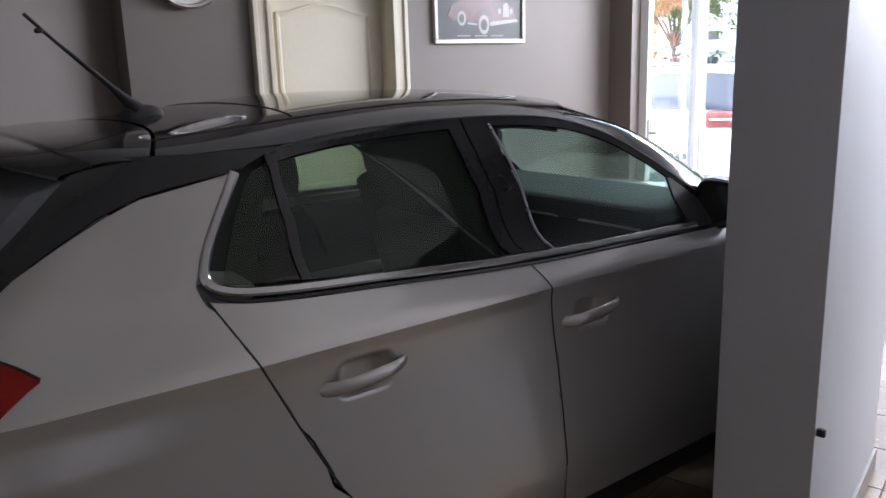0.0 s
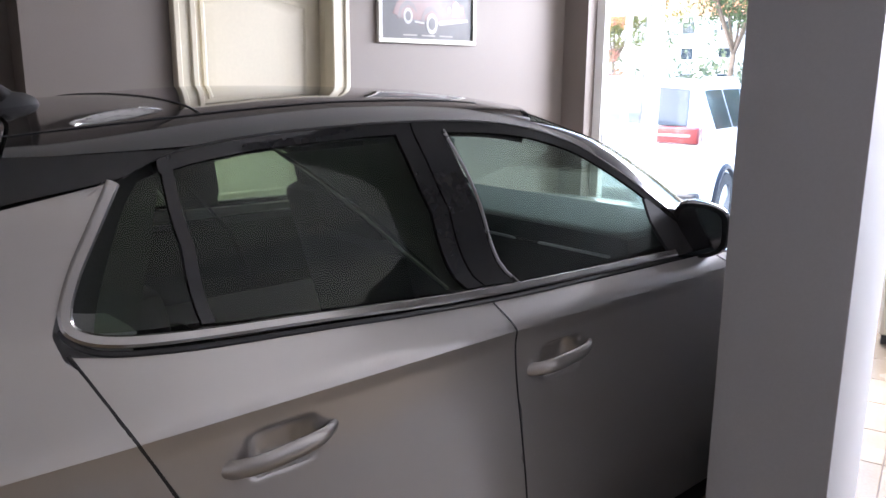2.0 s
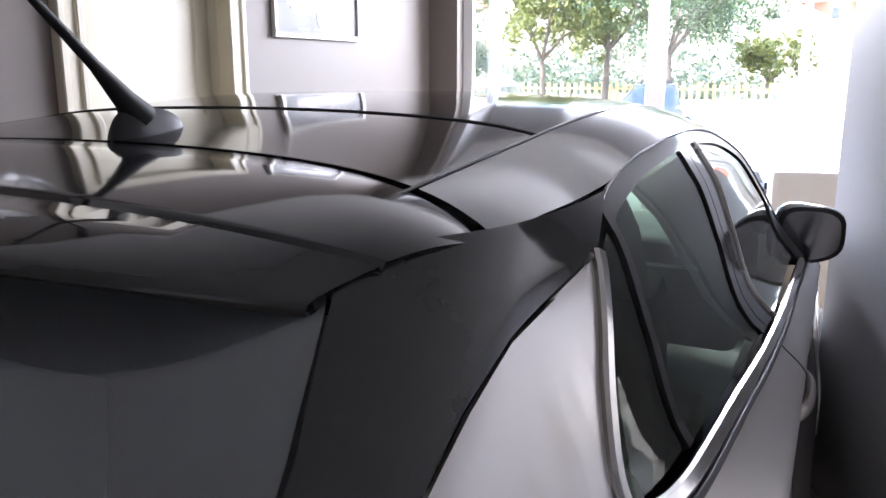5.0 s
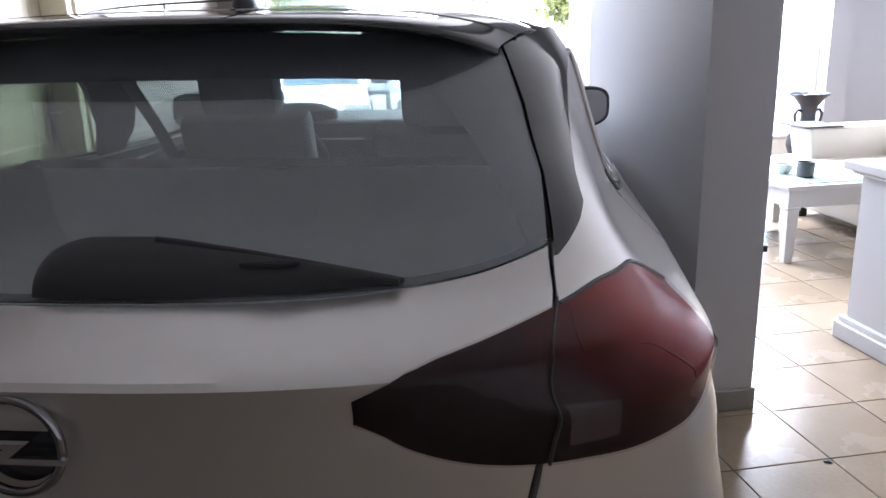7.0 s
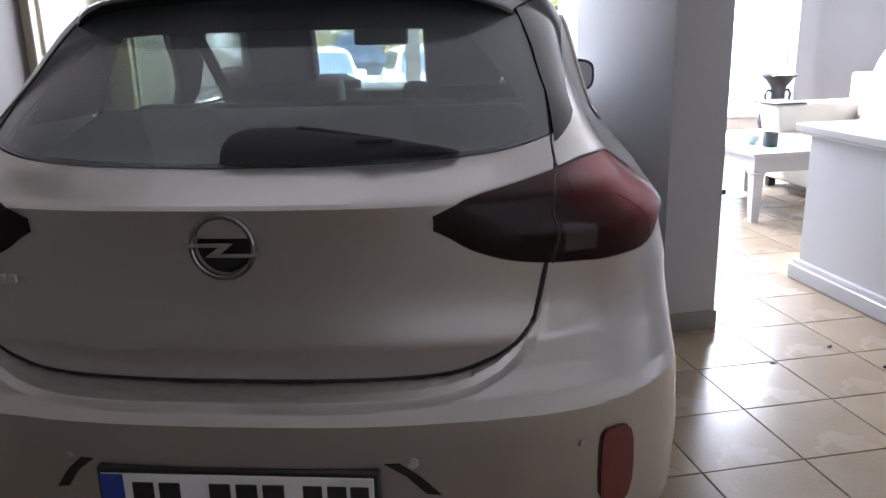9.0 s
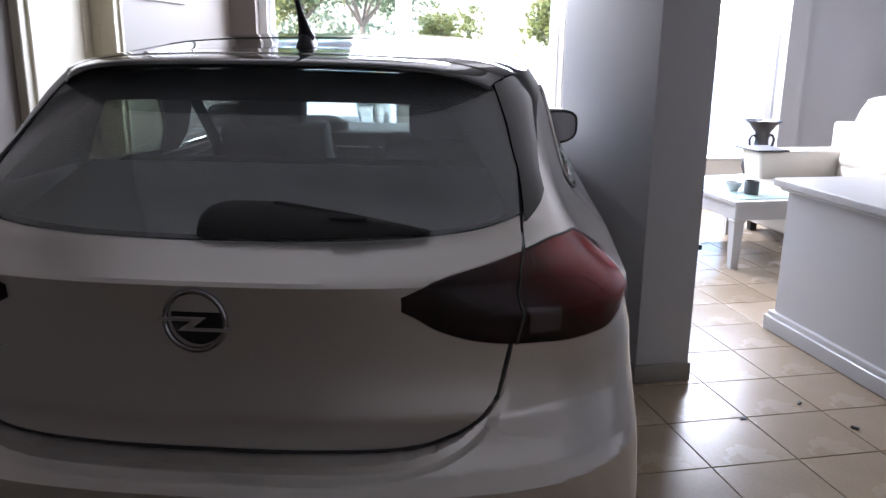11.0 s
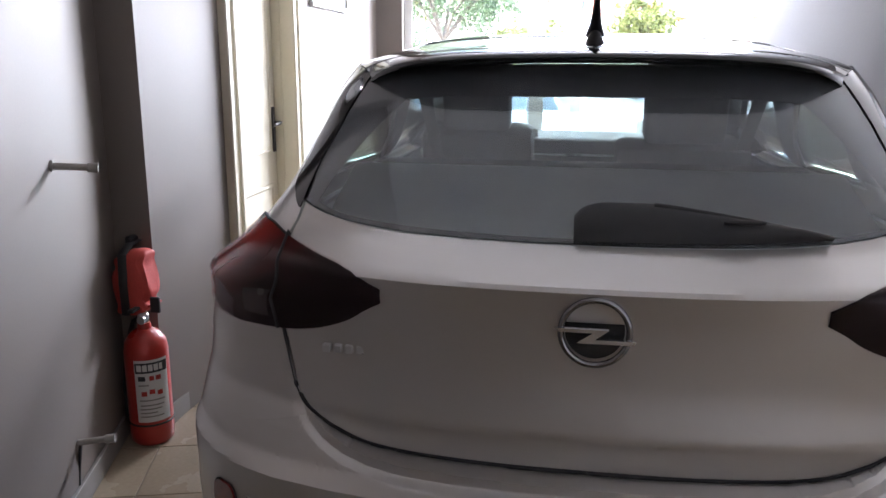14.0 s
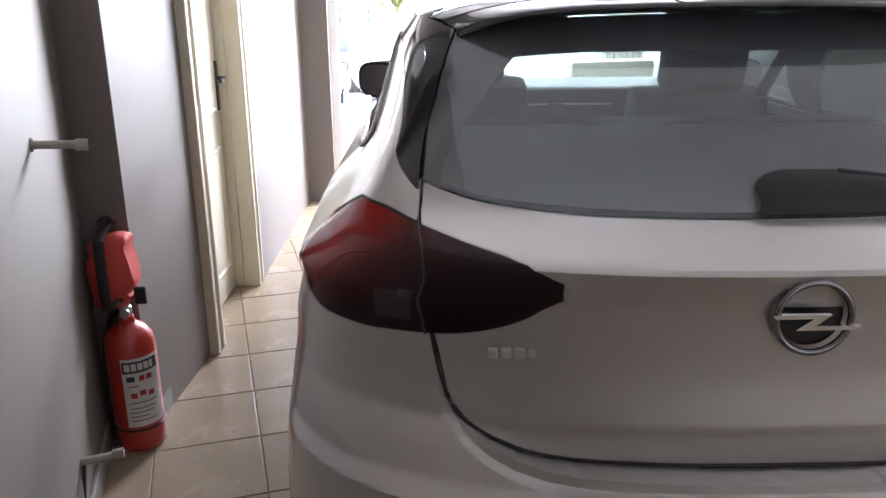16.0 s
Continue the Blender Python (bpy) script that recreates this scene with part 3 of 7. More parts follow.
for side in (1, -1):
    # quarter panel
    rows = [
        [R(0.510, 0.729), R(0.62, 0.699), L(0.18, 0.679), L(0.35, 0.648), L(0.515, 0.580), L(0.6, 0.618), L(0.735, 0.638), L(0.88, 0.618), L(1.006, 0.578)],
        [R(0.546, 0.785), R(0.65, 0.78), L(0.18, 0.775), L(0.3, 0.775), L(0.42, 0.775), L(0.54, 0.775), L(0.66, 0.775), L(0.77, 0.775), L(0.898, 0.775)],
        [R(0.565, 0.88), R(0.66, 0.88), L(0.2, 0.88), L(0.3, 0.88), L(0.42, 0.88), L(0.52, 0.88), L(0.63, 0.88), L(0.74, 0.88), L(0.848, 0.88)],
        [R(0.575, 0.942), R(0.66, 0.942), L(0.2, 0.942), L(0.3, 0.942), L(0.4, 0.942), L(0.5, 0.942), L(0.6, 0.942), L(0.71, 0.942), L(0.816, 0.942)],
        [R(0.579, 0.965), R(0.66, 0.965), L(0.22, 0.965), L(0.3, 0.965), L(0.4, 0.965), L(0.5, 0.965), L(0.6, 0.965), L(0.7, 0.965), L(0.806, 0.965)],
        [R(0.588, 1.04), R(0.65, 1.042), L(0.30, 1.042), L(0.37, 1.042), L(0.44, 1.042), L(0.53, 1.042), L(0.61, 1.042), L(0.7, 1.042), L(0.776, 1.042)],
        [R(0.584, 1.092), R(0.63, 1.096), L(0.385, 1.097), L(0.43, 1.097), L(0.5, 1.097), L(0.56, 1.097), L(0.62, 1.097), L(0.69, 1.097), L(0.748, 1.097)],
        [R(0.600, 1.104), R(0.632, 1.104), L(0.40, 1.104), L(0.44, 1.104), L(0.5, 1.104), L(0.56, 1.104), L(0.62, 1.104), L(0.69, 1.104), L(0.750, 1.104)],
        [L(0.43, 1.158), L(0.455, 1.162), L(0.485, 1.165), L(0.515, 1.168), L(0.55, 1.168), L(0.6, 1.168), L(0.66, 1.168), L(0.72, 1.168), L(0.782, 1.168)],
        [L(0.60, 1.249), L(0.63, 1.249), L(0.66, 1.25), L(0.69, 1.25), L(0.72, 1.25), L(0.75, 1.25), L(0.78, 1.25), L(0.8, 1.25), L(0.832, 1.25)],
        [L(0.864, 1.312), L(0.865, 1.3125), L(0.866, 1.313), L(0.867, 1.3135), L(0.868, 1.314), L(0.869, 1.3145), L(0.870, 1.315), L(0.871, 1.3155), L(0.872, 1.316)],
    ]
    skin("quarter_panel", rows, 105, [9, 7, 4, 2, 4, 3, 1, 4, 4, 4], PAINT, car, "silver rear quarter panel", side=side, lift=0.001, sharp=26)
    # black pillar behind the side windows
    rows = [
        [R(0.585, 1.078), R(0.590, 1.0785), R(0.593, 1.080)],
        [R(0.585, 1.087), R(0.594, 1.087), R(0.603, 1.088)],
        [R(0.584, 1.095), R(0.598, 1.096), R(0.612, 1.0965)],
        [R(0.583, 1.105), R(0.603, 1.106), R(0.621, 1.107)],
        [R(0.581, 1.120), R(0.606, 1.122), R(0.628, 1.124)],
        [R(0.573, 1.165), R(0.596, 1.163), L(0.43, 1.158)],
        [R(0.547, 1.25), R(0.578, 1.25), L(0.592, 1.2515)],
        [R(0.525, 1.305), L(0.6, 1.31), L(0.888, 1.319)],
        [R(0.507, 1.345), L(0.66, 1.354), L(0.99, 1.356)],
        [R(0.502, 1.357), L(0.70, 1.3615), L(1.015, 1.3605)],
    ]
    skin("rear_pillar", rows, 25, [2, 2, 2, 3, 5, 6, 6, 5, 3], BLACK, car, "gloss black rear pillar cover", side=side, lift=0.003)
    # doors
    rows = [
        [L(1.14, 0.30), L(1.4, 0.30), L(1.672, 0.30)], [L(1.115, 0.43), L(1.4, 0.43), L(1.683, 0.43)], [L(0.986, 0.61), L(1.35, 0.61), L(1.688, 0.61)],
        [L(0.904, 0.775), L(1.3, 0.775), L(1.682, 0.775)], [L(0.853, 0.88), L(1.3, 0.88), L(1.668, 0.88)], [L(0.821, 0.942), L(1.3, 0.942), L(1.657, 0.942)],
        [L(0.810, 0.965), L(1.3, 0.962), L(1.65, 0.96)],
        [L(0.768, 1.064), L(0.86, 1.05), L(0.95, 1.041), L(1.2, 1.026), L(1.42, 1.015), L(1.627, 1.004)],
    ]
    rear_door = skin("rear_door", rows, 121, [3, 5, 8, 16, 12, 3, 6], PAINT, car, "silver rear door", side=side, sharp=26)
    rows = [
        [L(1.678, 0.30), L(2.1, 0.30), L(2.72, 0.30)], [L(1.687, 0.43), L(2.1, 0.43), L(2.75, 0.43)], [L(1.692, 0.61), L(2.1, 0.61), L(2.76, 0.61)],
        [L(1.686, 0.775), L(2.1, 0.775), L(2.752, 0.775)], [L(1.672, 0.88), L(2.1, 0.88), L(2.68, 0.88)], [L(1.661, 0.942), L(2.1, 0.925), L(2.655, 0.905)],
        [L(1.654, 0.96), L(2.1, 0.95), L(2.62, 0.93)],
        [L(1.631, 1.004), L(2.0, 0.994), L(2.535, 0.985)],
    ]
    front_door = skin("front_door", rows, 121, [3, 5, 8, 16, 12, 3, 6], PAINT, car, "silver front door", side=side, sharp=26)
    ribbon("door_gap", along([(0.763, 1.068), (0.780, 1.03), (0.808, 0.965), (0.8185, 0.942), (0.8505, 0.88), (0.901, 0.775), (0.9825, 0.612)]), 0.006, 0.0012, TRIM, rear_door, n=70, side=side)
    ribbon("door_gap", along([(1.629, 1.002), (1.652, 0.96), (1.659, 0.942), (1.670, 0.88), (1.684, 0.775), (1.690, 0.61), (1.685, 0.43)]), 0.005, 0.0012, TRIM, front_door, n=70, side=side)
    ribbon("door_gap", along([(2.537, 0.983), (2.62, 0.93), (2.684, 0.88), (2.754, 0.775), (2.763, 0.61), (2.752, 0.43)]), 0.005, 0.0012, TRIM, front_door, n=70, side=side)
    # front wing
    rows = [
        [L(2.726, 0.30), L(2.88, 0.28), L(2.90, 0.40), L(2.93, 0.51), L(3.0, 0.605), L(3.12, 0.675), L(3.27, 0.70), L(3.45, 0.66), L(3.6, 0.48)],
        [L(2.766, 0.61), L(2.83, 0.665), L(2.9, 0.70), L(2.97, 0.72), L(3.06, 0.735), L(3.15, 0.75), L(3.27, 0.755), L(3.45, 0.73), L(3.65, 0.63)],
        [L(2.686, 0.88), L(2.78, 0.865), L(2.87, 0.85), L(2.97, 0.84), L(3.08, 0.828), L(3.2, 0.815), L(3.35, 0.80), L(3.52, 0.78), L(3.68, 0.74)],
        [L(2.541, 0.985), L(2.65, 0.972), L(2.77, 0.963), L(2.9, 0.95), L(3.05, 0.93), L(3.22, 0.90), L(3.4, 0.865), L(3.55, 0.83), L(3.70, 0.79)],
    ]
    skin("front_wing", rows, 49, [5, 5, 5], PAINT, car, "silver front wing with a wheel arch", side=side)
    ribbon("arch_lip", [L(2.885, 0.30), L(2.90, 0.40), L(2.93, 0.51), L(3.0, 0.605), L(3.12, 0.675), L(3.27, 0.70), L(3.45, 0.66)], 0.016, 0.006, PAINT, car, n=40, side=side, label="rolled arch edge")
    low = [L(2.95, 0.925), L(3.1, 0.885), L(3.3, 0.842), L(3.5, 0.80), L(3.62, 0.775)]
    high = [L(2.96, 0.938), L(3.1, 0.918), L(3.3, 0.880), L(3.5, 0.838), L(3.66, 0.797)]
    head = skin("headlamp", [low, high], 31, 6, LAMPWHITE, car, "clear swept-back headlamp", thick=0.004, lift=0.004, side=side)
    ribbon("lamp_edge", low, 0.008, 0.007, TRIM, head, n=30, side=side)
    # glazing and black frames
    quarter = [[L(0.808, 1.092), L(0.88, 1.085), L(0.978, 1.079)], [L(0.852, 1.2), L(0.91, 1.2), L(0.972, 1.2)], [L(0.900, 1.29), L(0.935, 1.295), L(0.968, 1.30)], [L(0.922, 1.316), L(0.945, 1.323), L(0.966, 1.329)]]
    skin("quarter_glass", quarter, 13, 5, TINTED, rear_door, "small tinted quarter window", thick=0.004, side=side, lift=-0.004)
    skin("window_bar", [[L(0.980, 1.075), L(1.004, 1.074)], [L(0.974, 1.2), L(0.998, 1.2)], [L(0.968, 1.331), L(0.990, 1.337)]], 3, 8, BLACK, rear_door, "black window divider", thick=0.01, side=side)
    skin("rear_door_glass", [[L(1.005, 1.073), L(1.3, 1.054), L(1.578, 1.038)], [L(0.999, 1.2), L(1.27, 1.2), L(1.542, 1.2)], [L(0.991, 1.336), L(1.12, 1.354), L(1.24, 1.363), L(1.37, 1.368), L(1.502, 1.370)]], 21, 6, TINTED, rear_door, "tinted side window", thick=0.004, side=side, lift=-0.004)
    skin("pillar_cover", [[L(1.580, 1.037), L(1.627, 1.035)], [L(1.544, 1.2), L(1.592, 1.2)], [L(1.504, 1.370), L(1.551, 1.371)]], 4, 8, BLACK, rear_door, "gloss black pillar cover", thick=0.01, side=side)
    skin("pillar_cover", [[L(1.632, 1.035), L(1.729, 1.029)], [L(1.597, 1.2), L(1.687, 1.2)], [L(1.556, 1.371), L(1.640, 1.370)]], 6, 8, BLACK, front_door, "gloss black pillar cover", thick=0.01, side=side)
    ribbon("bright_edge", [L(1.731, 1.026), L(1.689, 1.2), L(1.643, 1.368)], 0.006, 0.006, SATIN, front_door, n=16, side=side)
    front_edge = [(1.736, 2.338, 1.028), (1.722, 2.333, 1.1), (1.700, 2.326, 1.158), (1.690, 2.268, 1.20), (1.677, 2.180, 1.25), (1.664, 2.068, 1.30), (1.655, 1.952, 1.335), (1.650, 1.862, 1.352), (1.646, 1.74, 1.3635)]
    skin("front_door_glass", [[L(a, z), L(0.5 * (a + b), z), L(b, z)] for a, b, z in front_edge], 21, 3, FRONTGLASS, front_door, "green side window", thick=0.004, side=side, lift=-0.004)
    # black frames over the windows, up to the roof line
    for y0, y1, door in ((0.965, 1.552, rear_door), (1.556, 2.56, front_door)):
        ys = np.linspace(y0, y1, 40)
        strip = [[L(y, float(RAIL(y)) - d) for y in ys] for d in (0.026, 0.014, 0.003)]
        skin("window_frame", strip, 60, 2, BLACK, door, "black window frame", thick=0.008, side=side, bend=False)
    skin("mirror_sail", [[L(2.342, 1.0), L(2.55, 1.0)], [L(2.338, 1.06), L(2.472, 1.06)], [L(2.332, 1.12), L(2.388, 1.12)], [L(2.327, 1.152), L(2.340, 1.152)]], 8, 4, TRIM, front_door, "black corner panel by the mirror", thick=0.008, side=side, lift=0.001)
    ribbon("roof_gap", [L(y, float(RAIL(y)) - 0.001) for y in np.linspace(0.90, 2.57, 60)], 0.004, 0.002, TRIM, car, n=90, side=side)
    skin("pillar_trim", [[L(1.565, 1.038), L(1.74, 1.036)], [L(1.525, 1.087), L(1.725, 1.087)], [L(1.415, 1.2), L(1.69, 1.2)], [L(1.262, 1.325), L(1.65, 1.325)], [L(1.225, 1.352), L(1.64, 1.362)]], 9, 6, INSIDE, car, "dark inner pillar trim and seat belt cover", thick=0.006, lift=-0.02, side=side)
    belt_line = [surface(*L(y, z)) * np.array((side, 1, 1)) - np.array((side * 0.034, 0, 0)) for y, z in ((1.215, 1.350), (1.30, 1.282), (1.385, 1.205), (1.47, 1.12), (1.55, 1.035))]
    sweep("belt_edge", belt_line, 0.007, TRIMGREY, car, "grey edge of the belt cover", seg=8, flat=0.5, up=(1, 0, 0))
    # bright strip along the windows
    marks = [L(2.36, 1.006), L(2.1, 1.010), L(1.785, 1.016), L(1.5, 1.027), L(1.2, 1.046), L(1.0, 1.058), L(0.9, 1.066), L(0.835, 1.074), L(0.795, 1.085), L(0.772, 1.104), L(0.773, 1.13), L(0.795, 1.18), L(0.835, 1.245), L(0.882, 1.315)]
    ribbon("chrome_strip", marks, 0.022, 0.009, DIMREFLECT, car, n=120, side=side, label="chrome strip that kicks up behind the windows")
    marks = [L(2.36, 0.995), L(2.1, 0.998), L(1.785, 1.002), L(1.5, 1.012), L(1.2, 1.03), L(1.0, 1.042), L(0.9, 1.05), L(0.82, 1.06), L(0.777, 1.078), L(0.757, 1.103)]
    ribbon("black_seal", marks, 0.010, 0.004, TRIM, car, n=80, side=side)

    # door handles
    for (hy, hz), door in zip(HANDLES, (rear_door, front_door)):
        x = float(half_width(hz)) + float(haunch(hy, hz))
        path, radii = [], []
        for k in np.linspace(-1, 1, 17):
            bow = 0.034 * (1 - abs(k) ** 3.2) - 0.004
            path.append((side * (x + bow - 0.004), hy + 0.118 * k, hz + 0.010 * k))
            radii.append(0.0175 * (1 - 0.35 * max(0, k) ** 2) * (1 if abs(k) < 0.97 else 0.7))
        sweep("door_handle", path, radii, PAINT, door, "silver pull handle over a hollow", seg=12, flat=0.62, up=(0, 0, 1))

# roof, spoiler, windscreen and bonnet
roof_mid = smooth_fn([(0.4, 1.378), (0.6, 1.394), (0.817, 1.409), (1.1, 1.436), (1.5, 1.458), (1.9, 1.449), (2.18, 1.416)])
roof_edge = smooth_fn([(0.4, 1.305), (0.6, 1.34), (0.817, 1.362), (1.03, 1.3665), (1.18, 1.3815), (1.32, 1.3885), (1.47, 1.3925), (1.6, 1.3925), (1.72, 1.3885), (1.84, 1.3785), (1.94, 1.3615), (2.0, 1.345)])


def roof_z(y, u):
    """Height of the roof's sheet; its section grows rounder towards the windscreen."""
    zm, ze = float(roof_mid(y)), float(roof_edge(y))
    c = 0.30 + 0.30 * float(np.clip((y - 1.75) / 0.4, 0, 1))
    return zm - (zm - ze) * (c * u * u + (1 - c) * abs(u) ** 7)


def roof_grid(nv, nu, y_at, narrow=0.0):
    """The roof's sheet; its sides end on the line above the doors."""
    P = np.zeros((nv, nu, 3))
    for j, v in enumerate(np.linspace(0, 1, nv)):
        for i, u in enumerate(np.linspace(-1, 1, nu)):
            y = y_at(v, u)
            wide = float(bare(*L(y, float(roof_edge(y))))[0]) - narrow
            P[j, i] = (wide * u, y, roof_z(y, u))
    return P


def roof_rear(u):
    """Where the roof's sheet ends; the gap before the tailgate bows backwards at the sides."""
    return 0.836 - 0.105 * abs(u) ** 2.3


skin_roof = roof_grid(44, 57, lambda v, u: roof_rear(u) + v * (2.207 - 0.27 * abs(u) ** 2.2 - roof_rear(u)))
shell("roof", skin_roof, 0.008, BLACK, car, "gloss black roof", centre=(0, 1.5, 0.9))
tail_line = [(0.818, 1.388), (0.8175, 1.401), (0.815, 1.4065), (0.805, 1.409), (0.72, 1.4095), (0.67, 1.408), (0.61, 1.405), (0.55, 1.4015), (0.538, 1.4005), (0.533, 1.3955), (0.528, 1.3955), (0.523, 1.399), (0.47, 1.395), (0.43, 1.391), (0.405, 1.387), (0.393, 1.383), (0.389, 1.378), (0.393, 1.374), (0.42, 1.371), (0.50, 1.366)]
P = np.zeros((len(tail_line), 49, 3))
for j, (y, z) in enumerate(tail_line):
    k = (0.8 - y) / 0.4
    wide = float(np.interp(y, [0.386, 0.5, 0.7, 0.8], [0.505, 0.530, 0.562, 0.570]))
    drop = float(np.interp(y, [0.4, 0.6, 0.82], [0.053, 0.048, 0.045]))
    for i, u in enumerate(np.linspace(-1, 1, 49)):
        back = float(np.clip((y - 0.45) / 0.33, 0, 1))
        ys = y + k * (0.05 * u * u + 0.11 * u**6) + (roof_rear(u) - 0.822) * back
        # towards the roof the lip takes the roof's own section, so that both meet in one surface
        blend = back * back * (3 - 2 * back)
        roof_wide = float(bare(*L(ys, float(roof_edge(ys))))[0])
        sheet_z = roof_z(ys, u) + z - float(roof_mid(y))
        lip_z = z - drop * (0.26 * u * u + 0.74 * u**6)
        P[j, i] = ((wide + (roof_wide - wide) * blend) * u, ys, lip_z + (sheet_z - lip_z) * blend)
spoiler = shell("roof_spoiler", P[::-1], 0.004, BLACK, car, "gloss black roof spoiler", centre=(0, 0.62, 1.2), sharp=50)
groove = roof_grid(5, 49, lambda v, u: roof_rear(u) - 0.04 + 0.06 * v, narrow=0.012)
groove[..., 2] -= 0.022
shell("roof_groove", groove, 0.004, TRIM, car, "dark gap before the spoiler", centre=(0, 0.8, 1.2))
for side in (1, -1):
    ys = np.linspace(0.72, 1.86, 44)
    path = []
    for y in ys:
        u = 0.482 / float(bare(*L(y, float(roof_edge(y))))[0])
        path.append((side * 0.482, y, roof_z(y, u) + 0.001))
    sweep("roof_seam", path, 0.0016, TRIM, car, "black roof channel", seg=6)

path = []
for x in np.linspace(-0.482, 0.482, 41):
    y = 1.112 + 0.035 * (1 - (x / 0.482) ** 2)
    u = abs(x) / float(bare(*L(y, float(roof_edge(y))))[0])
    path.append((x, y, roof_z(y, u) + 0.0008))
sweep("roof_cross_seam", path, 0.0019, TRIM, car, "thin dark seam across the roof", seg=6)

ws_x = smooth_fn([(0, 0.615), (0.28, 0.59), (0.55, 0.582), (0.8, 0.565), (1, 0.528)])
ws_y = smooth_fn([(0, 2.83), (0.28, 2.68), (0.55, 2.49), (0.8, 2.275), (1, 1.99)])
ws_z = smooth_fn([(0, 0.99), (0.28, 1.10), (0.55, 1.205), (0.8, 1.305), (1, 1.394)])
P = np.zeros((25, 33, 3))
for j, v in enumerate(np.linspace(0, 1, 25)):
    xe, ye, ze = float(ws_x(v)), float(ws_y(v)), float(ws_z(v))
    yc, zc = 3.03 - v * 0.838, 0.995 + 0.418 * v + 0.03 * math.sin(math.pi * v)
    for i, u in enumerate(np.linspace(-1, 1, 33)):
        P[j, i] = (xe * u, yc - (yc - ye) * abs(u) ** 2.2, zc - (zc - ze) * abs(u) ** 2.2)
# windscreen pillars
for side in (1, -1):
    Q = np.zeros((33, 11, 3))
    for j, v in enumerate(np.linspace(0, 1, 33)):
        yi = float(np.interp(v, [0, 0.28, 0.55, 0.8, 1], [2.585, 2.42, 2.25, 2.08, 1.925]))
        a = surface(*L(yi, float(RAIL(yi)) + 0.0015))
        b = np.array((float(ws_x(v)), float(ws_y(v)), float(ws_z(v))))
        c = np.array((a[0] * 0.97, a[1] * 0.45 + b[1] * 0.55 + 0.01, max(a[2], b[2]) * 0.6 + min(a[2], b[2]) * 0.4 + 0.004 + 0.018 * (1 - v)))
        for i, u in enumerate(np.linspace(0, 1, 11)):
            Q[j, i] = ((1 - u) ** 2 * a + 2 * u * (1 - u) * c + u * u * b) * np.array((side, 1, 1)) - np.array((0, 0, 0.012 * max(0.0, (v - 0.85) / 0.15) ** 2))
    shell("front_pillar", Q, 0.02, BLACK, car, "gloss black windscreen pillar", centre=(0, 1.9, 0.8))
windscreen = shell("windscreen", P, 0.005, FRONTGLASS, car, "curved windscreen", centre=(0, 1.5, 0.8))
shell("screen_border", P[22:, :], 0.003, BLACK, windscreen, "black printed screen border", centre=(0, 1.5, 0.8), lift=0.003)
shell("screen_border", P[:, :3], 0.003, BLACK, windscreen, "black printed screen border", centre=(0, 1.5, 0.8), lift=0.003)
shell("screen_border", P[:, -3:], 0.003, BLACK, windscreen, "black printed screen border", centre=(0, 1.5, 0.8), lift=0.003)

wing_top = smooth_fn([(2.425, 0.985), (2.6, 0.975), (2.9, 0.95), (3.22, 0.90), (3.55, 0.83), (3.70, 0.79)])
hood_mid = smooth_fn([(2.6, 1.03), (2.97, 1.0), (3.3, 0.955), (3.6, 0.895), (3.86, 0.81)])
P = np.zeros((25, 41, 3))
for j, v in enumerate(np.linspace(0, 1, 25)):
    for i, u in enumerate(np.linspace(-1, 1, 41)):
        y = 2.62 + 0.28 * (1 - u * u) * (1 - v) + v * (1.06 + 0.17 * (1 - u * u))
        ys = min(y, 3.69)
        e = surface(*L(ys, float(wing_top(ys))))
        zm = float(hood_mid(y))
        P[j, i] = (e[0] * u * (1 - 0.05 * v * v), y, float(wing_top(ys)) + 0.002 + max(0, zm - float(wing_top(ys))) * (1 - abs(u) ** 2.6) - 0.03 * max(0, v - 0.9) * 10 * abs(u) ** 4)
bonnet = shell("bonnet", P, 0.008, PAINT, car, "silver bonnet", centre=(0, 2.9, 0.5))
sz = np.array([[(s, z) for s in np.r_[np.linspace(2.34, 3, 16), -np.linspace(2.96, 2.34, 15)]] for z in np.linspace(0.2, 0.79, 14)])
shell("front_bumper", surface(sz[..., 0], sz[..., 1]), 0.006, PAINT, car, "silver front bumper")

# dark inner body
sz = np.array([[(s, z) for s in np.linspace(-1.72, 1.72, 121)] for z in np.linspace(0.66, 0.98, 9)])
P = surface(sz[..., 0], sz[..., 1])
shell("inner_body", P, 0.01, INSIDE, car, "dark trimmed cabin sides", lift=-0.03)
sz = np.array([[(s, z) for s in np.linspace(-1.02, 1.02, 61)] for z in np.linspace(0.25, 0.70, 7)])
shell("bumper_core", surface(sz[..., 0], sz[..., 1]), 0.01, TRIM, car, "dark bumper core", lift=-0.03)
box("underbody", -0.6, 0.6, 0.05, 3.7, 0.18, 0.42, TRIM, car, "dark underbody", bevel=0.03)
for side in (1, -1):
    sl = [L(1.12, 0.2), L(1.9, 0.2), L(2.85, 0.2)], [L(1.12, 0.3), L(1.9, 0.3), L(2.85, 0.3)]
    skin("sill", list(sl), 21, 3, TRIM, car, "black sill", side=side, lift=-0.004)

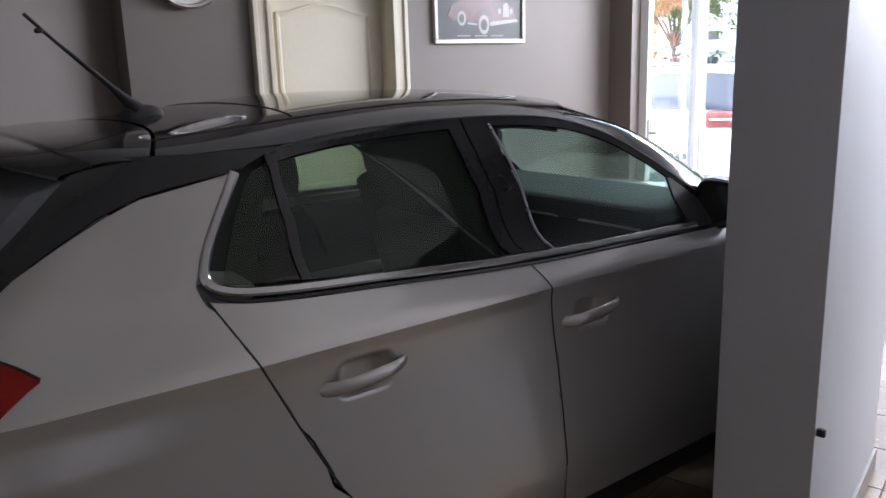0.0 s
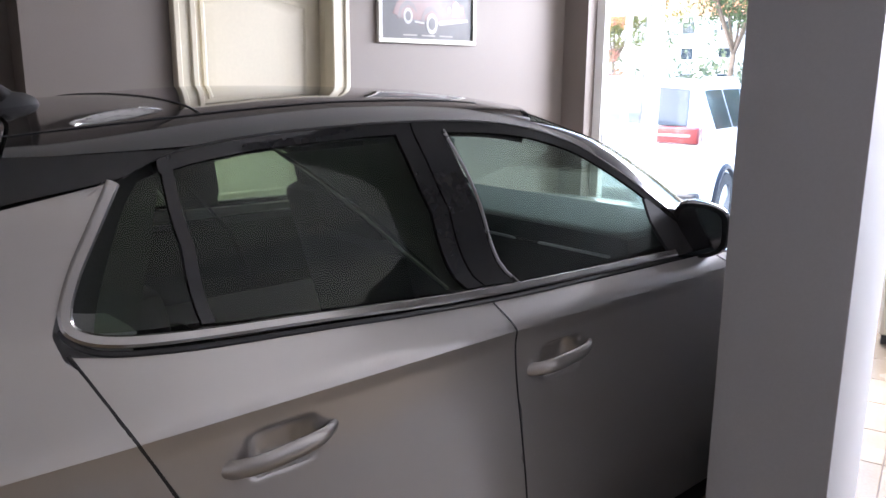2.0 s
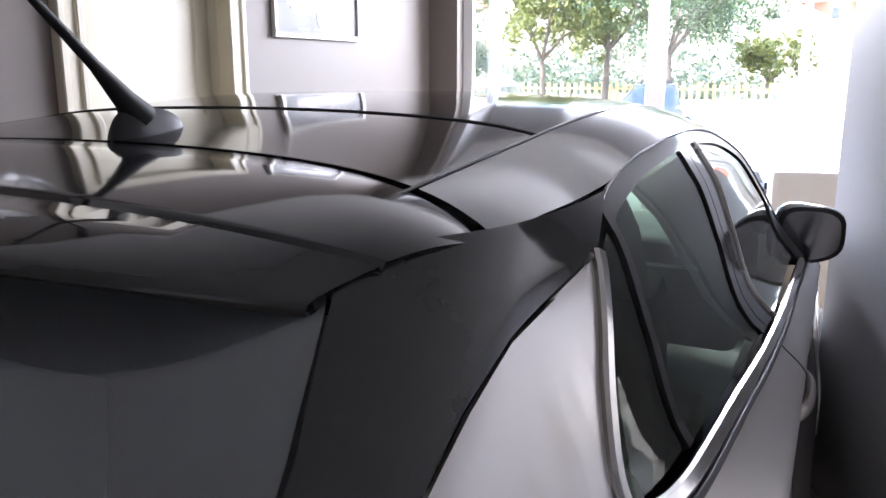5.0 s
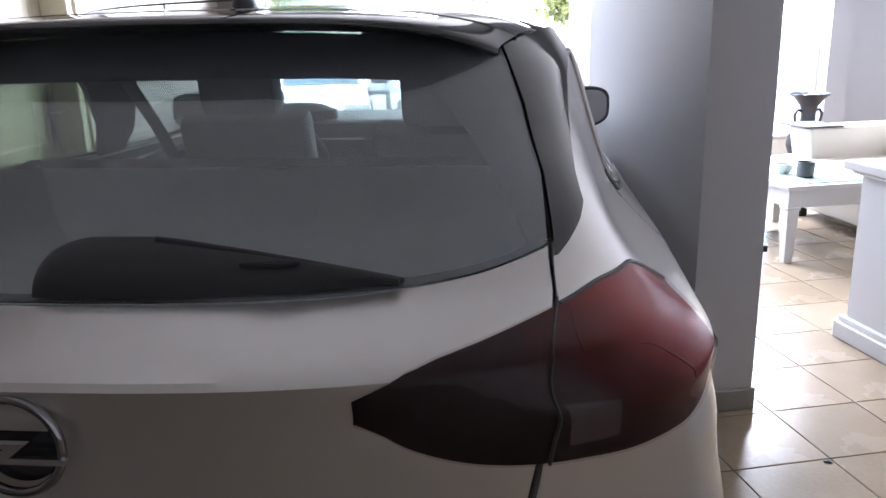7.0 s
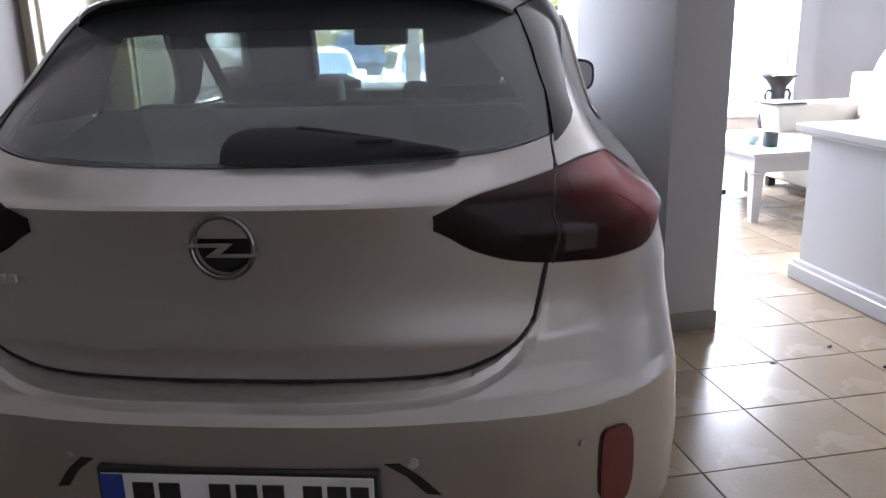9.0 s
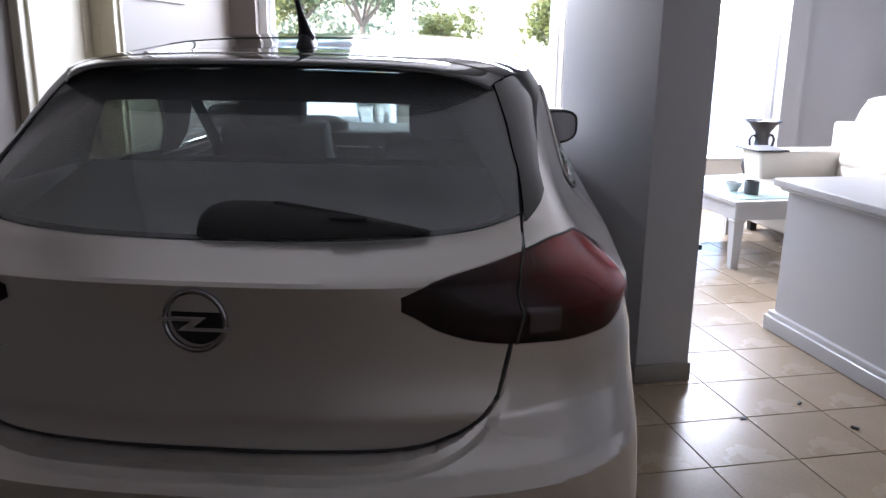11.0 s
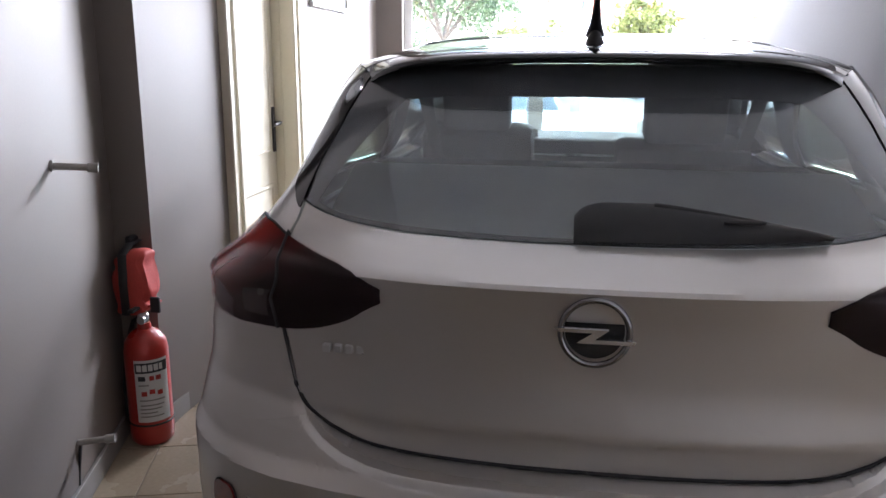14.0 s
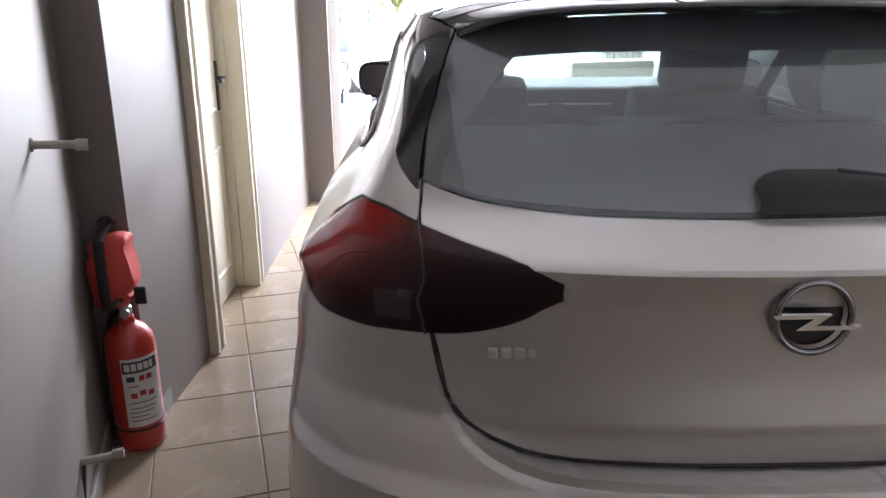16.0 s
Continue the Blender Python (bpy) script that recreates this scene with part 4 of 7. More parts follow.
# cabin
cover = np.array([[(x, y, 1.015 + 0.08 * (y - 0.24) / 0.62) for x in np.linspace(-1, 1, 9) * (0.55 + 0.08 * (y - 0.24) / 0.62)] for y in np.linspace(0.24, 0.87, 7)])
shell("load_cover", cover, 0.02, COVER, car, "grey felt load cover", centre=(0, 0.5, 0.3))
box("cabin_floor", -0.66, 0.66, 0.3, 2.9, 0.4, 0.45, INSIDE, car, "dark cabin floor")
P = skin_roof.copy()
P[..., 2] -= 0.035
P[..., 0] *= 0.96
shell("headliner", P, 0.006, FABRIC, car, "dark grey headlining", centre=(0, 1.5, 0.9))


def cushion(name, cx, cy, cz, sx, sy, sz_, tilt, mat, parent, label="", bevel=0.05):
    m = Matrix.Translation((cx, cy, cz)) @ Matrix.Rotation(radians(tilt), 4, "X")
    return box(name, -sx / 2, sx / 2, -sy / 2, sy / 2, -sz_ / 2, sz_ / 2, mat, parent, label, bevel=bevel, m=m, seg=4)


rear_bench = cushion("rear_seat", 0, 0.96, 0.82, 1.16, 0.14, 0.56, 10, FABRIC, car, "dark rear seat back")
cushion("rear_cushion", 0, 1.25, 0.6, 1.16, 0.5, 0.16, -4, FABRIC, car, "dark rear seat cushion")
for x, fy in ((-0.425, 0.40), (0.335, 0.0)):
    seat = cushion("front_seat", x, 1.70 + fy, 0.82, 0.46, 0.14, 0.58, 16, FABRIC, car, "dark front seat back", bevel=0.06)
    cushion("seat_cushion", x, 2.0 + fy, 0.58, 0.5, 0.5, 0.17, -6, FABRIC, seat)
    cushion("head_restraint", x, 1.585 + fy, 1.24, 0.275, 0.11, 0.29, 12, FABRIC, seat, bevel=0.05)
    for dx in (-0.06, 0.06):
        sweep("restraint_post", [(x + dx, 1.625 + fy, 1.10), (x + dx, 1.64 + fy, 1.18)], 0.007, SATIN, seat, seg=8)
    sx = 1 if x > 0 else -1
    sweep("seat_belt", [(sx * 0.53, 1.26, 1.35), (sx * 0.535, 1.42, 1.24), (sx * 0.53, 1.56, 1.10), (sx * 0.52, 1.68, 0.94), (sx * 0.5, 1.72, 0.8)], 0.022, TRIM, car, "grey seat belt", seg=8, flat=0.12, up=(1, 0, 0))
# dashboard, wheel and inside mirror
bm = bmesh.new()
add_box(bm, -0.64, 0.64, 2.34, 2.84, 0.72, 1.03, 0.06, seg=4)
dash = part("dashboard", bm, INSIDE, car, "dark dashboard")
box("dash_strip", -0.58, 0.58, 2.326, 2.342, 0.958, 0.966, SATIN, dash, "satin strip", bevel=0.003)
lathe("instrument_hood", [(0.0, 0.0), (0.17, 0.0), (0.16, 0.05), (0.1, 0.075), (0.0, 0.08)], INSIDE, dash, m=Matrix.Translation((-0.36, 2.46, 1.015)) @ Matrix.Diagonal((1, 0.6, 1, 1)))
ring = [(-0.36 + 0.18 * math.cos(a), 2.18 + 0.05 * math.sin(a), 0.86 + 0.175 * math.sin(a)) for a in np.linspace(0, 2 * math.pi, 33)[:-1]]
wheel_ = sweep("steering_wheel", ring, 0.016, TRIM, car, "black steering wheel", closed=True, up=(0, 1, 0))
box("wheel_hub", -0.42, -0.30, 2.17, 2.23, 0.80, 0.90, TRIM, wheel_, bevel=0.025, seg=3)
box("wheel_hub", -0.53, -0.19, 2.175, 2.19, 0.85, 0.88, TRIM, wheel_, bevel=0.007)
m = Matrix.Translation((-0.045, 2.16, 1.262)) @ Matrix.Rotation(radians(-8), 4, "X")
mirror_in = box("inside_mirror", -0.115, 0.115, -0.018, 0.018, -0.034, 0.034, TRIM, car, "black inside mirror", bevel=0.016, m=m, seg=3)
box("mirror_glass", -0.105, 0.105, -0.021, -0.0185, -0.028, 0.028, CHROME, mirror_in, bevel=0.001, m=m)
sweep("mirror_stalk", [(-0.04, 2.18, 1.275), (-0.01, 2.23, 1.40)], 0.012, TRIM, mirror_in)

# tail lamps
for side in (1, -1):
    lower = [R(0.366, 0.961), R(0.425, 0.925), R(0.50, 0.897), R(0.563, 0.886), R(0.62, 0.881), R(0.68, 0.876), R(0.74, 0.877), R(0.783, 0.897), L(0.345, 0.955), L(0.427, 0.993)]
    upper = [R(0.366, 0.986), R(0.425, 1.010), R(0.51, 1.024), R(0.588, 1.037), R(0.645, 1.047), L(0.335, 1.048), L(0.36, 1.039), L(0.385, 1.026), L(0.408, 1.011), L(0.428, 0.996)]
    mids = [tuple(0.5 * np.add(a, b)) for a, b in zip(lower, upper)]
    lampset = skin("tail_lamp", [lower, mids, upper], 101, 16, LAMPFADE, car, "tail lamp that fades from red to smoked black", thick=0.012, lift=0.0045, side=side)
    skin("red_segment", [[R(0.612, 1.000), R(0.66, 0.993), R(0.70, 0.982), R(0.736, 0.958), R(0.764, 0.926), L(0.300, 0.945)], [R(0.60, 1.032), R(0.645, 1.041), L(0.335, 1.042), L(0.35, 1.036), L(0.365, 1.029), L(0.378, 1.020)]], 60, 10, LAMPFADE, lampset, "red lamp segment", thick=0.0015, lift=0.0058, side=side)
    for a, b in ((0.588, 0.655),):
        skin("reversing_lamp", [[R(a + 0.008, 0.904), R(b, 0.902)], [R(a, 0.955), R(b - 0.002, 0.947)]], 8, 5, LAMPGREY, lampset, "pale reversing lamp behind smoked glass", thick=0.0015, lift=0.0068, side=side)
    skin("lens", [lower, mids, upper], 101, 16, LENS, lampset, "clear glossy lens", thick=0.001, lift=0.0092, side=side)
    ribbon("gate_gap", [R(0.573, 0.885), R(0.578, 0.96), R(0.585, 1.04)], 0.003, 0.0103, TRIM, lampset, n=30, side=side)
    ribbon("lamp_gap", upper[3:], 0.006, 0.0075, TRIM, lampset, n=60, side=side)

# seam round the tailgate, and grey trim beside the load space
for side in (1, -1):
    marks = [R(x, z) for x, z in ((0.5655, 0.888), (0.556, 0.83), (0.5435, 0.783), (0.525, 0.753), (0.502, 0.731), (0.47, 0.711), (0.43, 0.6945), (0.385, 0.684), (0.33, 0.678), (0.24, 0.675), (0.12, 0.6735), (0.0005, 0.6735))]
    # dark strip for the seam, wide enough to paint in its shadow
    ribbon("gate_seam", marks, 0.008, 0.003, TRIM, tailgate, n=120, side=side)
    skin("side_trim", [[L(0.20, 0.99), L(0.5, 0.99), L(0.88, 0.99)], [L(0.30, 1.10), L(0.55, 1.10), L(0.88, 1.09)], [L(0.42, 1.16), L(0.62, 1.15), L(0.84, 1.12)]], 15, 5, TRIMGREY, car, "grey load-space side trim", thick=0.004, lift=-0.03, side=side)

# dark lining of the rear pillars
for side in (1, -1):
    skin("pillar_lining", [[L(0.46, 1.12), L(0.89, 1.10)], [L(0.56, 1.2), L(0.93, 1.2)], [L(0.70, 1.3), L(0.965, 1.3)], [L(0.80, 1.345), L(0.972, 1.355)]], 9, 5, INSIDE, car, "dark rear pillar lining", thick=0.006, lift=-0.035, side=side)

# emblem: a ring with a bar across
emblem = lathe("emblem", [(0.0, 0.0), (0.049, 0.0), (0.049, 0.004), (0.0, 0.004)], BLACK, tailgate, "black disc with a chrome ring and crossbar", seg=48, m=pose(0, 0.014, 0.940, 90, 0, 0))
ring = [(0.0555 * math.cos(a), -0.002, 0.940 + 0.0555 * math.sin(a)) for a in np.linspace(0, 2 * math.pi, 49)[:-1]]
sweep("emblem_ring", ring, 0.0055, DARKREFLECT, emblem, "chrome ring, toned for a dark reflection", closed=True, up=(0, 1, 0), seg=10)
zig = [(-0.066, 0.005), (0.022, 0.005), (0.0, -0.012), (0.066, -0.012), (0.062, -0.019), (-0.030, -0.019), (-0.004, -0.001), (-0.060, -0.001)]
bm = bmesh.new()
face = bm.faces.new([bm.verts.new((x, -0.004, 0.943 + z)) for x, z in zig])
ext = bmesh.ops.extrude_face_region(bm, geom=[face])
for v in [g for g in ext["geom"] if isinstance(g, bmesh.types.BMVert)]:
    v.co.y -= 0.008
part("emblem_bar", bm, CHROME, emblem, "chrome crossbar")
# model badge as plain bars
for k in range(5):
    box("badge_bar", -0.478 + 0.021 * k, -0.463 + 0.021 * k, float(surface(*R(0.43, 0.866))[1]) - 0.006, float(surface(*R(0.43, 0.866))[1]) + 0.006, 0.858, 0.874, SATIN, tailgate, "small silver badge bar", bevel=0.002)
# number plate and holder
plate = box("number_plate", -0.265, 0.265, -0.054, -0.030, 0.408, 0.535, PLATEBLACK, rear_bumper, "white number plate in a black holder", bevel=0.004)
box("plate_face", -0.255, 0.255, -0.058, -0.0545, 0.414, 0.524, PLATEWHITE, plate, "white plate face", bevel=0.001)
box("plate_band", -0.2549, -0.212, -0.0605, -0.0582, 0.4142, 0.5238, PLATEBLUE, plate, "blue band", bevel=0.0005)
for x0, x1 in ((-0.195, -0.155), (-0.145, -0.105), (-0.05, -0.01), (0.0, 0.04), (0.05, 0.09), (0.125, 0.16), (0.17, 0.205), (0.212, 0.246)):
    box("plate_bar", x0, x1, -0.0615, -0.0583, 0.43, 0.508, PLATEBLACK, plate, "black bar", bevel=0.001)
for side in (1, -1):
    skin("plate_surround", [[R(0.272, 0.545), R(0.30, 0.545)], [R(0.31, 0.515), R(0.335, 0.513)], [R(0.345, 0.47), R(0.372, 0.465)]], 4, 4, TRIM, rear_bumper, "dark recessed edge", thick=0.004, lift=0.002, side=side)
    tall = ((0.372, 0.695, 0.725), (0.380, 0.686, 0.732), (0.41, 0.674, 0.738), (0.46, 0.671, 0.738), (0.52, 0.670, 0.734), (0.545, 0.671, 0.727), (0.558, 0.674, 0.718), (0.565, 0.681, 0.706))
    skin("reflector_recess", [[R(a - 0.004, z), R(b + 0.004, z)] for z, a, b in tall], 8, 3, TRIM, rear_bumper, "dark reflector recess", thick=0.004, lift=0.002, side=side)
    skin("reflector", [[R(a, z), R(b, z)] for z, a, b in tall], 8, 3, REFLECT, rear_bumper, "red rear reflector", thick=0.006, lift=0.006, side=side)
    for x, z in ((0.325, 0.545), (0.635, 0.548)):
        c = surface(*R(x, z))
        lathe("parking_sensor", [(0.0, 0.004), (0.009, 0.004), (0.0095, 0.0), (0.0115, 0.0015), (0.0115, -0.006)], PAINT, rear_bumper, "round parking sensor", seg=20, m=Matrix.Translation((side * c[0], c[1], c[2])) @ pose(0, 0, 0, 90, 0, side * x * 60))
# rear wiper
wiper_top = smooth_fn([(-0.04, 1.098), (-0.022, 1.113), (0.02, 1.120), (0.08, 1.120), (0.18, 1.110), (0.30, 1.092), (0.405, 1.072)])
P = np.zeros((11, 41, 3))
for i, x in enumerate(np.linspace(-0.04, 0.405, 41)):
    end = min(1.0, (x + 0.045) / 0.02, (0.412 - x) / 0.06) ** 0.5
    for j, v in enumerate(np.linspace(0, 1, 11)):
        z = 1.060 + 0.008 * (x / 0.4) ** 2 + (float(wiper_top(x)) - 1.060 - 0.008 * (x / 0.4) ** 2) * v
        P[j, i] = surface(*R(x, z)) + np.array((0, -0.72, 0.69)) * (0.004 + 0.017 * end * (1 - abs(2 * v - 1) ** 2.6))
wiper = shell("rear_wiper", P, 0.003, TRIM, tailgate, "broad black wiper arm cover lying along the glass", centre=(0.15, 0.4, 1.0))
pts = [surface(*R(x, float(wiper_top(x)) - 0.006)) + np.array((0, -0.008, 0.008)) for x in np.linspace(0.10, 0.40, 9)]
sweep("wiper_blade", pts, 0.005, TRIM, wiper, "black wiper blade", seg=8)
pts = [surface(*R(x, 1.084)) + np.array((0, -0.019, 0.018)) for x in (0.215, 0.25, 0.285)]
sweep("wiper_clip", pts, [0.003, 0.005, 0.003], TRIM, wiper, "small joint", seg=8)
# aerial: a rounded foot that runs out to a blunt nose, with the mast rising out of its back
P = np.zeros((21, 17, 3))
for j, v in enumerate(np.linspace(0, 1, 21)):
    y = 0.835 + 0.125 * v
    end = max(0.0, 1 - abs(2 * v - 1) ** 3.2) ** 0.5
    wide = (0.030 - 0.008 * v) * max(0.05, end)
    tall = (0.050 - 0.022 * v) * max(0.03, end)
    for i, u in enumerate(np.linspace(-1, 1, 17)):
        P[j, i] = (wide * u, y, float(roof_mid(y)) - 0.005 + tall * (1 - abs(u) ** 2.2))
aerial = shell("roof_aerial", P, 0.003, TRIM, car, "black roof aerial base", centre=(0, 0.9, 1.3))
sweep("aerial_mast", [(0, 0.885, 1.436), (0, 0.862, 1.462), (0, 0.82, 1.505), (0, 0.70, 1.62), (0, 0.635, 1.688)], [0.024, 0.015, 0.008, 0.0045, 0.005], TRIM, aerial, "thin black mast", seg=12)
box("mast_clip", -0.008, 0.008, 0.655, 0.675, 1.640, 1.652, TRIM, aerial, bevel=0.003)

# outside mirrors
MIRROR_Y = 2.46
for side in (1, -1):
    bm = bmesh.new()
    bmesh.ops.create_uvsphere(bm, u_segments=28, v_segments=18, radius=1)
    for v in bm.verts:
        x, y, z = v.co
        sx_ = math.copysign(abs(x) ** 0.6, x)
        sz2 = math.copysign(abs(z) ** 0.55, z)
        sy2 = math.copysign(abs(y) ** 0.85, y)
        taper = 1 - 0.32 * (sx_ + 1) / 2
        v.co = Vector((side * (0.788 + 0.094 * sx_), MIRROR_Y + 0.07 * sy2 * taper + 0.045 * (1 - (sx_ + 1) / 2), 1.058 + 0.100 * sz2 * taper + 0.010 * sx_))
    bmesh.ops.bisect_plane(bm, geom=list(bm.verts) + list(bm.edges) + list(bm.faces), plane_co=(0, MIRROR_Y - 0.007, 0), plane_no=(0, -1, 0), clear_outer=True)
    rim = [e for e in bm.edges if e.is_boundary]
    filled = bmesh.ops.edgeloop_fill(bm, edges=rim)["faces"]
    outline = [v.co.copy() for v in filled[0].verts]
    mir = part("outside_mirror", bm, BLACK, car, "gloss black outside mirror")
    sweep("mirror_foot", [(side * 0.69, 2.53, 1.02), (side * 0.73, 2.52, 1.025), (side * 0.765, 2.49, 1.045)], [0.045, 0.036, 0.03], BLACK, mir, seg=10, flat=0.7)
    mid = sum(outline, Vector()) / len(outline)
    bm = bmesh.new()
    face = bm.faces.new([bm.verts.new(mid + (v - mid) * 0.86 + Vector((0, -0.001, 0))) for v in outline])
    ext = bmesh.ops.extrude_face_region(bm, geom=[face])
    for v in [g for g in ext["geom"] if isinstance(g, bmesh.types.BMVert)]:
        v.co.y -= 0.003 + 0.10 * (v.co.x - mid.x) * side * 0.2
    # the dark flank it would mirror is put into the glass's tone
    part("mirror_glass", bm, DARKREFLECT, mir, "mirror glass, toned for a dark reflection")


# wheels
def wheel(x, y, flip):
    m = Matrix.Translation((x, y, 0.315)) @ pose(0, 0, 0, 0, 90 if flip > 0 else -90, 0)
    prof = [(0.205, -0.095), (0.24, -0.1), (0.285, -0.1), (0.308, -0.085), (0.315, -0.05), (0.315, 0.05), (0.308, 0.085), (0.285, 0.1), (0.24, 0.1), (0.205, 0.095), (0.205, -0.095)]
    hub = lathe("wheel", [(0.0, 0.02), (0.05, 0.02), (0.06, -0.06), (0.19, -0.08), (0.205, -0.09), (0.212, 0.09), (0.195, 0.095), (0.19, 0.0), (0.185, -0.07)], ALLOY, car, "wheel with thin alloy spokes", seg=48, m=m)
    lathe("tyre", prof, RUBBER, hub, "black tyre", seg=56, m=m)
    bm = bmesh.new()
    for k in range(10):
        a = 2 * math.pi * k / 10 + (0.12 if k % 2 else -0.12)
        r = Matrix.Rotation(a, 4, "Z")
        add_box(bm, 0.045, 0.2, -0.012, 0.012, 0.035, 0.065, 0.006, m=m @ r @ Matrix.Rotation(radians(-6), 4, "Y"))
    part("rim_spokes", bm, ALLOY, hub, "pale alloy spokes")
    lathe("hub_cap", [(0.0, 0.075), (0.03, 0.072), (0.034, 0.05)], SATIN, hub, seg=24, m=m)


for x, f in ((0.755, 1), (-0.755, -1)):
    wheel(x, 0.735, f)
    wheel(x, 3.27, f)

# ---------------------------------------------------------------- the showroom
# The building stands turned against the car: a runs along its front, b towards its front.
TURN = radians(15.4)
BLD = Matrix.Rotation(TURN, 4, "Z")
TOP = 3.1


def bld(a, b, z=0.0):
    return BLD @ Vector((a, b, z))


def slab(name, a0, a1, b0, b1, z0, z1, mat, parent=None, label="", bevel=0.0, turned=True, kind="", category="", seg=1):
    ob = box(name, a0, a1, b0, b1, z0, z1, mat, parent, label, bevel=bevel, m=BLD if turned else None, smooth=bevel > 0, seg=seg)
    if kind:
        tagged(ob, label, category, kind=kind)
    return ob


floor = slab("floor", -2.2, 6.4, -4.7, 5.95, -0.12, -0.005, GROUT, None, "cream tiled showroom floor with brown joints", kind="structure", category="floor")
slab("ceiling", -2.2, 6.4, -4.7, 5.95, TOP, TOP + 0.2, CEIL, None, "plain white ceiling", kind="structure", category="ceiling")
wall_west = slab("wall_west", -1.45, -1.252, -4.7, 1.78, 0, TOP, TAUPE_DIM, None, "taupe-grey painted wall with pipe stubs", kind="structure", category="wall")
slab("wall_south", -1.252, 6.2, -4.7, -4.5, 0, TOP, BOUNCE, None, "plain unseen wall, white to bounce light", kind="structure", category="wall")
slab("wall_east", 6.2, 6.4, -4.7, 5.95, 0, TOP, WALL, None, "plain grey wall", kind="structure", category="wall")
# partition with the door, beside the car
wall_a = slab("wall_partition_a", -2.1, -1.522, 1.338, 1.93, 0, TOP, TAUPE_DIM, None, "taupe-grey partition wall that carries the clock", turned=False, kind="structure", category="wall")
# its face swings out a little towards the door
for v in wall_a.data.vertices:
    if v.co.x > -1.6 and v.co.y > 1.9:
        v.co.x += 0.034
slab("wall_partition_b", -2.1, -1.46, 2.86, 4.55, 0, TOP, TAUPE_DIM, None, "taupe-grey painted wall with a framed print", turned=False, kind="structure", category="wall")
slab("wall_partition_c", -2.1, -1.46, 1.93, 2.86, 2.1, TOP, TAUPE_DIM, None, "taupe-grey wall over the door", turned=False, kind="structure", category="wall")
slab("wall_return", -2.1, -1.27, 4.55, 4.64, 0, TOP, TAUPE_DIM, None, "taupe-grey return wall at the window", turned=False, kind="structure", category="wall")
slab("closet_back", -2.1, -1.9, 1.93, 2.86, 0, 2.1, TAUPE_DIM, None, "plain wall behind the door", turned=False, kind="structure", category="wall")
slab("baseboard", -1.252, -1.240, -3.0, 1.70, 0, 0.08, SKIRT, None, "narrow grey skirting", kind="structure", category="skirting", bevel=0.002)

slab("baseboard", -1.522, -1.512, 1.345, 1.925, 0, 0.08, SKIRT, None, "narrow grey skirting under the clock wall", turned=False, kind="structure", category="skirting", bevel=0.002)

# free-standing wall pier between the car and the lounge
pier = slab("pier", 1.622, 1.868, 1.592, 2.70, 0, TOP, WALL, None, "grey painted wall pier", bevel=0.006, kind="structure", category="pillar", seg=2)
slab("pier_skirting", 1.612, 1.878, 1.582, 2.71, 0, 0.085, SKIRT, pier, "grey skirting round the pier", bevel=0.004)
slab("wall_hook", 1.869, 1.89, 1.60, 1.615, 0.59, 0.612, TRIM, pier, "small dark wall hook", bevel=0.003)

# door in the partition
door = thing("door_1", "cream panelled door, closed, in a broad moulded frame", "door", kind="structure")


def casing(y0, y1, inner):
    """One upright of the frame, with stepped mouldings."""
    bm = bmesh.new()
    add_box(bm, -1.53, -1.462, y0, y1, 0, 2.1, 0.003)
    w = y1 - y0
    add_box(bm, -1.47, -1.450, y0 + w * 0.0, y0 + w * 0.28, 0, 2.1, 0.005)
    add_box(bm, -1.47, -1.450, y1 - w * 0.28, y1, 0, 2.1, 0.005)
    return part("door_frame", bm, CREAM, door, "cream moulded door frame")


casing(1.932, 2.035, 1)
casing(2.755, 2.858, -1)
bm = bmesh.new()
add_box(bm, -1.53, -1.452, 1.932, 2.858, 2.0, 2.1, 0.005)
part("door_frame", bm, CREAM, door, "cream moulded door head")
bm = bmesh.new()
add_box(bm, -1.60, -1.53, 2.757, 2.80, 0, 2.0, 0.003)
add_box(bm, -1.60, -1.53, 1.99, 2.033, 0, 2.0, 0.003)
part("door_lining", bm, CREAM, door)
bm = bmesh.new()
add_box(bm, -1.615, -1.575, 2.035, 2.757, 0.008, 1.998, 0.002)
leaf = part("door_leaf", bm, CREAM, door, "cream door leaf")


def raised(z0, z1, arch):
    """A raised field with a moulded edge; the upper one has an arched top."""
    y0, y1 = 2.13, 2.66
    outline = [(y0, z0), (y1, z0), (y1, z1)]
    if arch:
        outline += [(y1 + (y0 - y1) * k, z1 + 0.05 * math.sin(math.pi * k) ** 2) for k in np.linspace(0.08, 0.92, 15)]
    outline.append((y0, z1))
    cy, cz = (y0 + y1) / 2, (z0 + z1) / 2
    bm = bmesh.new()
    prev = None
    for grow, x in ((0.02, -1.575), (0.018, -1.566), (0.006, -1.563), (-0.004, -1.570), (-0.04, -1.566), (-0.05, -1.566)):
        loop = []
        for y, z in outline:
            fy = 1 + grow / (0.5 * (y1 - y0))
            fz = 1 + grow / (0.5 * (z1 - z0))
            loop.append(bm.verts.new((x, cy + (y - cy) * fy, cz + (z - cz) * fz)))
        if prev:
            for i in range(len(loop)):
                j = (i + 1) % len(loop)
                bm.faces.new((prev[i], prev[j], loop[j], loop[i]))
        prev = loop
    hub_v = bm.verts.new((-1.566, cy, cz))
    for i in range(len(prev)):
        bm.faces.new((prev[i], prev[(i + 1) % len(prev)], hub_v))
    part("door_panel", bm, CREAM, leaf, "raised cream panel")


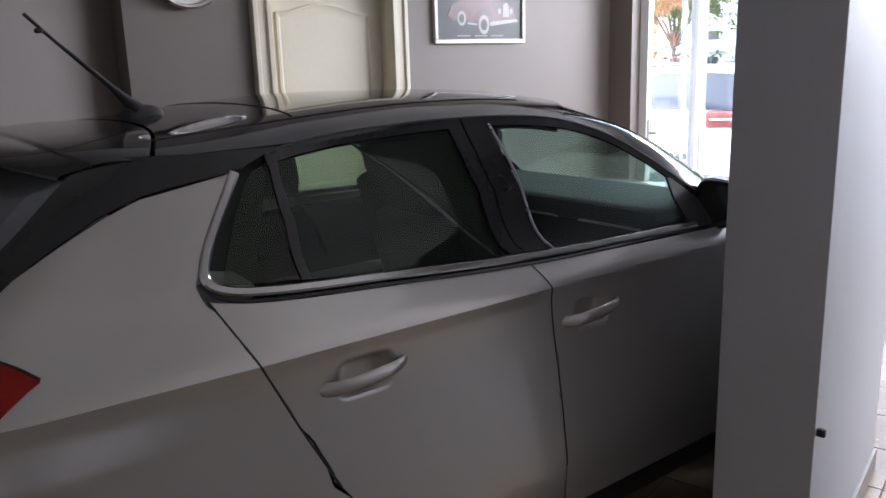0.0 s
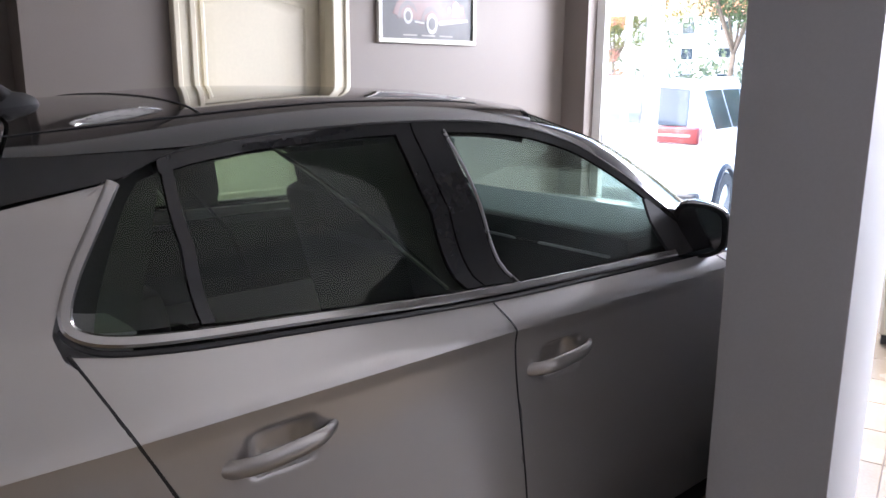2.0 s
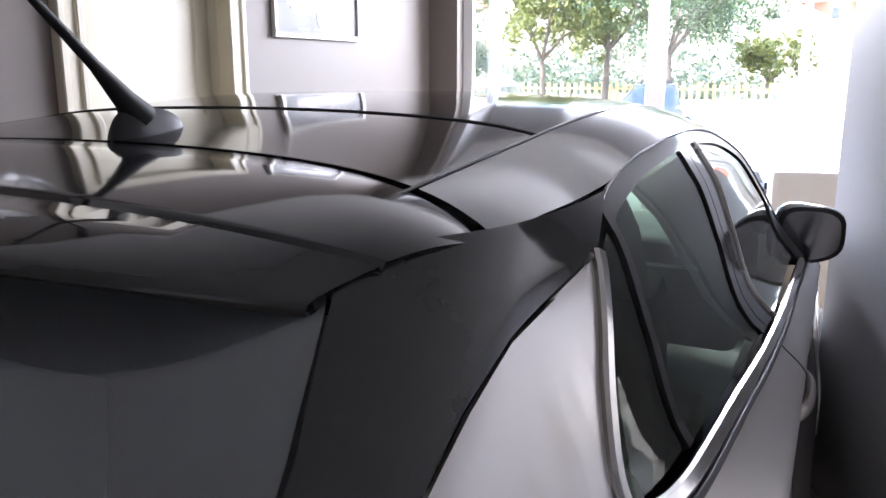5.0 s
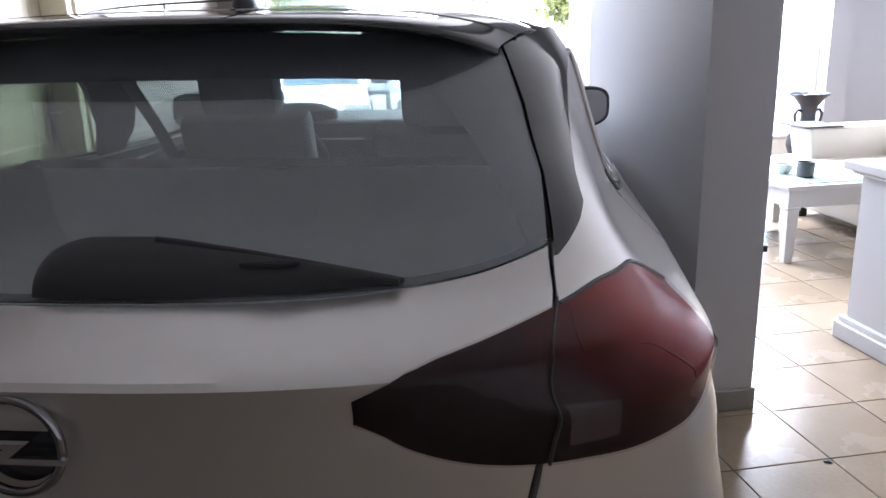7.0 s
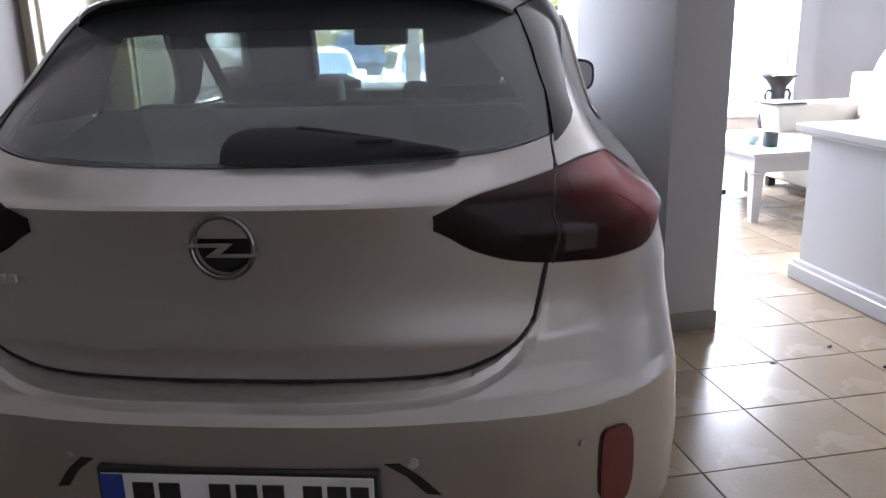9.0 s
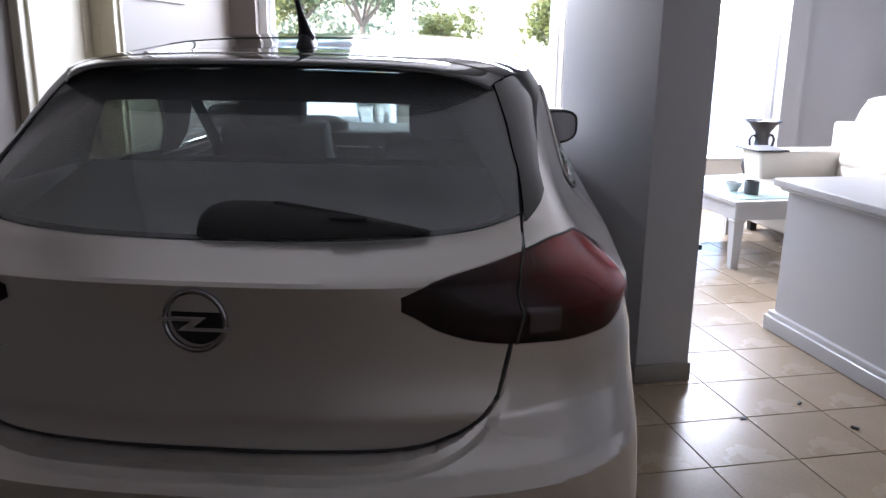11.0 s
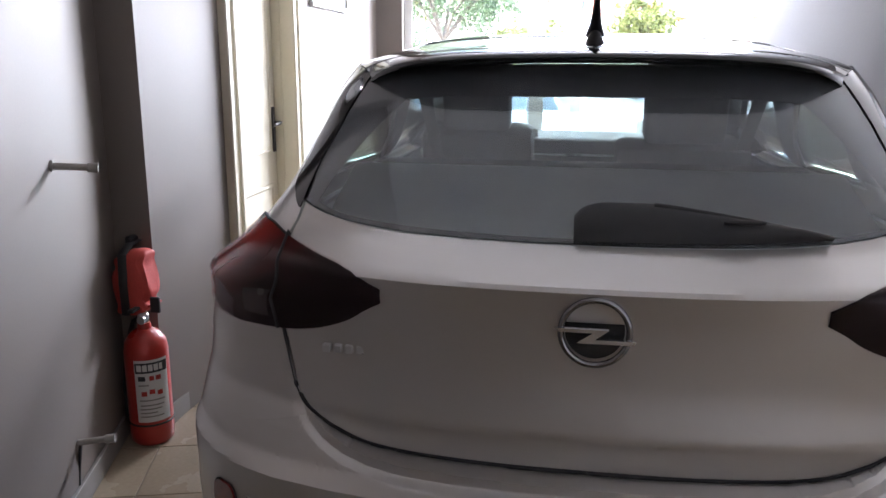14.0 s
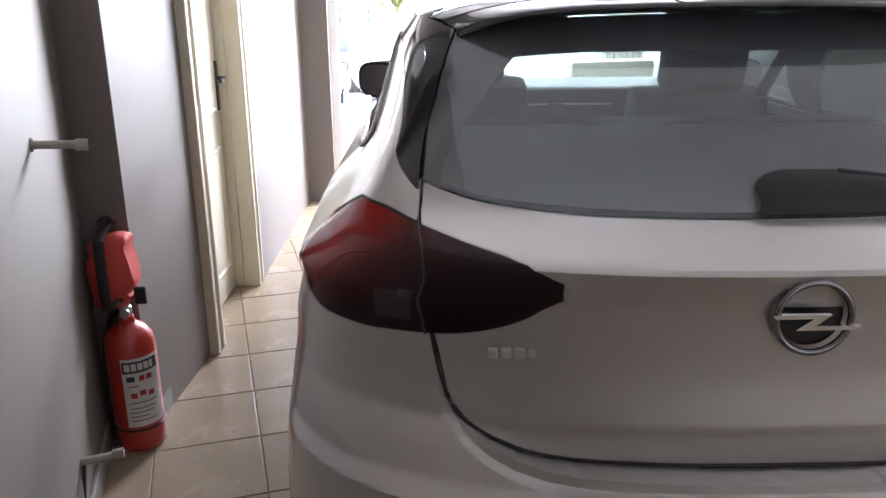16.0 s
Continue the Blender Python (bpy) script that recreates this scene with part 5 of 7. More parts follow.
raised(0.92, 1.80, True)
raised(0.16, 0.72, False)
plate_ = box("door_handle", -1.575, -1.566, 2.705, 2.738, 0.90, 1.13, BRONZE, leaf, "dark long-plate door handle", bevel=0.003)
sweep("lever", [(-1.57, 2.722, 1.05), (-1.53, 2.722, 1.05), (-1.525, 2.70, 1.05), (-1.525, 2.62, 1.045)], 0.009, BRONZE, plate_, "dark lever")

# front: posts, sill, lintel, panes
facade = thing("facade", "white-framed shop front with full-width panes over a low sill", "shop front", kind="structure")
slab("window_sill", 0.05, 4.83, 5.70, 5.90, -0.05, 0.36, WHITE, facade, "low white sill wall", bevel=0.008)
slab("sill_board", 0.05, 4.83, 5.68, 5.92, 0.362, 0.385, WHITE, facade, "white sill board", bevel=0.006)
# unseen beam, set low so that less sky light reaches the upper walls
slab("lintel", -0.05, 6.2, 5.72, 5.95, 2.38, TOP, WALL, facade, "grey beam set low, unseen, over the panes to cut sky light")
for a, w, mat_ in ((0.085, 0.06, POST), (1.215, 0.13, POST), (2.60, 0.045, PVC), (3.93, 0.06, PVC), (4.80, 0.06, PVC)):
    slab("window_post", a - w / 2, a + w / 2, 5.735, 5.84, 0.386, 2.38, mat_, facade, "painted window post", bevel=0.004)
for a0, a1 in ((0.116, 1.149), (1.281, 2.577), (3.02, 3.899), (3.961, 4.769)):
    pane = slab("window_pane", a0, a1, 5.785, 5.791, 0.386, 2.38, PANE, facade, "clear window pane")
    pane.visible_shadow = False
# broad white fluted panel beside the window
bm = bmesh.new()
add_box(bm, 2.625, 3.02, 5.76, 5.86, 0.386, 2.38, 0.003, m=BLD)
for a in (2.635, 2.70, 2.765, 2.83, 2.895, 2.96):
    add_box(bm, a, a + 0.045, 5.735, 5.765, 0.386, 2.38, 0.008, m=BLD)
part("fluted_panel", bm, PVC, facade, "white fluted panel")
slab("wall_north", 4.83, 6.2, 5.72, 5.95, 0, 2.38, WALL, None, "grey wall beside the lounge window", kind="structure", category="wall")
slab("wall_column", 4.86, 5.07, 5.60, 5.72, 0, TOP, WALL, None, "shallow grey wall column", kind="structure", category="pillar")

# glazed side door by the partition
side_door = thing("door_2", "glazed white-framed side door with a lever handle", "glass door", kind="structure")


def upright(p, q, w0, z0, z1, mat_, name, parent, lab="", t=0.03):
    """A flat bar standing between the plan points p and q."""
    p, q = Vector((*p, 0)), Vector((*q, 0))
    d = (q - p).normalized()
    n = Vector((-d.y, d.x, 0)) * t
    bm = bmesh.new()
    vs = [bm.verts.new(v + Vector((0, 0, z))) for z in (z0, z1) for v in (p - n, q - n, q + n, p + n)]
    for f in ((0, 3, 2, 1), (4, 5, 6, 7), (0, 1, 5, 4), (1, 2, 6, 5), (2, 3, 7, 6), (3, 0, 4, 7)):
        bm.faces.new([vs[i] for i in f])
    bmesh.ops.bevel(bm, geom=list(bm.edges), offset=0.003, segments=1, affect="EDGES")
    return part(name, bm, mat_, parent, lab)


d0, d1 = Vector((-1.243, 4.645)), Vector((-1.452, 5.555))
dv = (d1 - d0).normalized()
upright(d0, d0 + dv * 0.075, 0, 0.02, 2.35, PVC, "door_stile", side_door, "white stile")
upright(d1 - dv * 0.075, d1, 0, 0.02, 2.35, PVC, "door_stile", side_door, "white stile")
upright(d0 + dv * 0.076, d1 - dv * 0.076, 0, 0.02, 0.14, PVC, "bottom_rail", side_door, "white bottom rail")
upright(d0 + dv * 0.076, d1 - dv * 0.076, 0, 2.27, 2.35, PVC, "top_rail", side_door, "white top rail")
g = upright(d0 + dv * 0.077, d1 - dv * 0.077, 0, 0.142, 2.268, PANE, "glass_pane", side_door, "clear pane", t=0.004)
g.visible_shadow = False
upright(d0 - dv * 0.0, d1, 0, 2.36, TOP, WALL, "door_head", side_door, "grey panel over the door", t=0.05)
hp = d0 + dv * 0.037
nrm = Vector((dv.y, -dv.x, 0))
hp3 = Vector((hp.x, hp.y, 1.03))
lever = box("lever_plate", -0.016, 0.016, -0.004, 0.004, -0.09, 0.09, SATIN, side_door, "satin lever plate", bevel=0.003, m=Matrix.Translation(hp3 + nrm * 0.034) @ Matrix.Rotation(math.atan2(dv.y, dv.x), 4, "Z"))
sweep("lever", [hp3 + nrm * 0.035, hp3 + nrm * 0.075, hp3 + nrm * 0.08 + Vector((dv.x, dv.y, 0)) * 0.11], 0.009, SATIN, lever)

# ---------------------------------------------------------------- things on the west side
clock = lathe("wall_clock", [(0.0, 0.0), (0.185, 0.0), (0.2, 0.012), (0.2, 0.03), (0.19, 0.036), (0.178, 0.030), (0.176, 0.012), (0.0, 0.012)], CHROME, None, seg=56, m=Matrix.Translation((-1.498, 1.632, 2.016)) @ pose(0, 0, 0, 90, 0, 90))
tagged(clock, "round wall clock with a pale dial and metal rim", "clock")
lathe("dial", [(0.0, 0.014), (0.174, 0.014), (0.174, 0.012)], LABELW, clock, "pale dial", seg=48, m=Matrix.Translation((-1.498, 1.632, 2.016)) @ pose(0, 0, 0, 90, 0, 90))
for k in range(12):
    a = math.pi * 2 * k / 12
    numeral = bpy.data.curves.new("hour_numeral", "FONT")
    numeral.body, numeral.size, numeral.extrude = str(k or 12), 0.052, 0.0008
    numeral.align_x, numeral.align_y = "CENTER", "CENTER"
    holder = bpy.data.objects.new("numeral_holder", numeral)
    flat_ = bpy.data.meshes.new_from_object(holder)
    bpy.data.objects.remove(holder)
    flat_.materials.clear()
    flat_.materials.append(INK)
    flat_.transform(Matrix.Translation((-1.481, 1.632 + 0.138 * math.sin(a), 2.016 + 0.138 * math.cos(a))) @ pose(0, 0, 0, 90, 0, 90))
    ob = new("hour_numeral", flat_)
    ob.parent = clock
for wide, long_, turn_ in ((0.010, 0.085, 305), (0.007, 0.125, 50)):
    box("clock_hand", -0.0006, 0.0006, -wide / 2, wide / 2, -0.015, long_, INK, clock, "black hand", bevel=0.0, m=Matrix.Translation((-1.4795, 1.632, 2.016)) @ Matrix.Rotation(radians(-turn_), 4, "X"))

picture = thing("framed_picture", "framed grey print of an old red car on the wall", "picture")
for y0, y1, z0, z1 in ((3.03, 3.735, 1.648, 1.673), (3.03, 3.735, 2.107, 2.132), (3.03, 3.055, 1.673, 2.107), (3.71, 3.735, 1.673, 2.107)):
    box("picture_frame", -1.459, -1.436, y0, y1, z0, z1, WHITE, picture, "white wooden frame", bevel=0.003)
box("print", -1.459, -1.448, 3.055, 3.71, 1.673, 2.107, PRINT, picture, "dark grey print", bevel=0.0)


def cut_out(name, pts, mat_, x=-1.4475, lab=""):
    bm = bmesh.new()
    f = bm.faces.new([bm.verts.new((x, y, z)) for y, z in pts])
    ext_ = bmesh.ops.extrude_face_region(bm, geom=[f])
    for v in [k for k in ext_["geom"] if isinstance(k, bmesh.types.BMVert)]:
        v.co.x += 0.0008
    part(name, bm, mat_, picture, lab, smooth=False)


cut_out("printed_car", [(3.13, 1.80), (3.16, 1.86), (3.22, 1.885), (3.25, 1.955), (3.36, 1.975), (3.42, 1.965), (3.46, 1.90), (3.58, 1.885), (3.645, 1.86), (3.66, 1.80), (3.62, 1.765), (3.20, 1.775)], PRINTCAR, lab="dull red printed car body")
cut_out("printed_window", [(3.27, 1.90), (3.275, 1.945), (3.36, 1.958), (3.41, 1.95), (3.435, 1.90)], PRINT, x=-1.4465)
for cy, cz, r in ((3.235, 1.79, 0.042), (3.405, 1.755, 0.055)):
    cut_out("printed_wheel", [(cy + 0.75 * r * math.cos(a), cz + r * math.sin(a)) for a in np.linspace(0, 2 * math.pi, 25)[:-1]], PRINTPALE, x=-1.4465, lab="pale printed wheel")
    cut_out("printed_hub", [(cy + 0.45 * r * math.cos(a), cz + 0.6 * r * math.sin(a)) for a in np.linspace(0, 2 * math.pi, 21)[:-1]], PRINT, x=-1.4455)
cut_out("printed_bumper", [(3.45, 1.765), (3.47, 1.775), (3.67, 1.79), (3.68, 1.775), (3.46, 1.748)], PRINTPALE, x=-1.4465)
PRINTDARK = material("dark_red_print", (0.035, 0.009, 0.008), 0.4, vary=0.2)
for cy, cz, r in ((3.235, 1.805, 0.062), (3.405, 1.775, 0.075)):
    cut_out("printed_wing", [(cy + r * math.cos(a), cz + r * math.sin(a)) for a in np.linspace(0.1, math.pi - 0.1, 15)] + [(cy - r * 1.25, cz - 0.03), (cy - r * 0.8, cz - 0.03), (cy - 0.7 * r, cz + 0.3 * r), (cy, cz + 0.72 * r), (cy + 0.7 * r, cz + 0.3 * r)], PRINTDARK, x=-1.4470, lab="dark red printed wing")
cut_out("printed_step", [(3.28, 1.758), (3.35, 1.752), (3.35, 1.762), (3.28, 1.768)], PRINTPALE, x=-1.4465)
cut_out("printed_bonnet", [(3.47, 1.885), (3.50, 1.90), (3.56, 1.895), (3.555, 1.84), (3.49, 1.845)], PRINTDARK, x=-1.4470, lab="dark red printed bonnet")
for cy, cz in ((3.53, 1.835), (3.625, 1.835)):
    cut_out("printed_headlamp", [(cy + 0.013 * math.cos(a), cz + 0.018 * math.sin(a)) for a in np.linspace(0, 2 * math.pi, 17)[:-1]], PRINTPALE, x=-1.4460)
for k in range(3):
    cut_out("printed_bar", [(3.20 + 0.13 * k, 1.688), (3.30 + 0.13 * k, 1.688), (3.30 + 0.13 * k, 1.696), (3.20 + 0.13 * k, 1.696)], PIPE, x=-1.4470)
cut_out("printed_grille", [(3.555, 1.80), (3.56, 1.87), (3.585, 1.885), (3.605, 1.87), (3.61, 1.80)], PRINTPALE, x=-1.4465)

# pipe stubs in the wall
for (x0, y0), (x1, y1), z0, z1 in (((-1.548, 0.815), (-1.415, 0.885), 1.070, 1.058), ((-1.553, 0.79), (-1.415, 0.838), 0.208, 0.218)):
    p0, p1 = Vector((x0, y0, z0)), Vector((x1, y1, z1))
    d = (p1 - p0).normalized()
    stub = sweep("pipe_stub", [p0, p1 - d * 0.03, p1 - d * 0.028, p1], [0.0105, 0.0105, 0.0145, 0.0145], PIPE, None, seg=14)
    tagged(stub, "capped grey pipe stub sticking out of the wall", "pipe", "pipe stubs")
    sweep("flange", [p0 + d * 0.012, p0 + d * 0.03], [0.02, 0.016], PIPE, stub, "grey wall flange", seg=14)
cable = sweep("cable", [(-1.51, 0.80, 0.205), (-1.518, 0.79, 0.12), (-1.512, 0.77, 0.05), (-1.50, 0.72, 0.012), (-1.485, 0.6, 0.008), (-1.45, 0.45, 0.008), (-1.40, 0.2, 0.008)], 0.006, TRIM, None)
tagged(cable, "thin dark cable running along the skirting", "cable")

# fire extinguisher
EX, EY = -1.522, 1.222
fe = thing("fire_extinguisher", "red fire extinguisher standing on the tiles with a white label", "fire extinguisher")
T_ = Matrix.Translation((EX, EY, 0))
tank = lathe("tank", [(0.0, 0.004), (0.072, 0.0), (0.082, 0.012), (0.084, 0.05), (0.084, 0.36), (0.078, 0.40), (0.055, 0.432), (0.028, 0.447), (0.024, 0.47), (0.0, 0.472)], RED, fe, "red steel tank", seg=40, m=T_)
lathe("valve", [(0.0, 0.468), (0.021, 0.468), (0.021, 0.50), (0.016, 0.505), (0.016, 0.53), (0.0, 0.532)], SATIN, fe, "metal valve", seg=20, m=T_)
box("grip", EX - 0.012, EX + 0.012, EY - 0.09, EY + 0.03, 0.528, 0.542, TRIM, fe, "black carrying grip", bevel=0.004)
box("squeeze_lever", EX - 0.01, EX + 0.085, EY - 0.02, EY + 0.012, 0.515, 0.526, RED, fe, "red lever", bevel=0.003, m=Matrix.Translation((EX, EY, 0.52)) @ Matrix.Rotation(radians(-24), 4, "Y") @ Matrix.Translation((-EX, -EY, -0.52)))
box("lever_guard", EX + 0.045, EX + 0.085, EY - 0.025, EY - 0.012, 0.515, 0.575, TRIM, fe, "black guard", bevel=0.004)
lathe("gauge", [(0.0, 0.0), (0.016, 0.0), (0.016, 0.012), (0.0, 0.013)], SATIN, fe, seg=20, m=Matrix.Translation((EX + 0.012, EY - 0.03, 0.488)) @ pose(0, 0, 0, 90, 0, 0))
sweep("hose", [(EX - 0.01, EY + 0.02, 0.49), (EX - 0.06, EY + 0.03, 0.46), (EX - 0.09, EY + 0.01, 0.36), (EX - 0.095, EY - 0.01, 0.2), (EX - 0.09, EY - 0.02, 0.09)], 0.011, TRIM, fe, "black hose")
sweep("tank_band", [(EX + 0.085 * math.cos(a), EY + 0.085 * math.sin(a), 0.085) for a in np.linspace(0, 2 * math.pi, 33)[:-1]], 0.004, TRIM, fe, closed=True)


def wrap(name, a0, a1, z0, z1, r, mat_, lab=""):
    """A sheet wrapped round the tank between two bearings."""
    A_ = np.linspace(radians(a0), radians(a1), 20)
    P_ = np.array([[(EX + r * math.cos(a), EY + r * math.sin(a), z) for a in A_] for z in (z0, z1)])
    return shell(name, P_, 0.0012, mat_, fe, lab, centre=(EX, EY, (z0 + z1) / 2))


wrap("label_sheet", -95, -5, 0.10, 0.345, 0.0855, LABELW, "white printed label")
wrap("label_header", -93, -7, 0.295, 0.335, 0.0862, INK, "dark header band with plain pale bars")
for k, (a0, a1) in enumerate(((-88, -76), (-73, -62), (-59, -48), (-45, -34), (-31, -22))):
    wrap("label_bar", a0, a1, 0.303, 0.328, 0.0868, LABELW)
for z, a0, a1, mt in ((0.265, -86, -68, INK), (0.265, -58, -46, RED), (0.265, -42, -28, RED), (0.245, -86, -60, PIPE), (0.205, -80, -66, RED), (0.212, -60, -46, RED), (0.205, -40, -26, RED), (0.185, -86, -20, PIPE), (0.165, -84, -24, PIPE), (0.15, -86, -30, PIPE), (0.135, -86, -44, PIPE), (0.12, -86, -26, PIPE)):
    wrap("label_bar", a0, a1, z, z + (0.018 if mt in (RED, INK) else 0.005), 0.0862, mt)

fe.matrix_world = Matrix.Translation((-1.535, 1.262, 0)) @ Matrix.Diagonal((0.92, 0.92, 0.96, 1)) @ Matrix.Translation((-EX, -EY, 0))

# red pouch on the wall corner
pouch = thing("fire_blanket_pouch", "red cloth pouch with black straps hung in the wall corner", "pouch")
bm = bmesh.new()
bmesh.ops.create_uvsphere(bm, u_segments=32, v_segments=24, radius=1)
for v in bm.verts:
    x, y, z = v.co
    wrinkle = 0.006 * math.sin(9 * z + 3 * x) + 0.004 * math.sin(17 * x + 5 * z)
    v.co = Vector((-1.560 + 0.066 * math.copysign(abs(x) ** 0.6, x) + wrinkle, 1.278 + 0.058 * math.copysign(abs(y) ** 0.6, y), 0.595 + 0.120 * math.copysign(abs(z) ** 0.55, z) + 0.02 * x))
bag = part("bag", bm, REDCLOTH, pouch, "red cloth bag")
sweep("strap", [(-1.573, 1.335, 0.735), (-1.573, 1.27, 0.731), (-1.573, 1.222, 0.705), (-1.573, 1.214, 0.60), (-1.573, 1.218, 0.488)], 0.017, TRIM, pouch, "black strap", flat=0.3, up=(1, 0, 0))
box("hook", -1.60, -1.57, 1.29, 1.338, 0.72, 0.755, TRIM, pouch, "black hook", bevel=0.006)

# ---------------------------------------------------------------- the lounge


def at_bld(a, b, z=0.0, turn=0.0):
    return Matrix.Translation(bld(a, b, z)) @ Matrix.Rotation(TURN + radians(turn), 4, "Z")


# reception counter
counter = thing("reception_counter", "white panelled counter with a moulded plinth and thick top", "counter", m=at_bld(2.635, 2.13))
bm = bmesh.new()
add_box(bm, 0.0, 0.62, -2.0, 0.0, 0.0, 0.735, 0.004)
part("carcass", bm, LACQUER, counter, "white carcass")
bm = bmesh.new()
add_box(bm, -0.035, 0.64, -2.0, 0.035, 0.0, 0.075, 0.004)
add_box(bm, -0.022, 0.63, -2.0, 0.022, 0.075, 0.10, 0.008, seg=2)
part("plinth", bm, LACQUER, counter, "white moulded plinth")
bm = bmesh.new()
add_box(bm, -0.03, 0.63, -2.0, 0.03, 0.735, 0.752, 0.006)
add_box(bm, -0.055, 0.66, -2.03, 0.055, 0.752, 0.792, 0.012, seg=3)
part("worktop", bm, LACQUER, counter, "white moulded top")

# coffee table
table = thing("coffee_table", "white coffee table with turned-down apron and green glass top", "table", m=at_bld(3.0, 3.19))
bm = bmesh.new()
add_box(bm, 0.0, 0.62, 0.0, 1.05, 0.435, 0.462, 0.006, seg=2)
part("tabletop", bm, LACQUER, table, "white lacquered top frame")
box("glass_inset", 0.05, 0.57, 0.05, 1.0, 0.4625, 0.468, FROST, table, "pale green glass", bevel=0.002)
bm = bmesh.new()
for x0, x1, y0, y1 in ((0.03, 0.05, 0.05, 1.0), (0.57, 0.59, 0.05, 1.0), (0.05, 0.57, 0.03, 0.05), (0.05, 0.57, 1.0, 1.02)):
    add_box(bm, x0, x1, y0, y1, 0.33, 0.435, 0.003)
part("apron", bm, LACQUER, table, "white apron")
for x in (0.02, 0.52):
    for y in (0.02, 0.95):
        bm = bmesh.new()
        add_box(bm, x, x + 0.08, y, y + 0.08, 0.335, 0.434, 0.004)
        add_box(bm, x - 0.004, x + 0.084, y - 0.004, y + 0.084, 0.318, 0.335, 0.005)
        made = bmesh.ops.create_cube(bm, size=1)["verts"]
        for v in made:
            k = 0.036 if v.co.z > 0 else 0.024
            v.co = Vector((x + 0.04 + math.copysign(k, v.co.x), y + 0.04 + math.copysign(k, v.co.y), 0.318 if v.co.z > 0 else 0.0))
        part("leg", bm, LACQUER, table, "square tapered leg")
pot = lathe("pot", [(0.0, 0.0), (0.04, 0.0), (0.048, 0.005), (0.05, 0.085), (0.046, 0.09), (0.042, 0.085), (0.04, 0.02), (0.0, 0.018)], CLAY, None, seg=28, m=at_bld(3.25, 3.42, 0.469))
tagged(pot, "small dark pot on the glass table top", "pot")
bowl = lathe("bowl", [(0.0, 0.0), (0.03, 0.0), (0.05, 0.03), (0.058, 0.06), (0.054, 0.06), (0.045, 0.03), (0.0, 0.012)], LACQUER, None, seg=28, m=at_bld(3.2, 3.56, 0.469))
tagged(bowl, "small white bowl on the glass table top", "bowl")

# sofa
sofa = thing("sofa", "cream leather sofa with flared arms and buttoned back", "sofa", m=at_bld(3.72, 4.40))
bm = bmesh.new()
add_box(bm, 0.04, 0.95, -1.9, -0.02, 0.09, 0.30, 0.03, seg=3)
part("base", bm, LEATHER, sofa, "cream leather base")
for k in range(2):
    bm = bmesh.new()
    add_box(bm, 0.0, 0.72, -1.0 + 0.83 * k - 0.62 + 0.0, -1.0 + 0.83 * k + 0.2, 0.30, 0.44, 0.05, seg=4)
    part("seat_cushion", bm, LEATHER, sofa, "cream leather seat cushion")
for y in (-0.27, -1.9):
    bm = bmesh.new()
    made = bmesh.ops.create_cube(bm, size=1)["verts"]
    for v in made:
        up_ = v.co.z > 0
        x = (0.02 if up_ else 0.10) if v.co.x < 0 else 0.9
        w_ = 0.27 if up_ else 0.2
        v.co = Vector((x, y + 0.125 + math.copysign(w_ / 2, v.co.y), 0.655 if up_ else 0.2))
    bmesh.ops.bevel(bm, geom=list(bm.edges), offset=0.03, segments=3, profile=0.6, affect="EDGES")
    part("arm", bm, LEATHER, sofa, "flared cream arm")
for k in range(2):
    bm = bmesh.new()
    y0 = -1.62 + 0.68 * k
    bmesh.ops.create_grid(bm, x_segments=18, y_segments=18, size=0.5)
    for v in bm.verts:
        u, w_ = v.co.x * 2, v.co.y * 2
        puff = (1 - u**6) * (1 - w_**6)
        dents = sum(math.exp(-(((u - a) / 0.18) ** 2) - ((w_ - b) / 0.18) ** 2) for a in (-0.45, 0.45) for b in (-0.35, 0.35))
        hgt = 0.40 + 0.58 * (w_ + 1) / 2 - 0.05 * u * u * max(0, w_)
        v.co = Vector((0.70 + 0.20 * (w_ + 1) / 2 - 0.10 * puff + 0.05 * dents, y0 + 0.33 + 0.335 * u, hgt))
    bmesh.ops.solidify(bm, geom=list(bm.faces), thickness=-0.12)
    part("back_cushion", bm, LEATHER, sofa, "buttoned cream back cushion")
bm = bmesh.new()
add_box(bm, 0.82, 1.0, -1.9, 0.0, 0.1, 0.86, 0.05, seg=3)
part("backrest", bm, LEATHER, sofa, "cream leather back")
for x in (0.1, 0.85):
    for y in (-1.82, -0.1):
        box("foot", x, x + 0.06, y - 0.03, y + 0.03, 0, 0.1, TRIM, sofa, "short dark foot", bevel=0.006)
tray = box("tray", 3.70, 3.98, 4.10, 4.42, 0.656, 0.668, TRIM, None, "", bevel=0.004, m=BLD)
tagged(tray, "thin dark tray lying on the sofa arm", "tray")

# tall bronze vase
vase = thing("floor_vase", "tall dark bronze floor vase with a scalloped rim and two handles", "vase", m=at_bld(4.26, 4.93) @ Matrix.Diagonal((0.95, 0.95, 0.91, 1)))
lathe("vase_body", [(0.0, 0.0), (0.11, 0.0), (0.115, 0.03), (0.05, 0.12), (0.055, 0.2), (0.12, 0.34), (0.155, 0.45), (0.15, 0.53), (0.10, 0.61), (0.062, 0.66), (0.058, 0.72), (0.07, 0.79), (0.12, 0.86), (0.165, 0.895), (0.16, 0.90), (0.10, 0.86)], BRONZE, vase, "turned bronze body with a flared rim", seg=48, wave=0.05)
for sgn in (1, -1):
    sweep("vase_handle", [(sgn * 0.055, 0, 0.745), (sgn * 0.10, 0, 0.76), (sgn * 0.125, 0, 0.72), (sgn * 0.115, 0, 0.66), (sgn * 0.09, 0, 0.625)], 0.013, BRONZE, vase, "curved handle", up=(0, 1, 0))

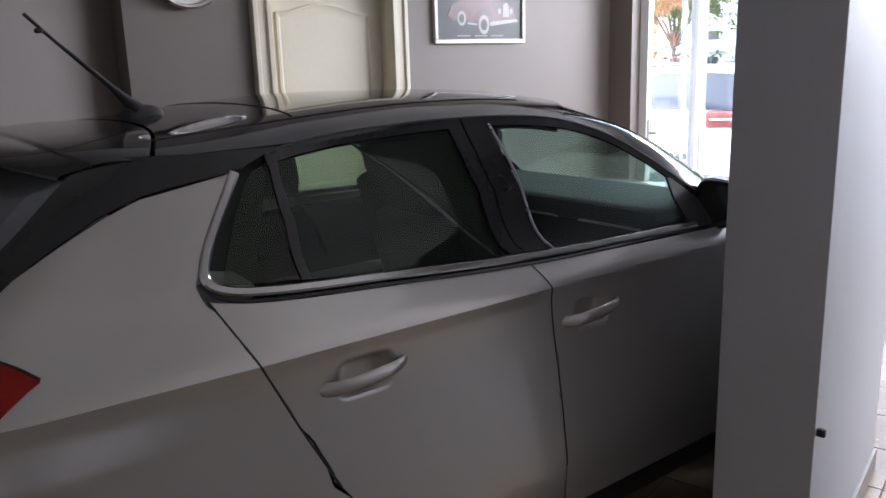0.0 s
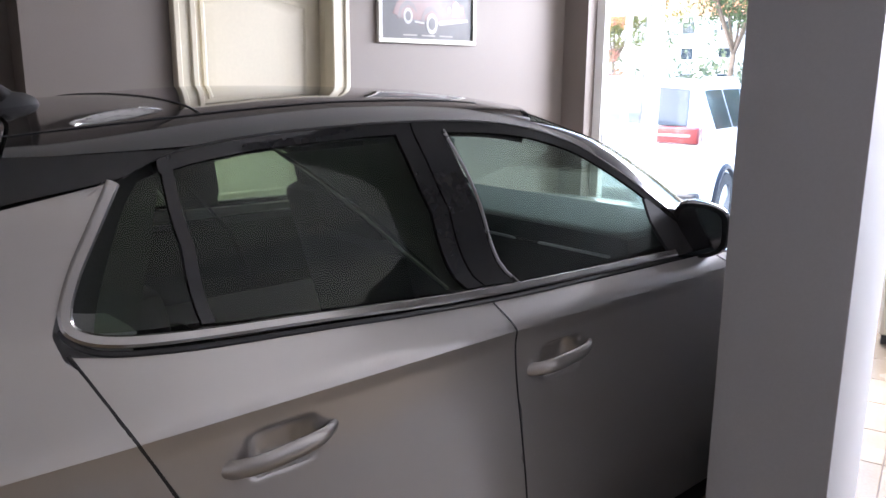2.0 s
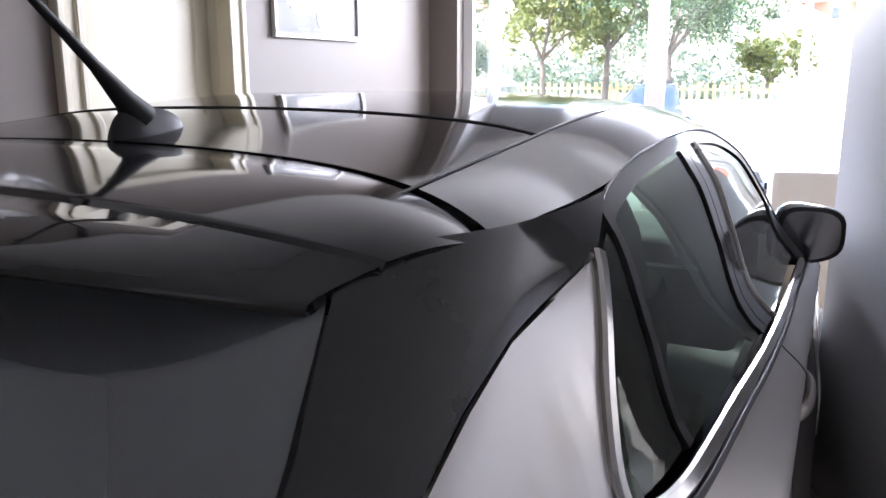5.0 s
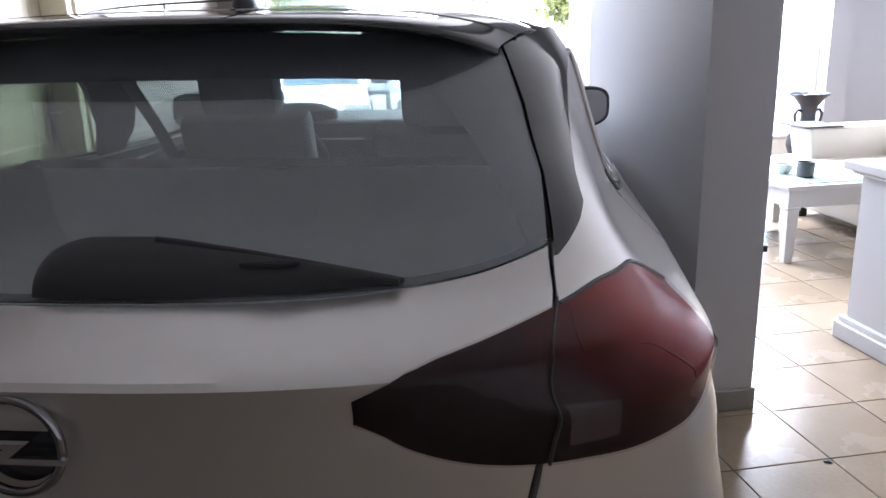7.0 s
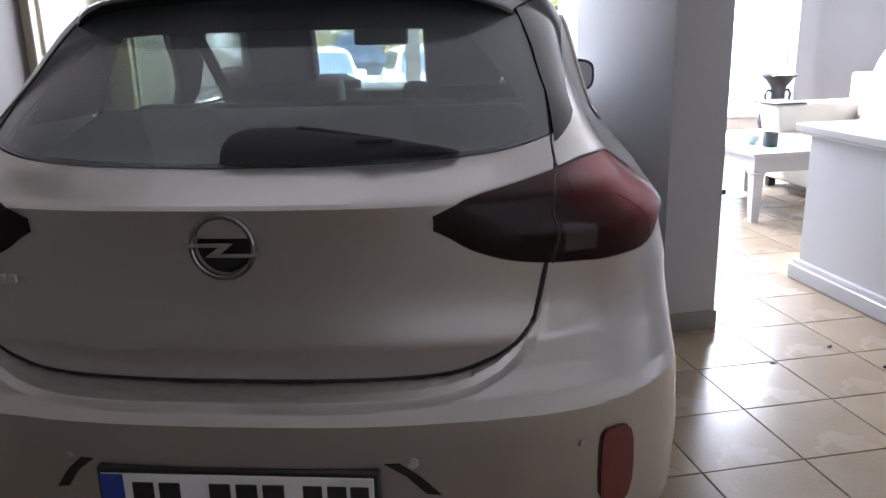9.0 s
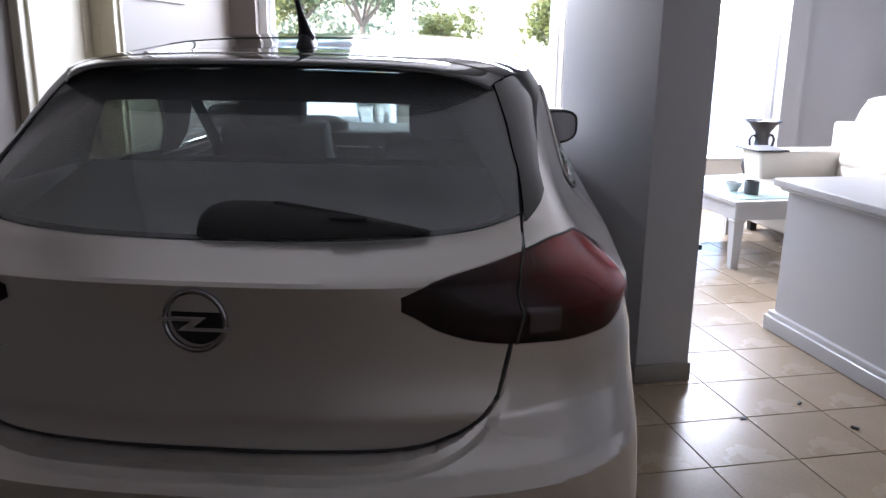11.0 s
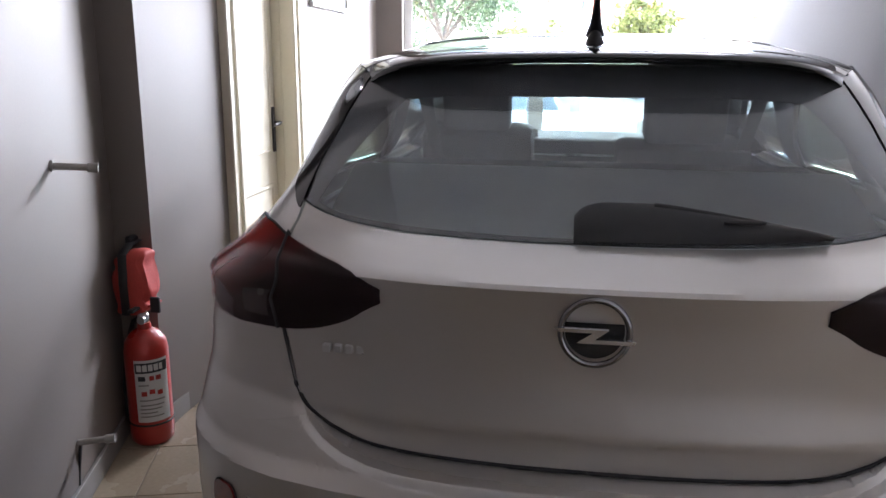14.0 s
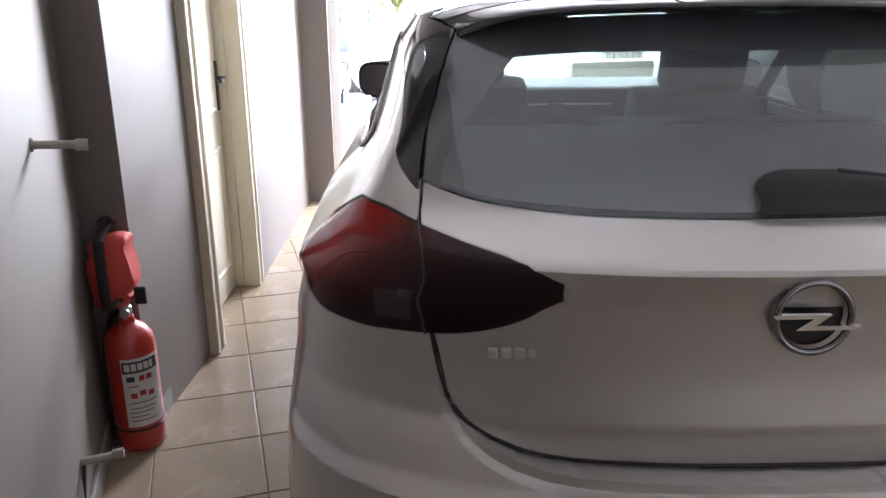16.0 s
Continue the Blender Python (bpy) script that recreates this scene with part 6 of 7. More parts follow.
# armchair by the window
chair = thing("armchair", "cream leather armchair on a dark plinth in front of the window", "armchair", m=Matrix.Translation((0.42, 5.14, 0)) @ Matrix.Rotation(TURN, 4, "Z"))
box("plinth", 0.02, 0.83, 0.02, 0.50, 0, 0.055, TRIM, chair, "dark plinth", bevel=0.004)
box("base", 0.0, 0.85, 0.0, 0.52, 0.056, 0.42, LEATHER, chair, "cream leather base", bevel=0.03, seg=3)
box("seat_cushion", 0.14, 0.71, 0.12, 0.53, 0.421, 0.52, LEATHER, chair, "cream seat cushion", bevel=0.03, seg=3)
for x in (0.0, 0.72):
    box("arm", x, x + 0.13, 0.0, 0.52, 0.421, 0.60, LEATHER, chair, "cream arm", bevel=0.03, seg=3)
box("backrest", 0.08, 0.80, -0.04, 0.12, 0.421, 0.93, LEATHER, chair, "cream leather back", bevel=0.05, seg=4)

# scraps lying on the tiles
for x, y, a in ((1.52, 1.66, 20), (1.79, 1.83, 75), (1.93, 1.62, 140)):
    bm = bmesh.new()
    add_box(bm, -0.014, 0.012, -0.006, 0.005, 0.0, 0.006, 0.002, m=Matrix.Translation((x, y, 0.0005)) @ Matrix.Rotation(radians(a), 4, "Z"))
    add_box(bm, -0.004, 0.010, -0.012, -0.003, 0.001, 0.005, 0.001, m=Matrix.Translation((x, y, 0.0005)) @ Matrix.Rotation(radians(a + 30), 4, "Z"))
    tagged(part("floor_scrap", bm, CLAY), "small dark scrap lying on the tiles", "scrap", "scraps on the floor")

# ---------------------------------------------------------------- outside
GZ = -0.25


def yard(y):
    """Height of the yard, which dips a little beyond the first parked car."""
    return GZ + float(np.interp(y, [8, 22, 30, 35], [0, -0.5, -0.5, 0]))


bm = bmesh.new()
lines = [[bm.verts.new((x, y, yard(y) - 0.003)) for x in (-1200, -300, -60, -20, 0, 20, 60, 300, 1200)] for y in (-1200, -300, -60, 0, 8, 12, 16, 20, 22, 26, 30, 32.5, 35, 60, 300, 1200)]
for p_, q_ in zip(lines[:-1], lines[1:]):
    for i in range(len(p_) - 1):
        bm.faces.new((p_[i], p_[i + 1], q_[i + 1], q_[i]))
ground = part("ground", bm, ASPHALT, None, smooth=False)
tagged(ground, "pale sunlit concrete yard that runs to the horizon", "ground", kind="structure")


def vehicle(name, label, category, m, length, width, height, paint, shape="hatch", group="", plate_end=0):
    """A parked vehicle: a lofted body with panes, lamps, bumpers, mirrors and wheels. The tail is at y = 0."""
    ob = thing(name, label, category, group, m=m)
    w = width / 2
    if shape == "suv":
        st = [(0.0, 0.55, 1.08, 0.0), (0.015, 0.5, 1.14, 0.05), (0.07, 0.42, 1.15, 0.96), (0.16, 0.38, 1.15, 1.0), (0.5, 0.36, 1.12, 1.0), (0.6, 0.36, 1.09, 0.94), (0.74, 0.38, 1.0, 0.06), (0.78, 0.4, 0.99, 0.0), (0.95, 0.45, 0.88, 0.0), (1.0, 0.5, 0.72, 0.0)]
    elif shape == "pickup":
        st = [(0.0, 0.6, 1.02, 0.0), (0.02, 0.55, 1.04, 0.0), (0.30, 0.5, 1.04, 0.0), (0.36, 0.5, 1.05, 0.06), (0.40, 0.5, 1.06, 0.95), (0.5, 0.5, 1.06, 1.0), (0.64, 0.5, 1.05, 0.95), (0.76, 0.5, 1.03, 0.05), (0.95, 0.52, 0.98, 0.0), (1.0, 0.55, 0.85, 0.0)]
    else:
        st = [(0.0, 0.5, 0.85, 0.0), (0.02, 0.42, 0.93, 0.06), (0.12, 0.35, 0.97, 0.9), (0.25, 0.3, 0.97, 1.0), (0.5, 0.28, 0.95, 1.0), (0.58, 0.28, 0.94, 0.95), (0.74, 0.3, 0.9, 0.05), (0.8, 0.32, 0.88, 0.0), (0.95, 0.38, 0.76, 0.0), (1.0, 0.45, 0.62, 0.0)]
    P_ = []
    for k, low, zb, g_ in st:
        y = k * length
        end = 1 - 0.16 * max(0, 1 - min(k, 1 - k) / 0.08) ** 2
        zr = zb + (height - zb) * g_
        wr = w * end * (0.93 - 0.18 * g_)
        ring_ = [(w * end * 0.9, low - 0.1), (w * end, low + 0.08), (w * end * 1.0, (low + zb) / 2), (w * end * 0.985, zb - 0.08), (w * end * 0.95, zb), (wr, zr - 0.05 * g_), (wr * 0.85, zr - 0.01), (0, zr + 0.015)]
        P_.append([(x, y, z) for x, z in ring_] + [(-x, y, z) for x, z in ring_[-2::-1]])
    P_ = np.array([[(0, y, z) for x, y, z in P_[0]]] + P_ + [[(0, y, z) for x, y, z in P_[-1]]])
    ends = [st[0]] + st + [st[-1]]
    t = np.linspace(0, 1, len(ends))
    tt = np.linspace(0, 1, 4 * (len(ends) - 1) + 1)
    Q = np.zeros((len(tt), P_.shape[1], 3))
    for j in range(P_.shape[1]):
        for c in range(3):
            Q[:, j, c] = np.interp(tt, t, P_[:, j, c])
    body = shell("body", Q, 0.02, paint, ob, centre=(0, length / 2, 0.7))

    def at_station(k, j, f):
        """A place on the body: station fraction k, between ring marks j and j + 1 at f."""
        out = [np.interp(k, [s[0] for s in st], P_[1:-1, j, c]) * (1 - f) + np.interp(k, [s[0] for s in st], P_[1:-1, j + 1, c]) * f for c in range(3)]
        return np.array(out)

    spans = {"suv": ((0.12, 0.27), (0.285, 0.45), (0.465, 0.62)), "pickup": ((0.41, 0.50), (0.515, 0.66)), "hatch": ((0.14, 0.27), (0.285, 0.43), (0.445, 0.62))}[shape]
    for sgn in (1, -1):
        for k0, k1 in spans:
            G = np.array([[at_station(k, 4, f) * np.array((sgn, 1, 1)) for k in np.linspace(k0, k1, 5)] for f in (0.08, 0.5, 0.9)])
            shell("side_window", G, 0.006, CARGLASS, ob, "dark side window", centre=(0, length / 2, 1.0), lift=0.008)
        box("outside_mirror", sgn * w * 0.98 - 0.1, sgn * w * 0.98 + 0.1, length * 0.67 - 0.06, length * 0.67 + 0.06, st[5][2] - 0.02, st[5][2] + 0.13, paint, ob, "outside mirror", bevel=0.03, seg=2)
    pairs = [(st[1], st[2], -1)] if shape != "pickup" else []
    front = [(st[5], st[6], 1)] if shape != "pickup" else [(st[6], st[7], 1)]
    for (a_, b_, dirn) in pairs + front:
        rows_ = []
        for f in (0.12, 0.5, 0.88):
            k = a_[0] + (b_[0] - a_[0]) * f
            e = at_station(k, 5, 0.0)
            zt = at_station(k, 6, 1.0)[2]
            rows_.append([(e[0] * 0.9 * u, e[1], zt - (zt - e[2]) * 0.5 * u * u + 0.004) for u in np.linspace(-1, 1, 9)])
        shell("windscreen" if dirn > 0 else "rear_window", np.array(rows_), 0.006, SKYGLASS if dirn > 0 else CARGLASS, ob, "dark window", centre=(0, length / 2, 0.8), lift=0.012)
    for y, z, nm, mt, lab in ((0.0, 0.80 if shape != "suv" else 1.15, "rear_lamp", CARLAMP, "red lamp"), (length, 0.66, "headlight", LAMPWHITE, "clear headlight")):
        tall_ = 0.085 if shape == "suv" and y == 0 else 0.055
        for sgn in (1, -1):
            yy = 0.05 if y == 0 else length - 0.09
            lens_ = box(nm, sgn * w * 0.66 - 0.24, sgn * w * 0.66 + 0.22, yy - 0.07, yy + 0.12, z - tall_, z + tall_, mt, ob, lab, bevel=0.045, seg=3)
            box("lamp_bar", sgn * w * 0.66 - 0.19, sgn * w * 0.66 + 0.14, yy - 0.078 if y == 0 else yy + 0.118, yy - 0.066 if y == 0 else yy + 0.126, z - 0.012, z + 0.014, LAMPWHITE, lens_, "pale light bar", bevel=0.004)
    bm = bmesh.new()
    face = bm.faces.new([bm.verts.new((x, length + 0.012, z)) for x, z in ((-0.5, 0.34), (0.5, 0.34), (0.4, 0.53), (-0.4, 0.53))])
    for v in bmesh.ops.extrude_face_region(bm, geom=[face])["geom"]:
        if isinstance(v, bmesh.types.BMVert):
            v.co.y -= 0.06
    part("grille", bm, TRIM, ob, "dark trapezoid grille", smooth=False)
    for sgn in (1, -1):
        lathe("fog_lamp", [(0.0, 0.012), (0.05, 0.010), (0.062, 0.016), (0.066, -0.03)], TRIM, ob, "round fog lamp", seg=16, m=Matrix.Translation((sgn * w * 0.74, length - 0.05, 0.40)) @ pose(0, 0, 0, -90, 0, 0))
    box("grille_bar", -0.5, 0.5, length - 0.04, length + 0.01, 0.585, 0.61, CHROME, ob, "chrome grille bar", bevel=0.006)
    box("bumper", -w * 0.93, w * 0.93, -0.05, 0.12, 0.34, 0.58, TRIM if shape != "hatch" else paint, ob, "rear bumper", bevel=0.05, seg=3)
    for y in (0.0, length):
        yy = -0.06 if y == 0 else length + 0.02
        box("number_plate", -0.25, 0.25, yy - 0.006, yy + 0.006, 0.40 if y else 0.72, 0.50 if y else 0.82, PLATEWHITE, ob, "white number plate", bevel=0.002)
        for k in range(6):
            box("plate_bar", -0.2 + 0.07 * k, -0.155 + 0.07 * k, yy - 0.009 if y == 0 else yy + 0.007, yy - 0.007 if y == 0 else yy + 0.009, 0.42 if y else 0.74, 0.48 if y else 0.8, PLATEBLACK, ob, "", bevel=0.0)
    r = 0.33 if shape == "hatch" else 0.37
    for y in (length * 0.18, length * 0.81):
        for sgn in (1, -1):
            mm = Matrix.Translation((sgn * (w - 0.10), y, r)) @ pose(0, 0, 0, 0, 90 * sgn, 0)
            hub_ = lathe("wheel", [(0.0, 0.10), (0.05, 0.10), (0.1, 0.07), (r * 0.64, 0.08), (r * 0.66, 0.12), (r * 0.68, 0.1)], ALLOY, ob, "alloy wheel", seg=24, m=mm)
            lathe("tyre", [(r * 0.64, -0.1), (r * 0.95, -0.1), (r, -0.07), (r, 0.09), (r * 0.95, 0.125), (r * 0.64, 0.125)], RUBBER, hub_, "black tyre", seg=32, m=mm)
            arch = [(sgn * (w + 0.004), y + (r + 0.05) * math.cos(a), r + (r + 0.05) * math.sin(a)) for a in np.linspace(0.05, math.pi - 0.05, 15)]
            sweep("wheel_arch", arch, 0.035, TRIM, ob, "dark wheel arch", seg=6, up=(1, 0, 0))
    if shape == "suv":
        for sgn in (1, -1):
            sweep("roof_rail", [(sgn * w * 0.68, length * 0.14, height - 0.02), (sgn * w * 0.69, length * 0.18, height + 0.025), (sgn * w * 0.69, length * 0.48, height + 0.025), (sgn * w * 0.68, length * 0.53, height - 0.02)], 0.016, SATIN, ob, "silver roof rail")
    if shape == "pickup":
        for sgn in (1, -1):
            sweep("roof_rail", [(sgn * 0.6, length * 0.42, height + 0.02), (sgn * 0.6, length * 0.45, height + 0.08), (sgn * 0.6, length * 0.6, height + 0.08), (sgn * 0.6, length * 0.63, height + 0.02)], 0.02, TRIM, ob, "roof rail")
    return ob


CARLAMP = material("dark_red_lamp", (0.16, 0.02, 0.02), 0.25, vary=0.15, coat=0.3)
# car glass made paler, with the sky's reflection in its colour
SKYGLASS = material("windscreen_sky_tone", (0.10, 0.13, 0.15), 0.03, vary=0.1)


def ground_at(x, y, turn):
    return Matrix.Translation((x, y, yard(y))) @ Matrix.Rotation(radians(turn), 4, "Z")


def polar(cx, cy, bearing, dist):
    a = radians(bearing)
    return cx + dist * math.sin(a), cy + dist * math.cos(a)


vehicle("parked_suv", "white compact sport utility car parked tail-on outside the window", "car", ground_at(-2.95, 7.3, 15), 4.3, 1.8, 1.68, CARWHITE, "suv", "cars in the yard")
vehicle("parked_car", "white hatchback with its nose towards the showroom", "car", ground_at(-4.1, 17.5, 195), 4.3, 1.8, 1.48, CARWHITE, "hatch", "cars in the yard")
vehicle("parked_car", "white hatchback seen beside another white car", "car", ground_at(-1.7, 17.8, 194), 4.2, 1.78, 1.48, CARWHITE, "hatch", "cars in the yard")
vehicle("parked_car", "white hatchback parked side-on by the fence", "car", ground_at(-6.3, 23.7, 100), 4.2, 1.75, 1.5, CARWHITE, "hatch", "cars in the yard")
vehicle("pickup_truck", "dark blue double-cab pickup truck parked side-on", "pickup truck", ground_at(-2.2, 28.4, 101), 5.3, 1.9, 1.85, CARDARK, "pickup", "cars in the yard")
vehicle("parked_car", "grey saloon parked by the side door", "car", ground_at(-6.3, 14.8, 195), 4.4, 1.8, 1.5, CARGREY, "hatch", "cars in the yard")
vehicle("parked_van", "white van parked beyond the side door", "van", ground_at(-10.5, 16.5, 160), 4.6, 1.9, 1.9, CARWHITE, "suv", "cars in the yard")


def leaves(name, place, size, gen, mat_, parent=None, label=""):
    """Many small pointed leaves, one at each place, turned at random."""
    n = len(place)
    u = gen.normal(0, 1, (n, 3))
    u /= np.linalg.norm(u, axis=1, keepdims=True)
    w_ = np.cross(u, gen.normal(0, 1, (n, 3)))
    w_ /= np.linalg.norm(w_, axis=1, keepdims=True)
    s_ = (size * gen.uniform(0.6, 1.4, n))[:, None]
    V_ = np.stack([place - u * s_, place + w_ * s_ * 0.45, place + u * s_, place - w_ * s_ * 0.45], 1).reshape(-1, 3)
    return mesh_ob(name, V_, [(i, i + 1, i + 2, i + 3) for i in range(0, 4 * n, 4)], mat_, parent, label, smooth=False)


def tree(name, label, x, y, h, crown, mat_, seed, n=1400, leaf=0.16, base=0.35, group="trees", gz=GZ):
    """A tapered trunk with forked limbs, and a ragged crown of many small leaves with gaps."""
    rnd = random.Random(seed)
    ob = thing(name, label, "tree", group, m=Matrix.Translation((x, y, gz)))
    bm = bmesh.new()

    def limb(p, q, r0, r1, seg=6):
        d = (q - p).normalized()
        s1 = d.orthogonal().normalized()
        s2 = d.cross(s1)
        rings = [[bm.verts.new(c + (s1 * math.cos(2 * math.pi * k / seg) + s2 * math.sin(2 * math.pi * k / seg)) * r) for k in range(seg)] for c, r in ((p, r0), (q, r1))]
        for k in range(seg):
            bm.faces.new((rings[0][k], rings[0][(k + 1) % seg], rings[1][(k + 1) % seg], rings[1][k]))

    r0 = h * 0.022
    fork = Vector((rnd.uniform(-0.2, 0.2), rnd.uniform(-0.2, 0.2), h * base))
    limb(Vector((0, 0, -0.05)), fork, r0, r0 * 0.7, 8)
    tips = []
    for k in range(7):
        a = 2 * math.pi * k / 7 + rnd.uniform(-0.4, 0.4)
        tip = Vector((math.cos(a) * crown * rnd.uniform(0.3, 0.75), math.sin(a) * crown * rnd.uniform(0.3, 0.75), h * rnd.uniform(base + 0.2, 0.92)))
        mid_ = fork.lerp(tip, 0.5) + Vector((0, 0, h * 0.04))
        limb(fork, mid_, r0 * 0.55, r0 * 0.35)
        limb(mid_, tip, r0 * 0.35, r0 * 0.12)
        for _ in range(3):
            t2 = tip + Vector((rnd.uniform(-1, 1), rnd.uniform(-1, 1), rnd.uniform(-0.5, 0.8))) * crown * 0.35
            limb(mid_.lerp(tip, rnd.uniform(0.2, 0.9)), t2, r0 * 0.15, r0 * 0.05, 5)
            tips.append(t2)
        tips.append(tip)
    part("trunk", bm, BARK, ob, "brown trunk and limbs")
    gen = np.random.default_rng(seed)
    n, leaf = n * 7, leaf * 0.42
    spots = np.array([tuple(p) for p in tips])
    # leaves gather in tufts round the twigs, so that the sky shows between them
    tufts = spots[gen.integers(0, len(spots), n // 26)] + gen.normal(0, 1, (n // 26, 3)) * np.array((1, 1, 0.8)) * crown * 0.2
    place = tufts[gen.integers(0, len(tufts), n)] + gen.normal(0, 1, (n, 3)) * crown * 0.045
    leaves("crown", place, leaf, gen, mat_, ob, "ragged leafy crown with gaps")
    return ob


tree("tree", "small yellow-green street tree behind the parked cars", -10.0, 31.0, 6.2, 3.0, LEAFY, 3, n=1800, leaf=0.22)
tree("tree", "broad green tree beyond the yard", -8.2, 33.5, 7.4, 3.6, LEAF, 5, n=2200, leaf=0.2)
tree("tree", "olive-like tree with open branches beyond the yard", -4.9, 30.0, 6.6, 3.1, LEAF, 8, n=1800, leaf=0.17)
tree("tree", "yellow-green tree in front of the apartment houses", 2.7, 34.0, 4.0, 1.5, LEAFY, 11, n=1600, leaf=0.2)
tree("tree", "young yellow-green tree beyond the yard", -2.1, 38.0, 3.4, 1.4, LEAFY, 13, n=900, leaf=0.18)
tree("tree", "tall leafy tree whose branch hangs into view", 3.6, 17.5, 9.5, 3.2, LEAF, 17, n=2000, leaf=0.16, base=0.5)
tree("tree", "yellow-green tree by the side street", -13.5, 19.0, 5.6, 2.4, LEAFY, 19, n=1500, leaf=0.18)
tree("tree", "dark green tree on the far side of the yard", -17.0, 35.0, 7.5, 3.6, LEAF, 23, n=2000, leaf=0.2)
tree("tree", "bushy tree on the far side of the yard", -24.0, 36.0, 6.5, 3.4, LEAFY, 29, n=1600, leaf=0.22)

# posts in the yard
for x, y, r, h in ((-2.15, 6.6, 0.05, 5.0), (0.2, 14.5, 0.06, 6.0)):
    pole = sweep("yard_post", [(x, y, GZ), (x, y, GZ + h * 0.5), (x, y, GZ + h)], [r * 1.2, r, r * 0.8], PVC, None, seg=14)
    tagged(pole, "slim white metal post standing in the yard", "post", "posts in the yard")

# wooden fence
fence = thing("wooden_fence", "yellowish wooden picket fence along the yard", "fence")
for k in range(90):
    x = -26 + 0.32 * k
    box("picket", x, x + 0.16, 36.0, 36.03, GZ, GZ + 1.25 + 0.06 * math.sin(k * 2.3), FENCE, fence, bevel=0.0, smooth=False)
for z in (0.35, 0.95):
    box("rail", -26, 2.9, 36.03, 36.07, GZ + z, GZ + z + 0.09, FENCE, fence, bevel=0.0, smooth=False)


# houses
def house(name, label, x, y, turn, w, d, h, storeys, bays, wall_mat, roof_mat, z0=GZ, flat=False, balcony=None):
    ob = thing(name, label, "house", "houses beyond the yard", m=Matrix.Translation((x, y, z0)) @ Matrix.Rotation(radians(turn), 4, "Z"))
    box("wall", -w / 2, w / 2, 0, d, -6, h, wall_mat, ob, "plastered walls", bevel=0.0, smooth=False)
    bm = bmesh.new()
    o = 0.6
    if flat:
        add_box(bm, -w / 2 - o, w / 2 + o, -o, d + o, h, h + 0.5)
    else:
        vs = [bm.verts.new(v) for v in ((-w / 2 - o, -o, h), (w / 2 + o, -o, h), (w / 2 + o, d + o, h), (-w / 2 - o, d + o, h), (-w / 2 + d * 0.3, d / 2, h + d * 0.22), (w / 2 - d * 0.3, d / 2, h + d * 0.22))]
        for f in ((0, 1, 5, 4), (1, 2, 5), (2, 3, 4, 5), (3, 0, 4), (3, 2, 1, 0)):
            bm.faces.new([vs[i] for i in f])
    part("roof", bm, roof_mat, ob, "tiled roof", smooth=False)
    sh = h / storeys
    for s in range(storeys):
        for k in range(bays):
            cx = -w / 2 + w * (k + 0.5) / bays
            z = s * sh + sh * 0.32
            ww = min(1.0, w / bays * 0.42)
            win = box("window", cx - ww / 2, cx + ww / 2, -0.05, 0.02, z, z + sh * 0.45, CARGLASS, ob, "dark window", bevel=0.0, smooth=False)
            box("window_frame", cx - ww / 2 - 0.08, cx + ww / 2 + 0.08, -0.03, 0.03, z - 0.1, z, PVC, win, bevel=0.0, smooth=False)
            if balcony and k % 2 == balcony[0] % 2 and s > 0:
                bl = box("balcony", cx - w / bays * 0.48, cx + w / bays * 0.48, -1.1, 0, s * sh - 0.05, s * sh + 0.95, balcony[1], ob, "projecting balcony", bevel=0.0, smooth=False)
    return ob


house("apartment_house", "salmon and white apartment house with balconies", 1.5, 128, 4, 21, 12, 17.5, 5, 7, SALMON, ROOFTILE, z0=-3.0, balcony=(1, PLASTER))
house("apartment_house", "salmon apartment house with balconies and a tiled roof", 22, 122, -6, 14, 12, 10.5, 3, 4, SALMON, ROOFTILE, z0=-3.0, balcony=(0, PLASTER))
house("apartment_house", "grey and white apartment house with an orange roof", -38, 66, 28, 16, 12, 9.0, 4, 5, PLASTER, ROOFTILE, z0=-2.5, balcony=(1, CARGREY))
for k, (b, d_, w_, h_, st_, by) in enumerate(((-31, 150, 14, 12, 4, 4), (-27, 165, 12, 9, 3, 4), (-22, 140, 13, 8, 3, 4), (-17, 150, 12, 7, 2, 4), (-13, 120, 14, 7, 2, 4), (-10.5, 150, 12, 9, 3, 3), (-36, 190, 12, 30, 10, 4), (-38.5, 200, 12, 34, 11, 4), (-6, 170, 14, 9, 3, 4))):
    x, y = polar(1.5, 0.4, b, d_)
    house("hill_house", "pale house with an orange roof on the hillside", x, y, -b, w_, 10, h_, st_, by, PLASTER, ROOFTILE if k % 3 else PLASTER, z0=2 + (d_ - 110) * 0.22, flat=k in (6, 7))

# hillside
bm = bmesh.new()
nb, nr = 80, 24
grid_ = []
for j in range(nr):
    row = []
    for i in range(nb):
        b = radians(-80 + 86 * i / (nb - 1))
        r = 75 + 260 * (j / (nr - 1)) ** 1.2
        z = -3 + 75 * (j / (nr - 1)) ** 0.9 * (0.35 + 0.65 * math.sin(max(0, min(1, (6 - math.degrees(b)) / 40)) * math.pi / 2))
        z += 5 * noise.noise(Vector((r * 0.02, b * 6, 0.0))) * (j / nr) + 1.5 * noise.noise(Vector((r * 0.09, b * 25, 3.0)))
        row.append(bm.verts.new((1.5 + r * math.sin(b), 0.4 + r * math.cos(b), z)))
    grid_.append(row)
for j in range(nr - 1):
    for i in range(nb - 1):
        bm.faces.new((grid_[j][i], grid_[j][i + 1], grid_[j + 1][i + 1], grid_[j + 1][i]))
hill = part("hillside", bm, HILL, None)
tagged(hill, "scrubby hillside with bare rock behind the houses", "hill", kind="structure")

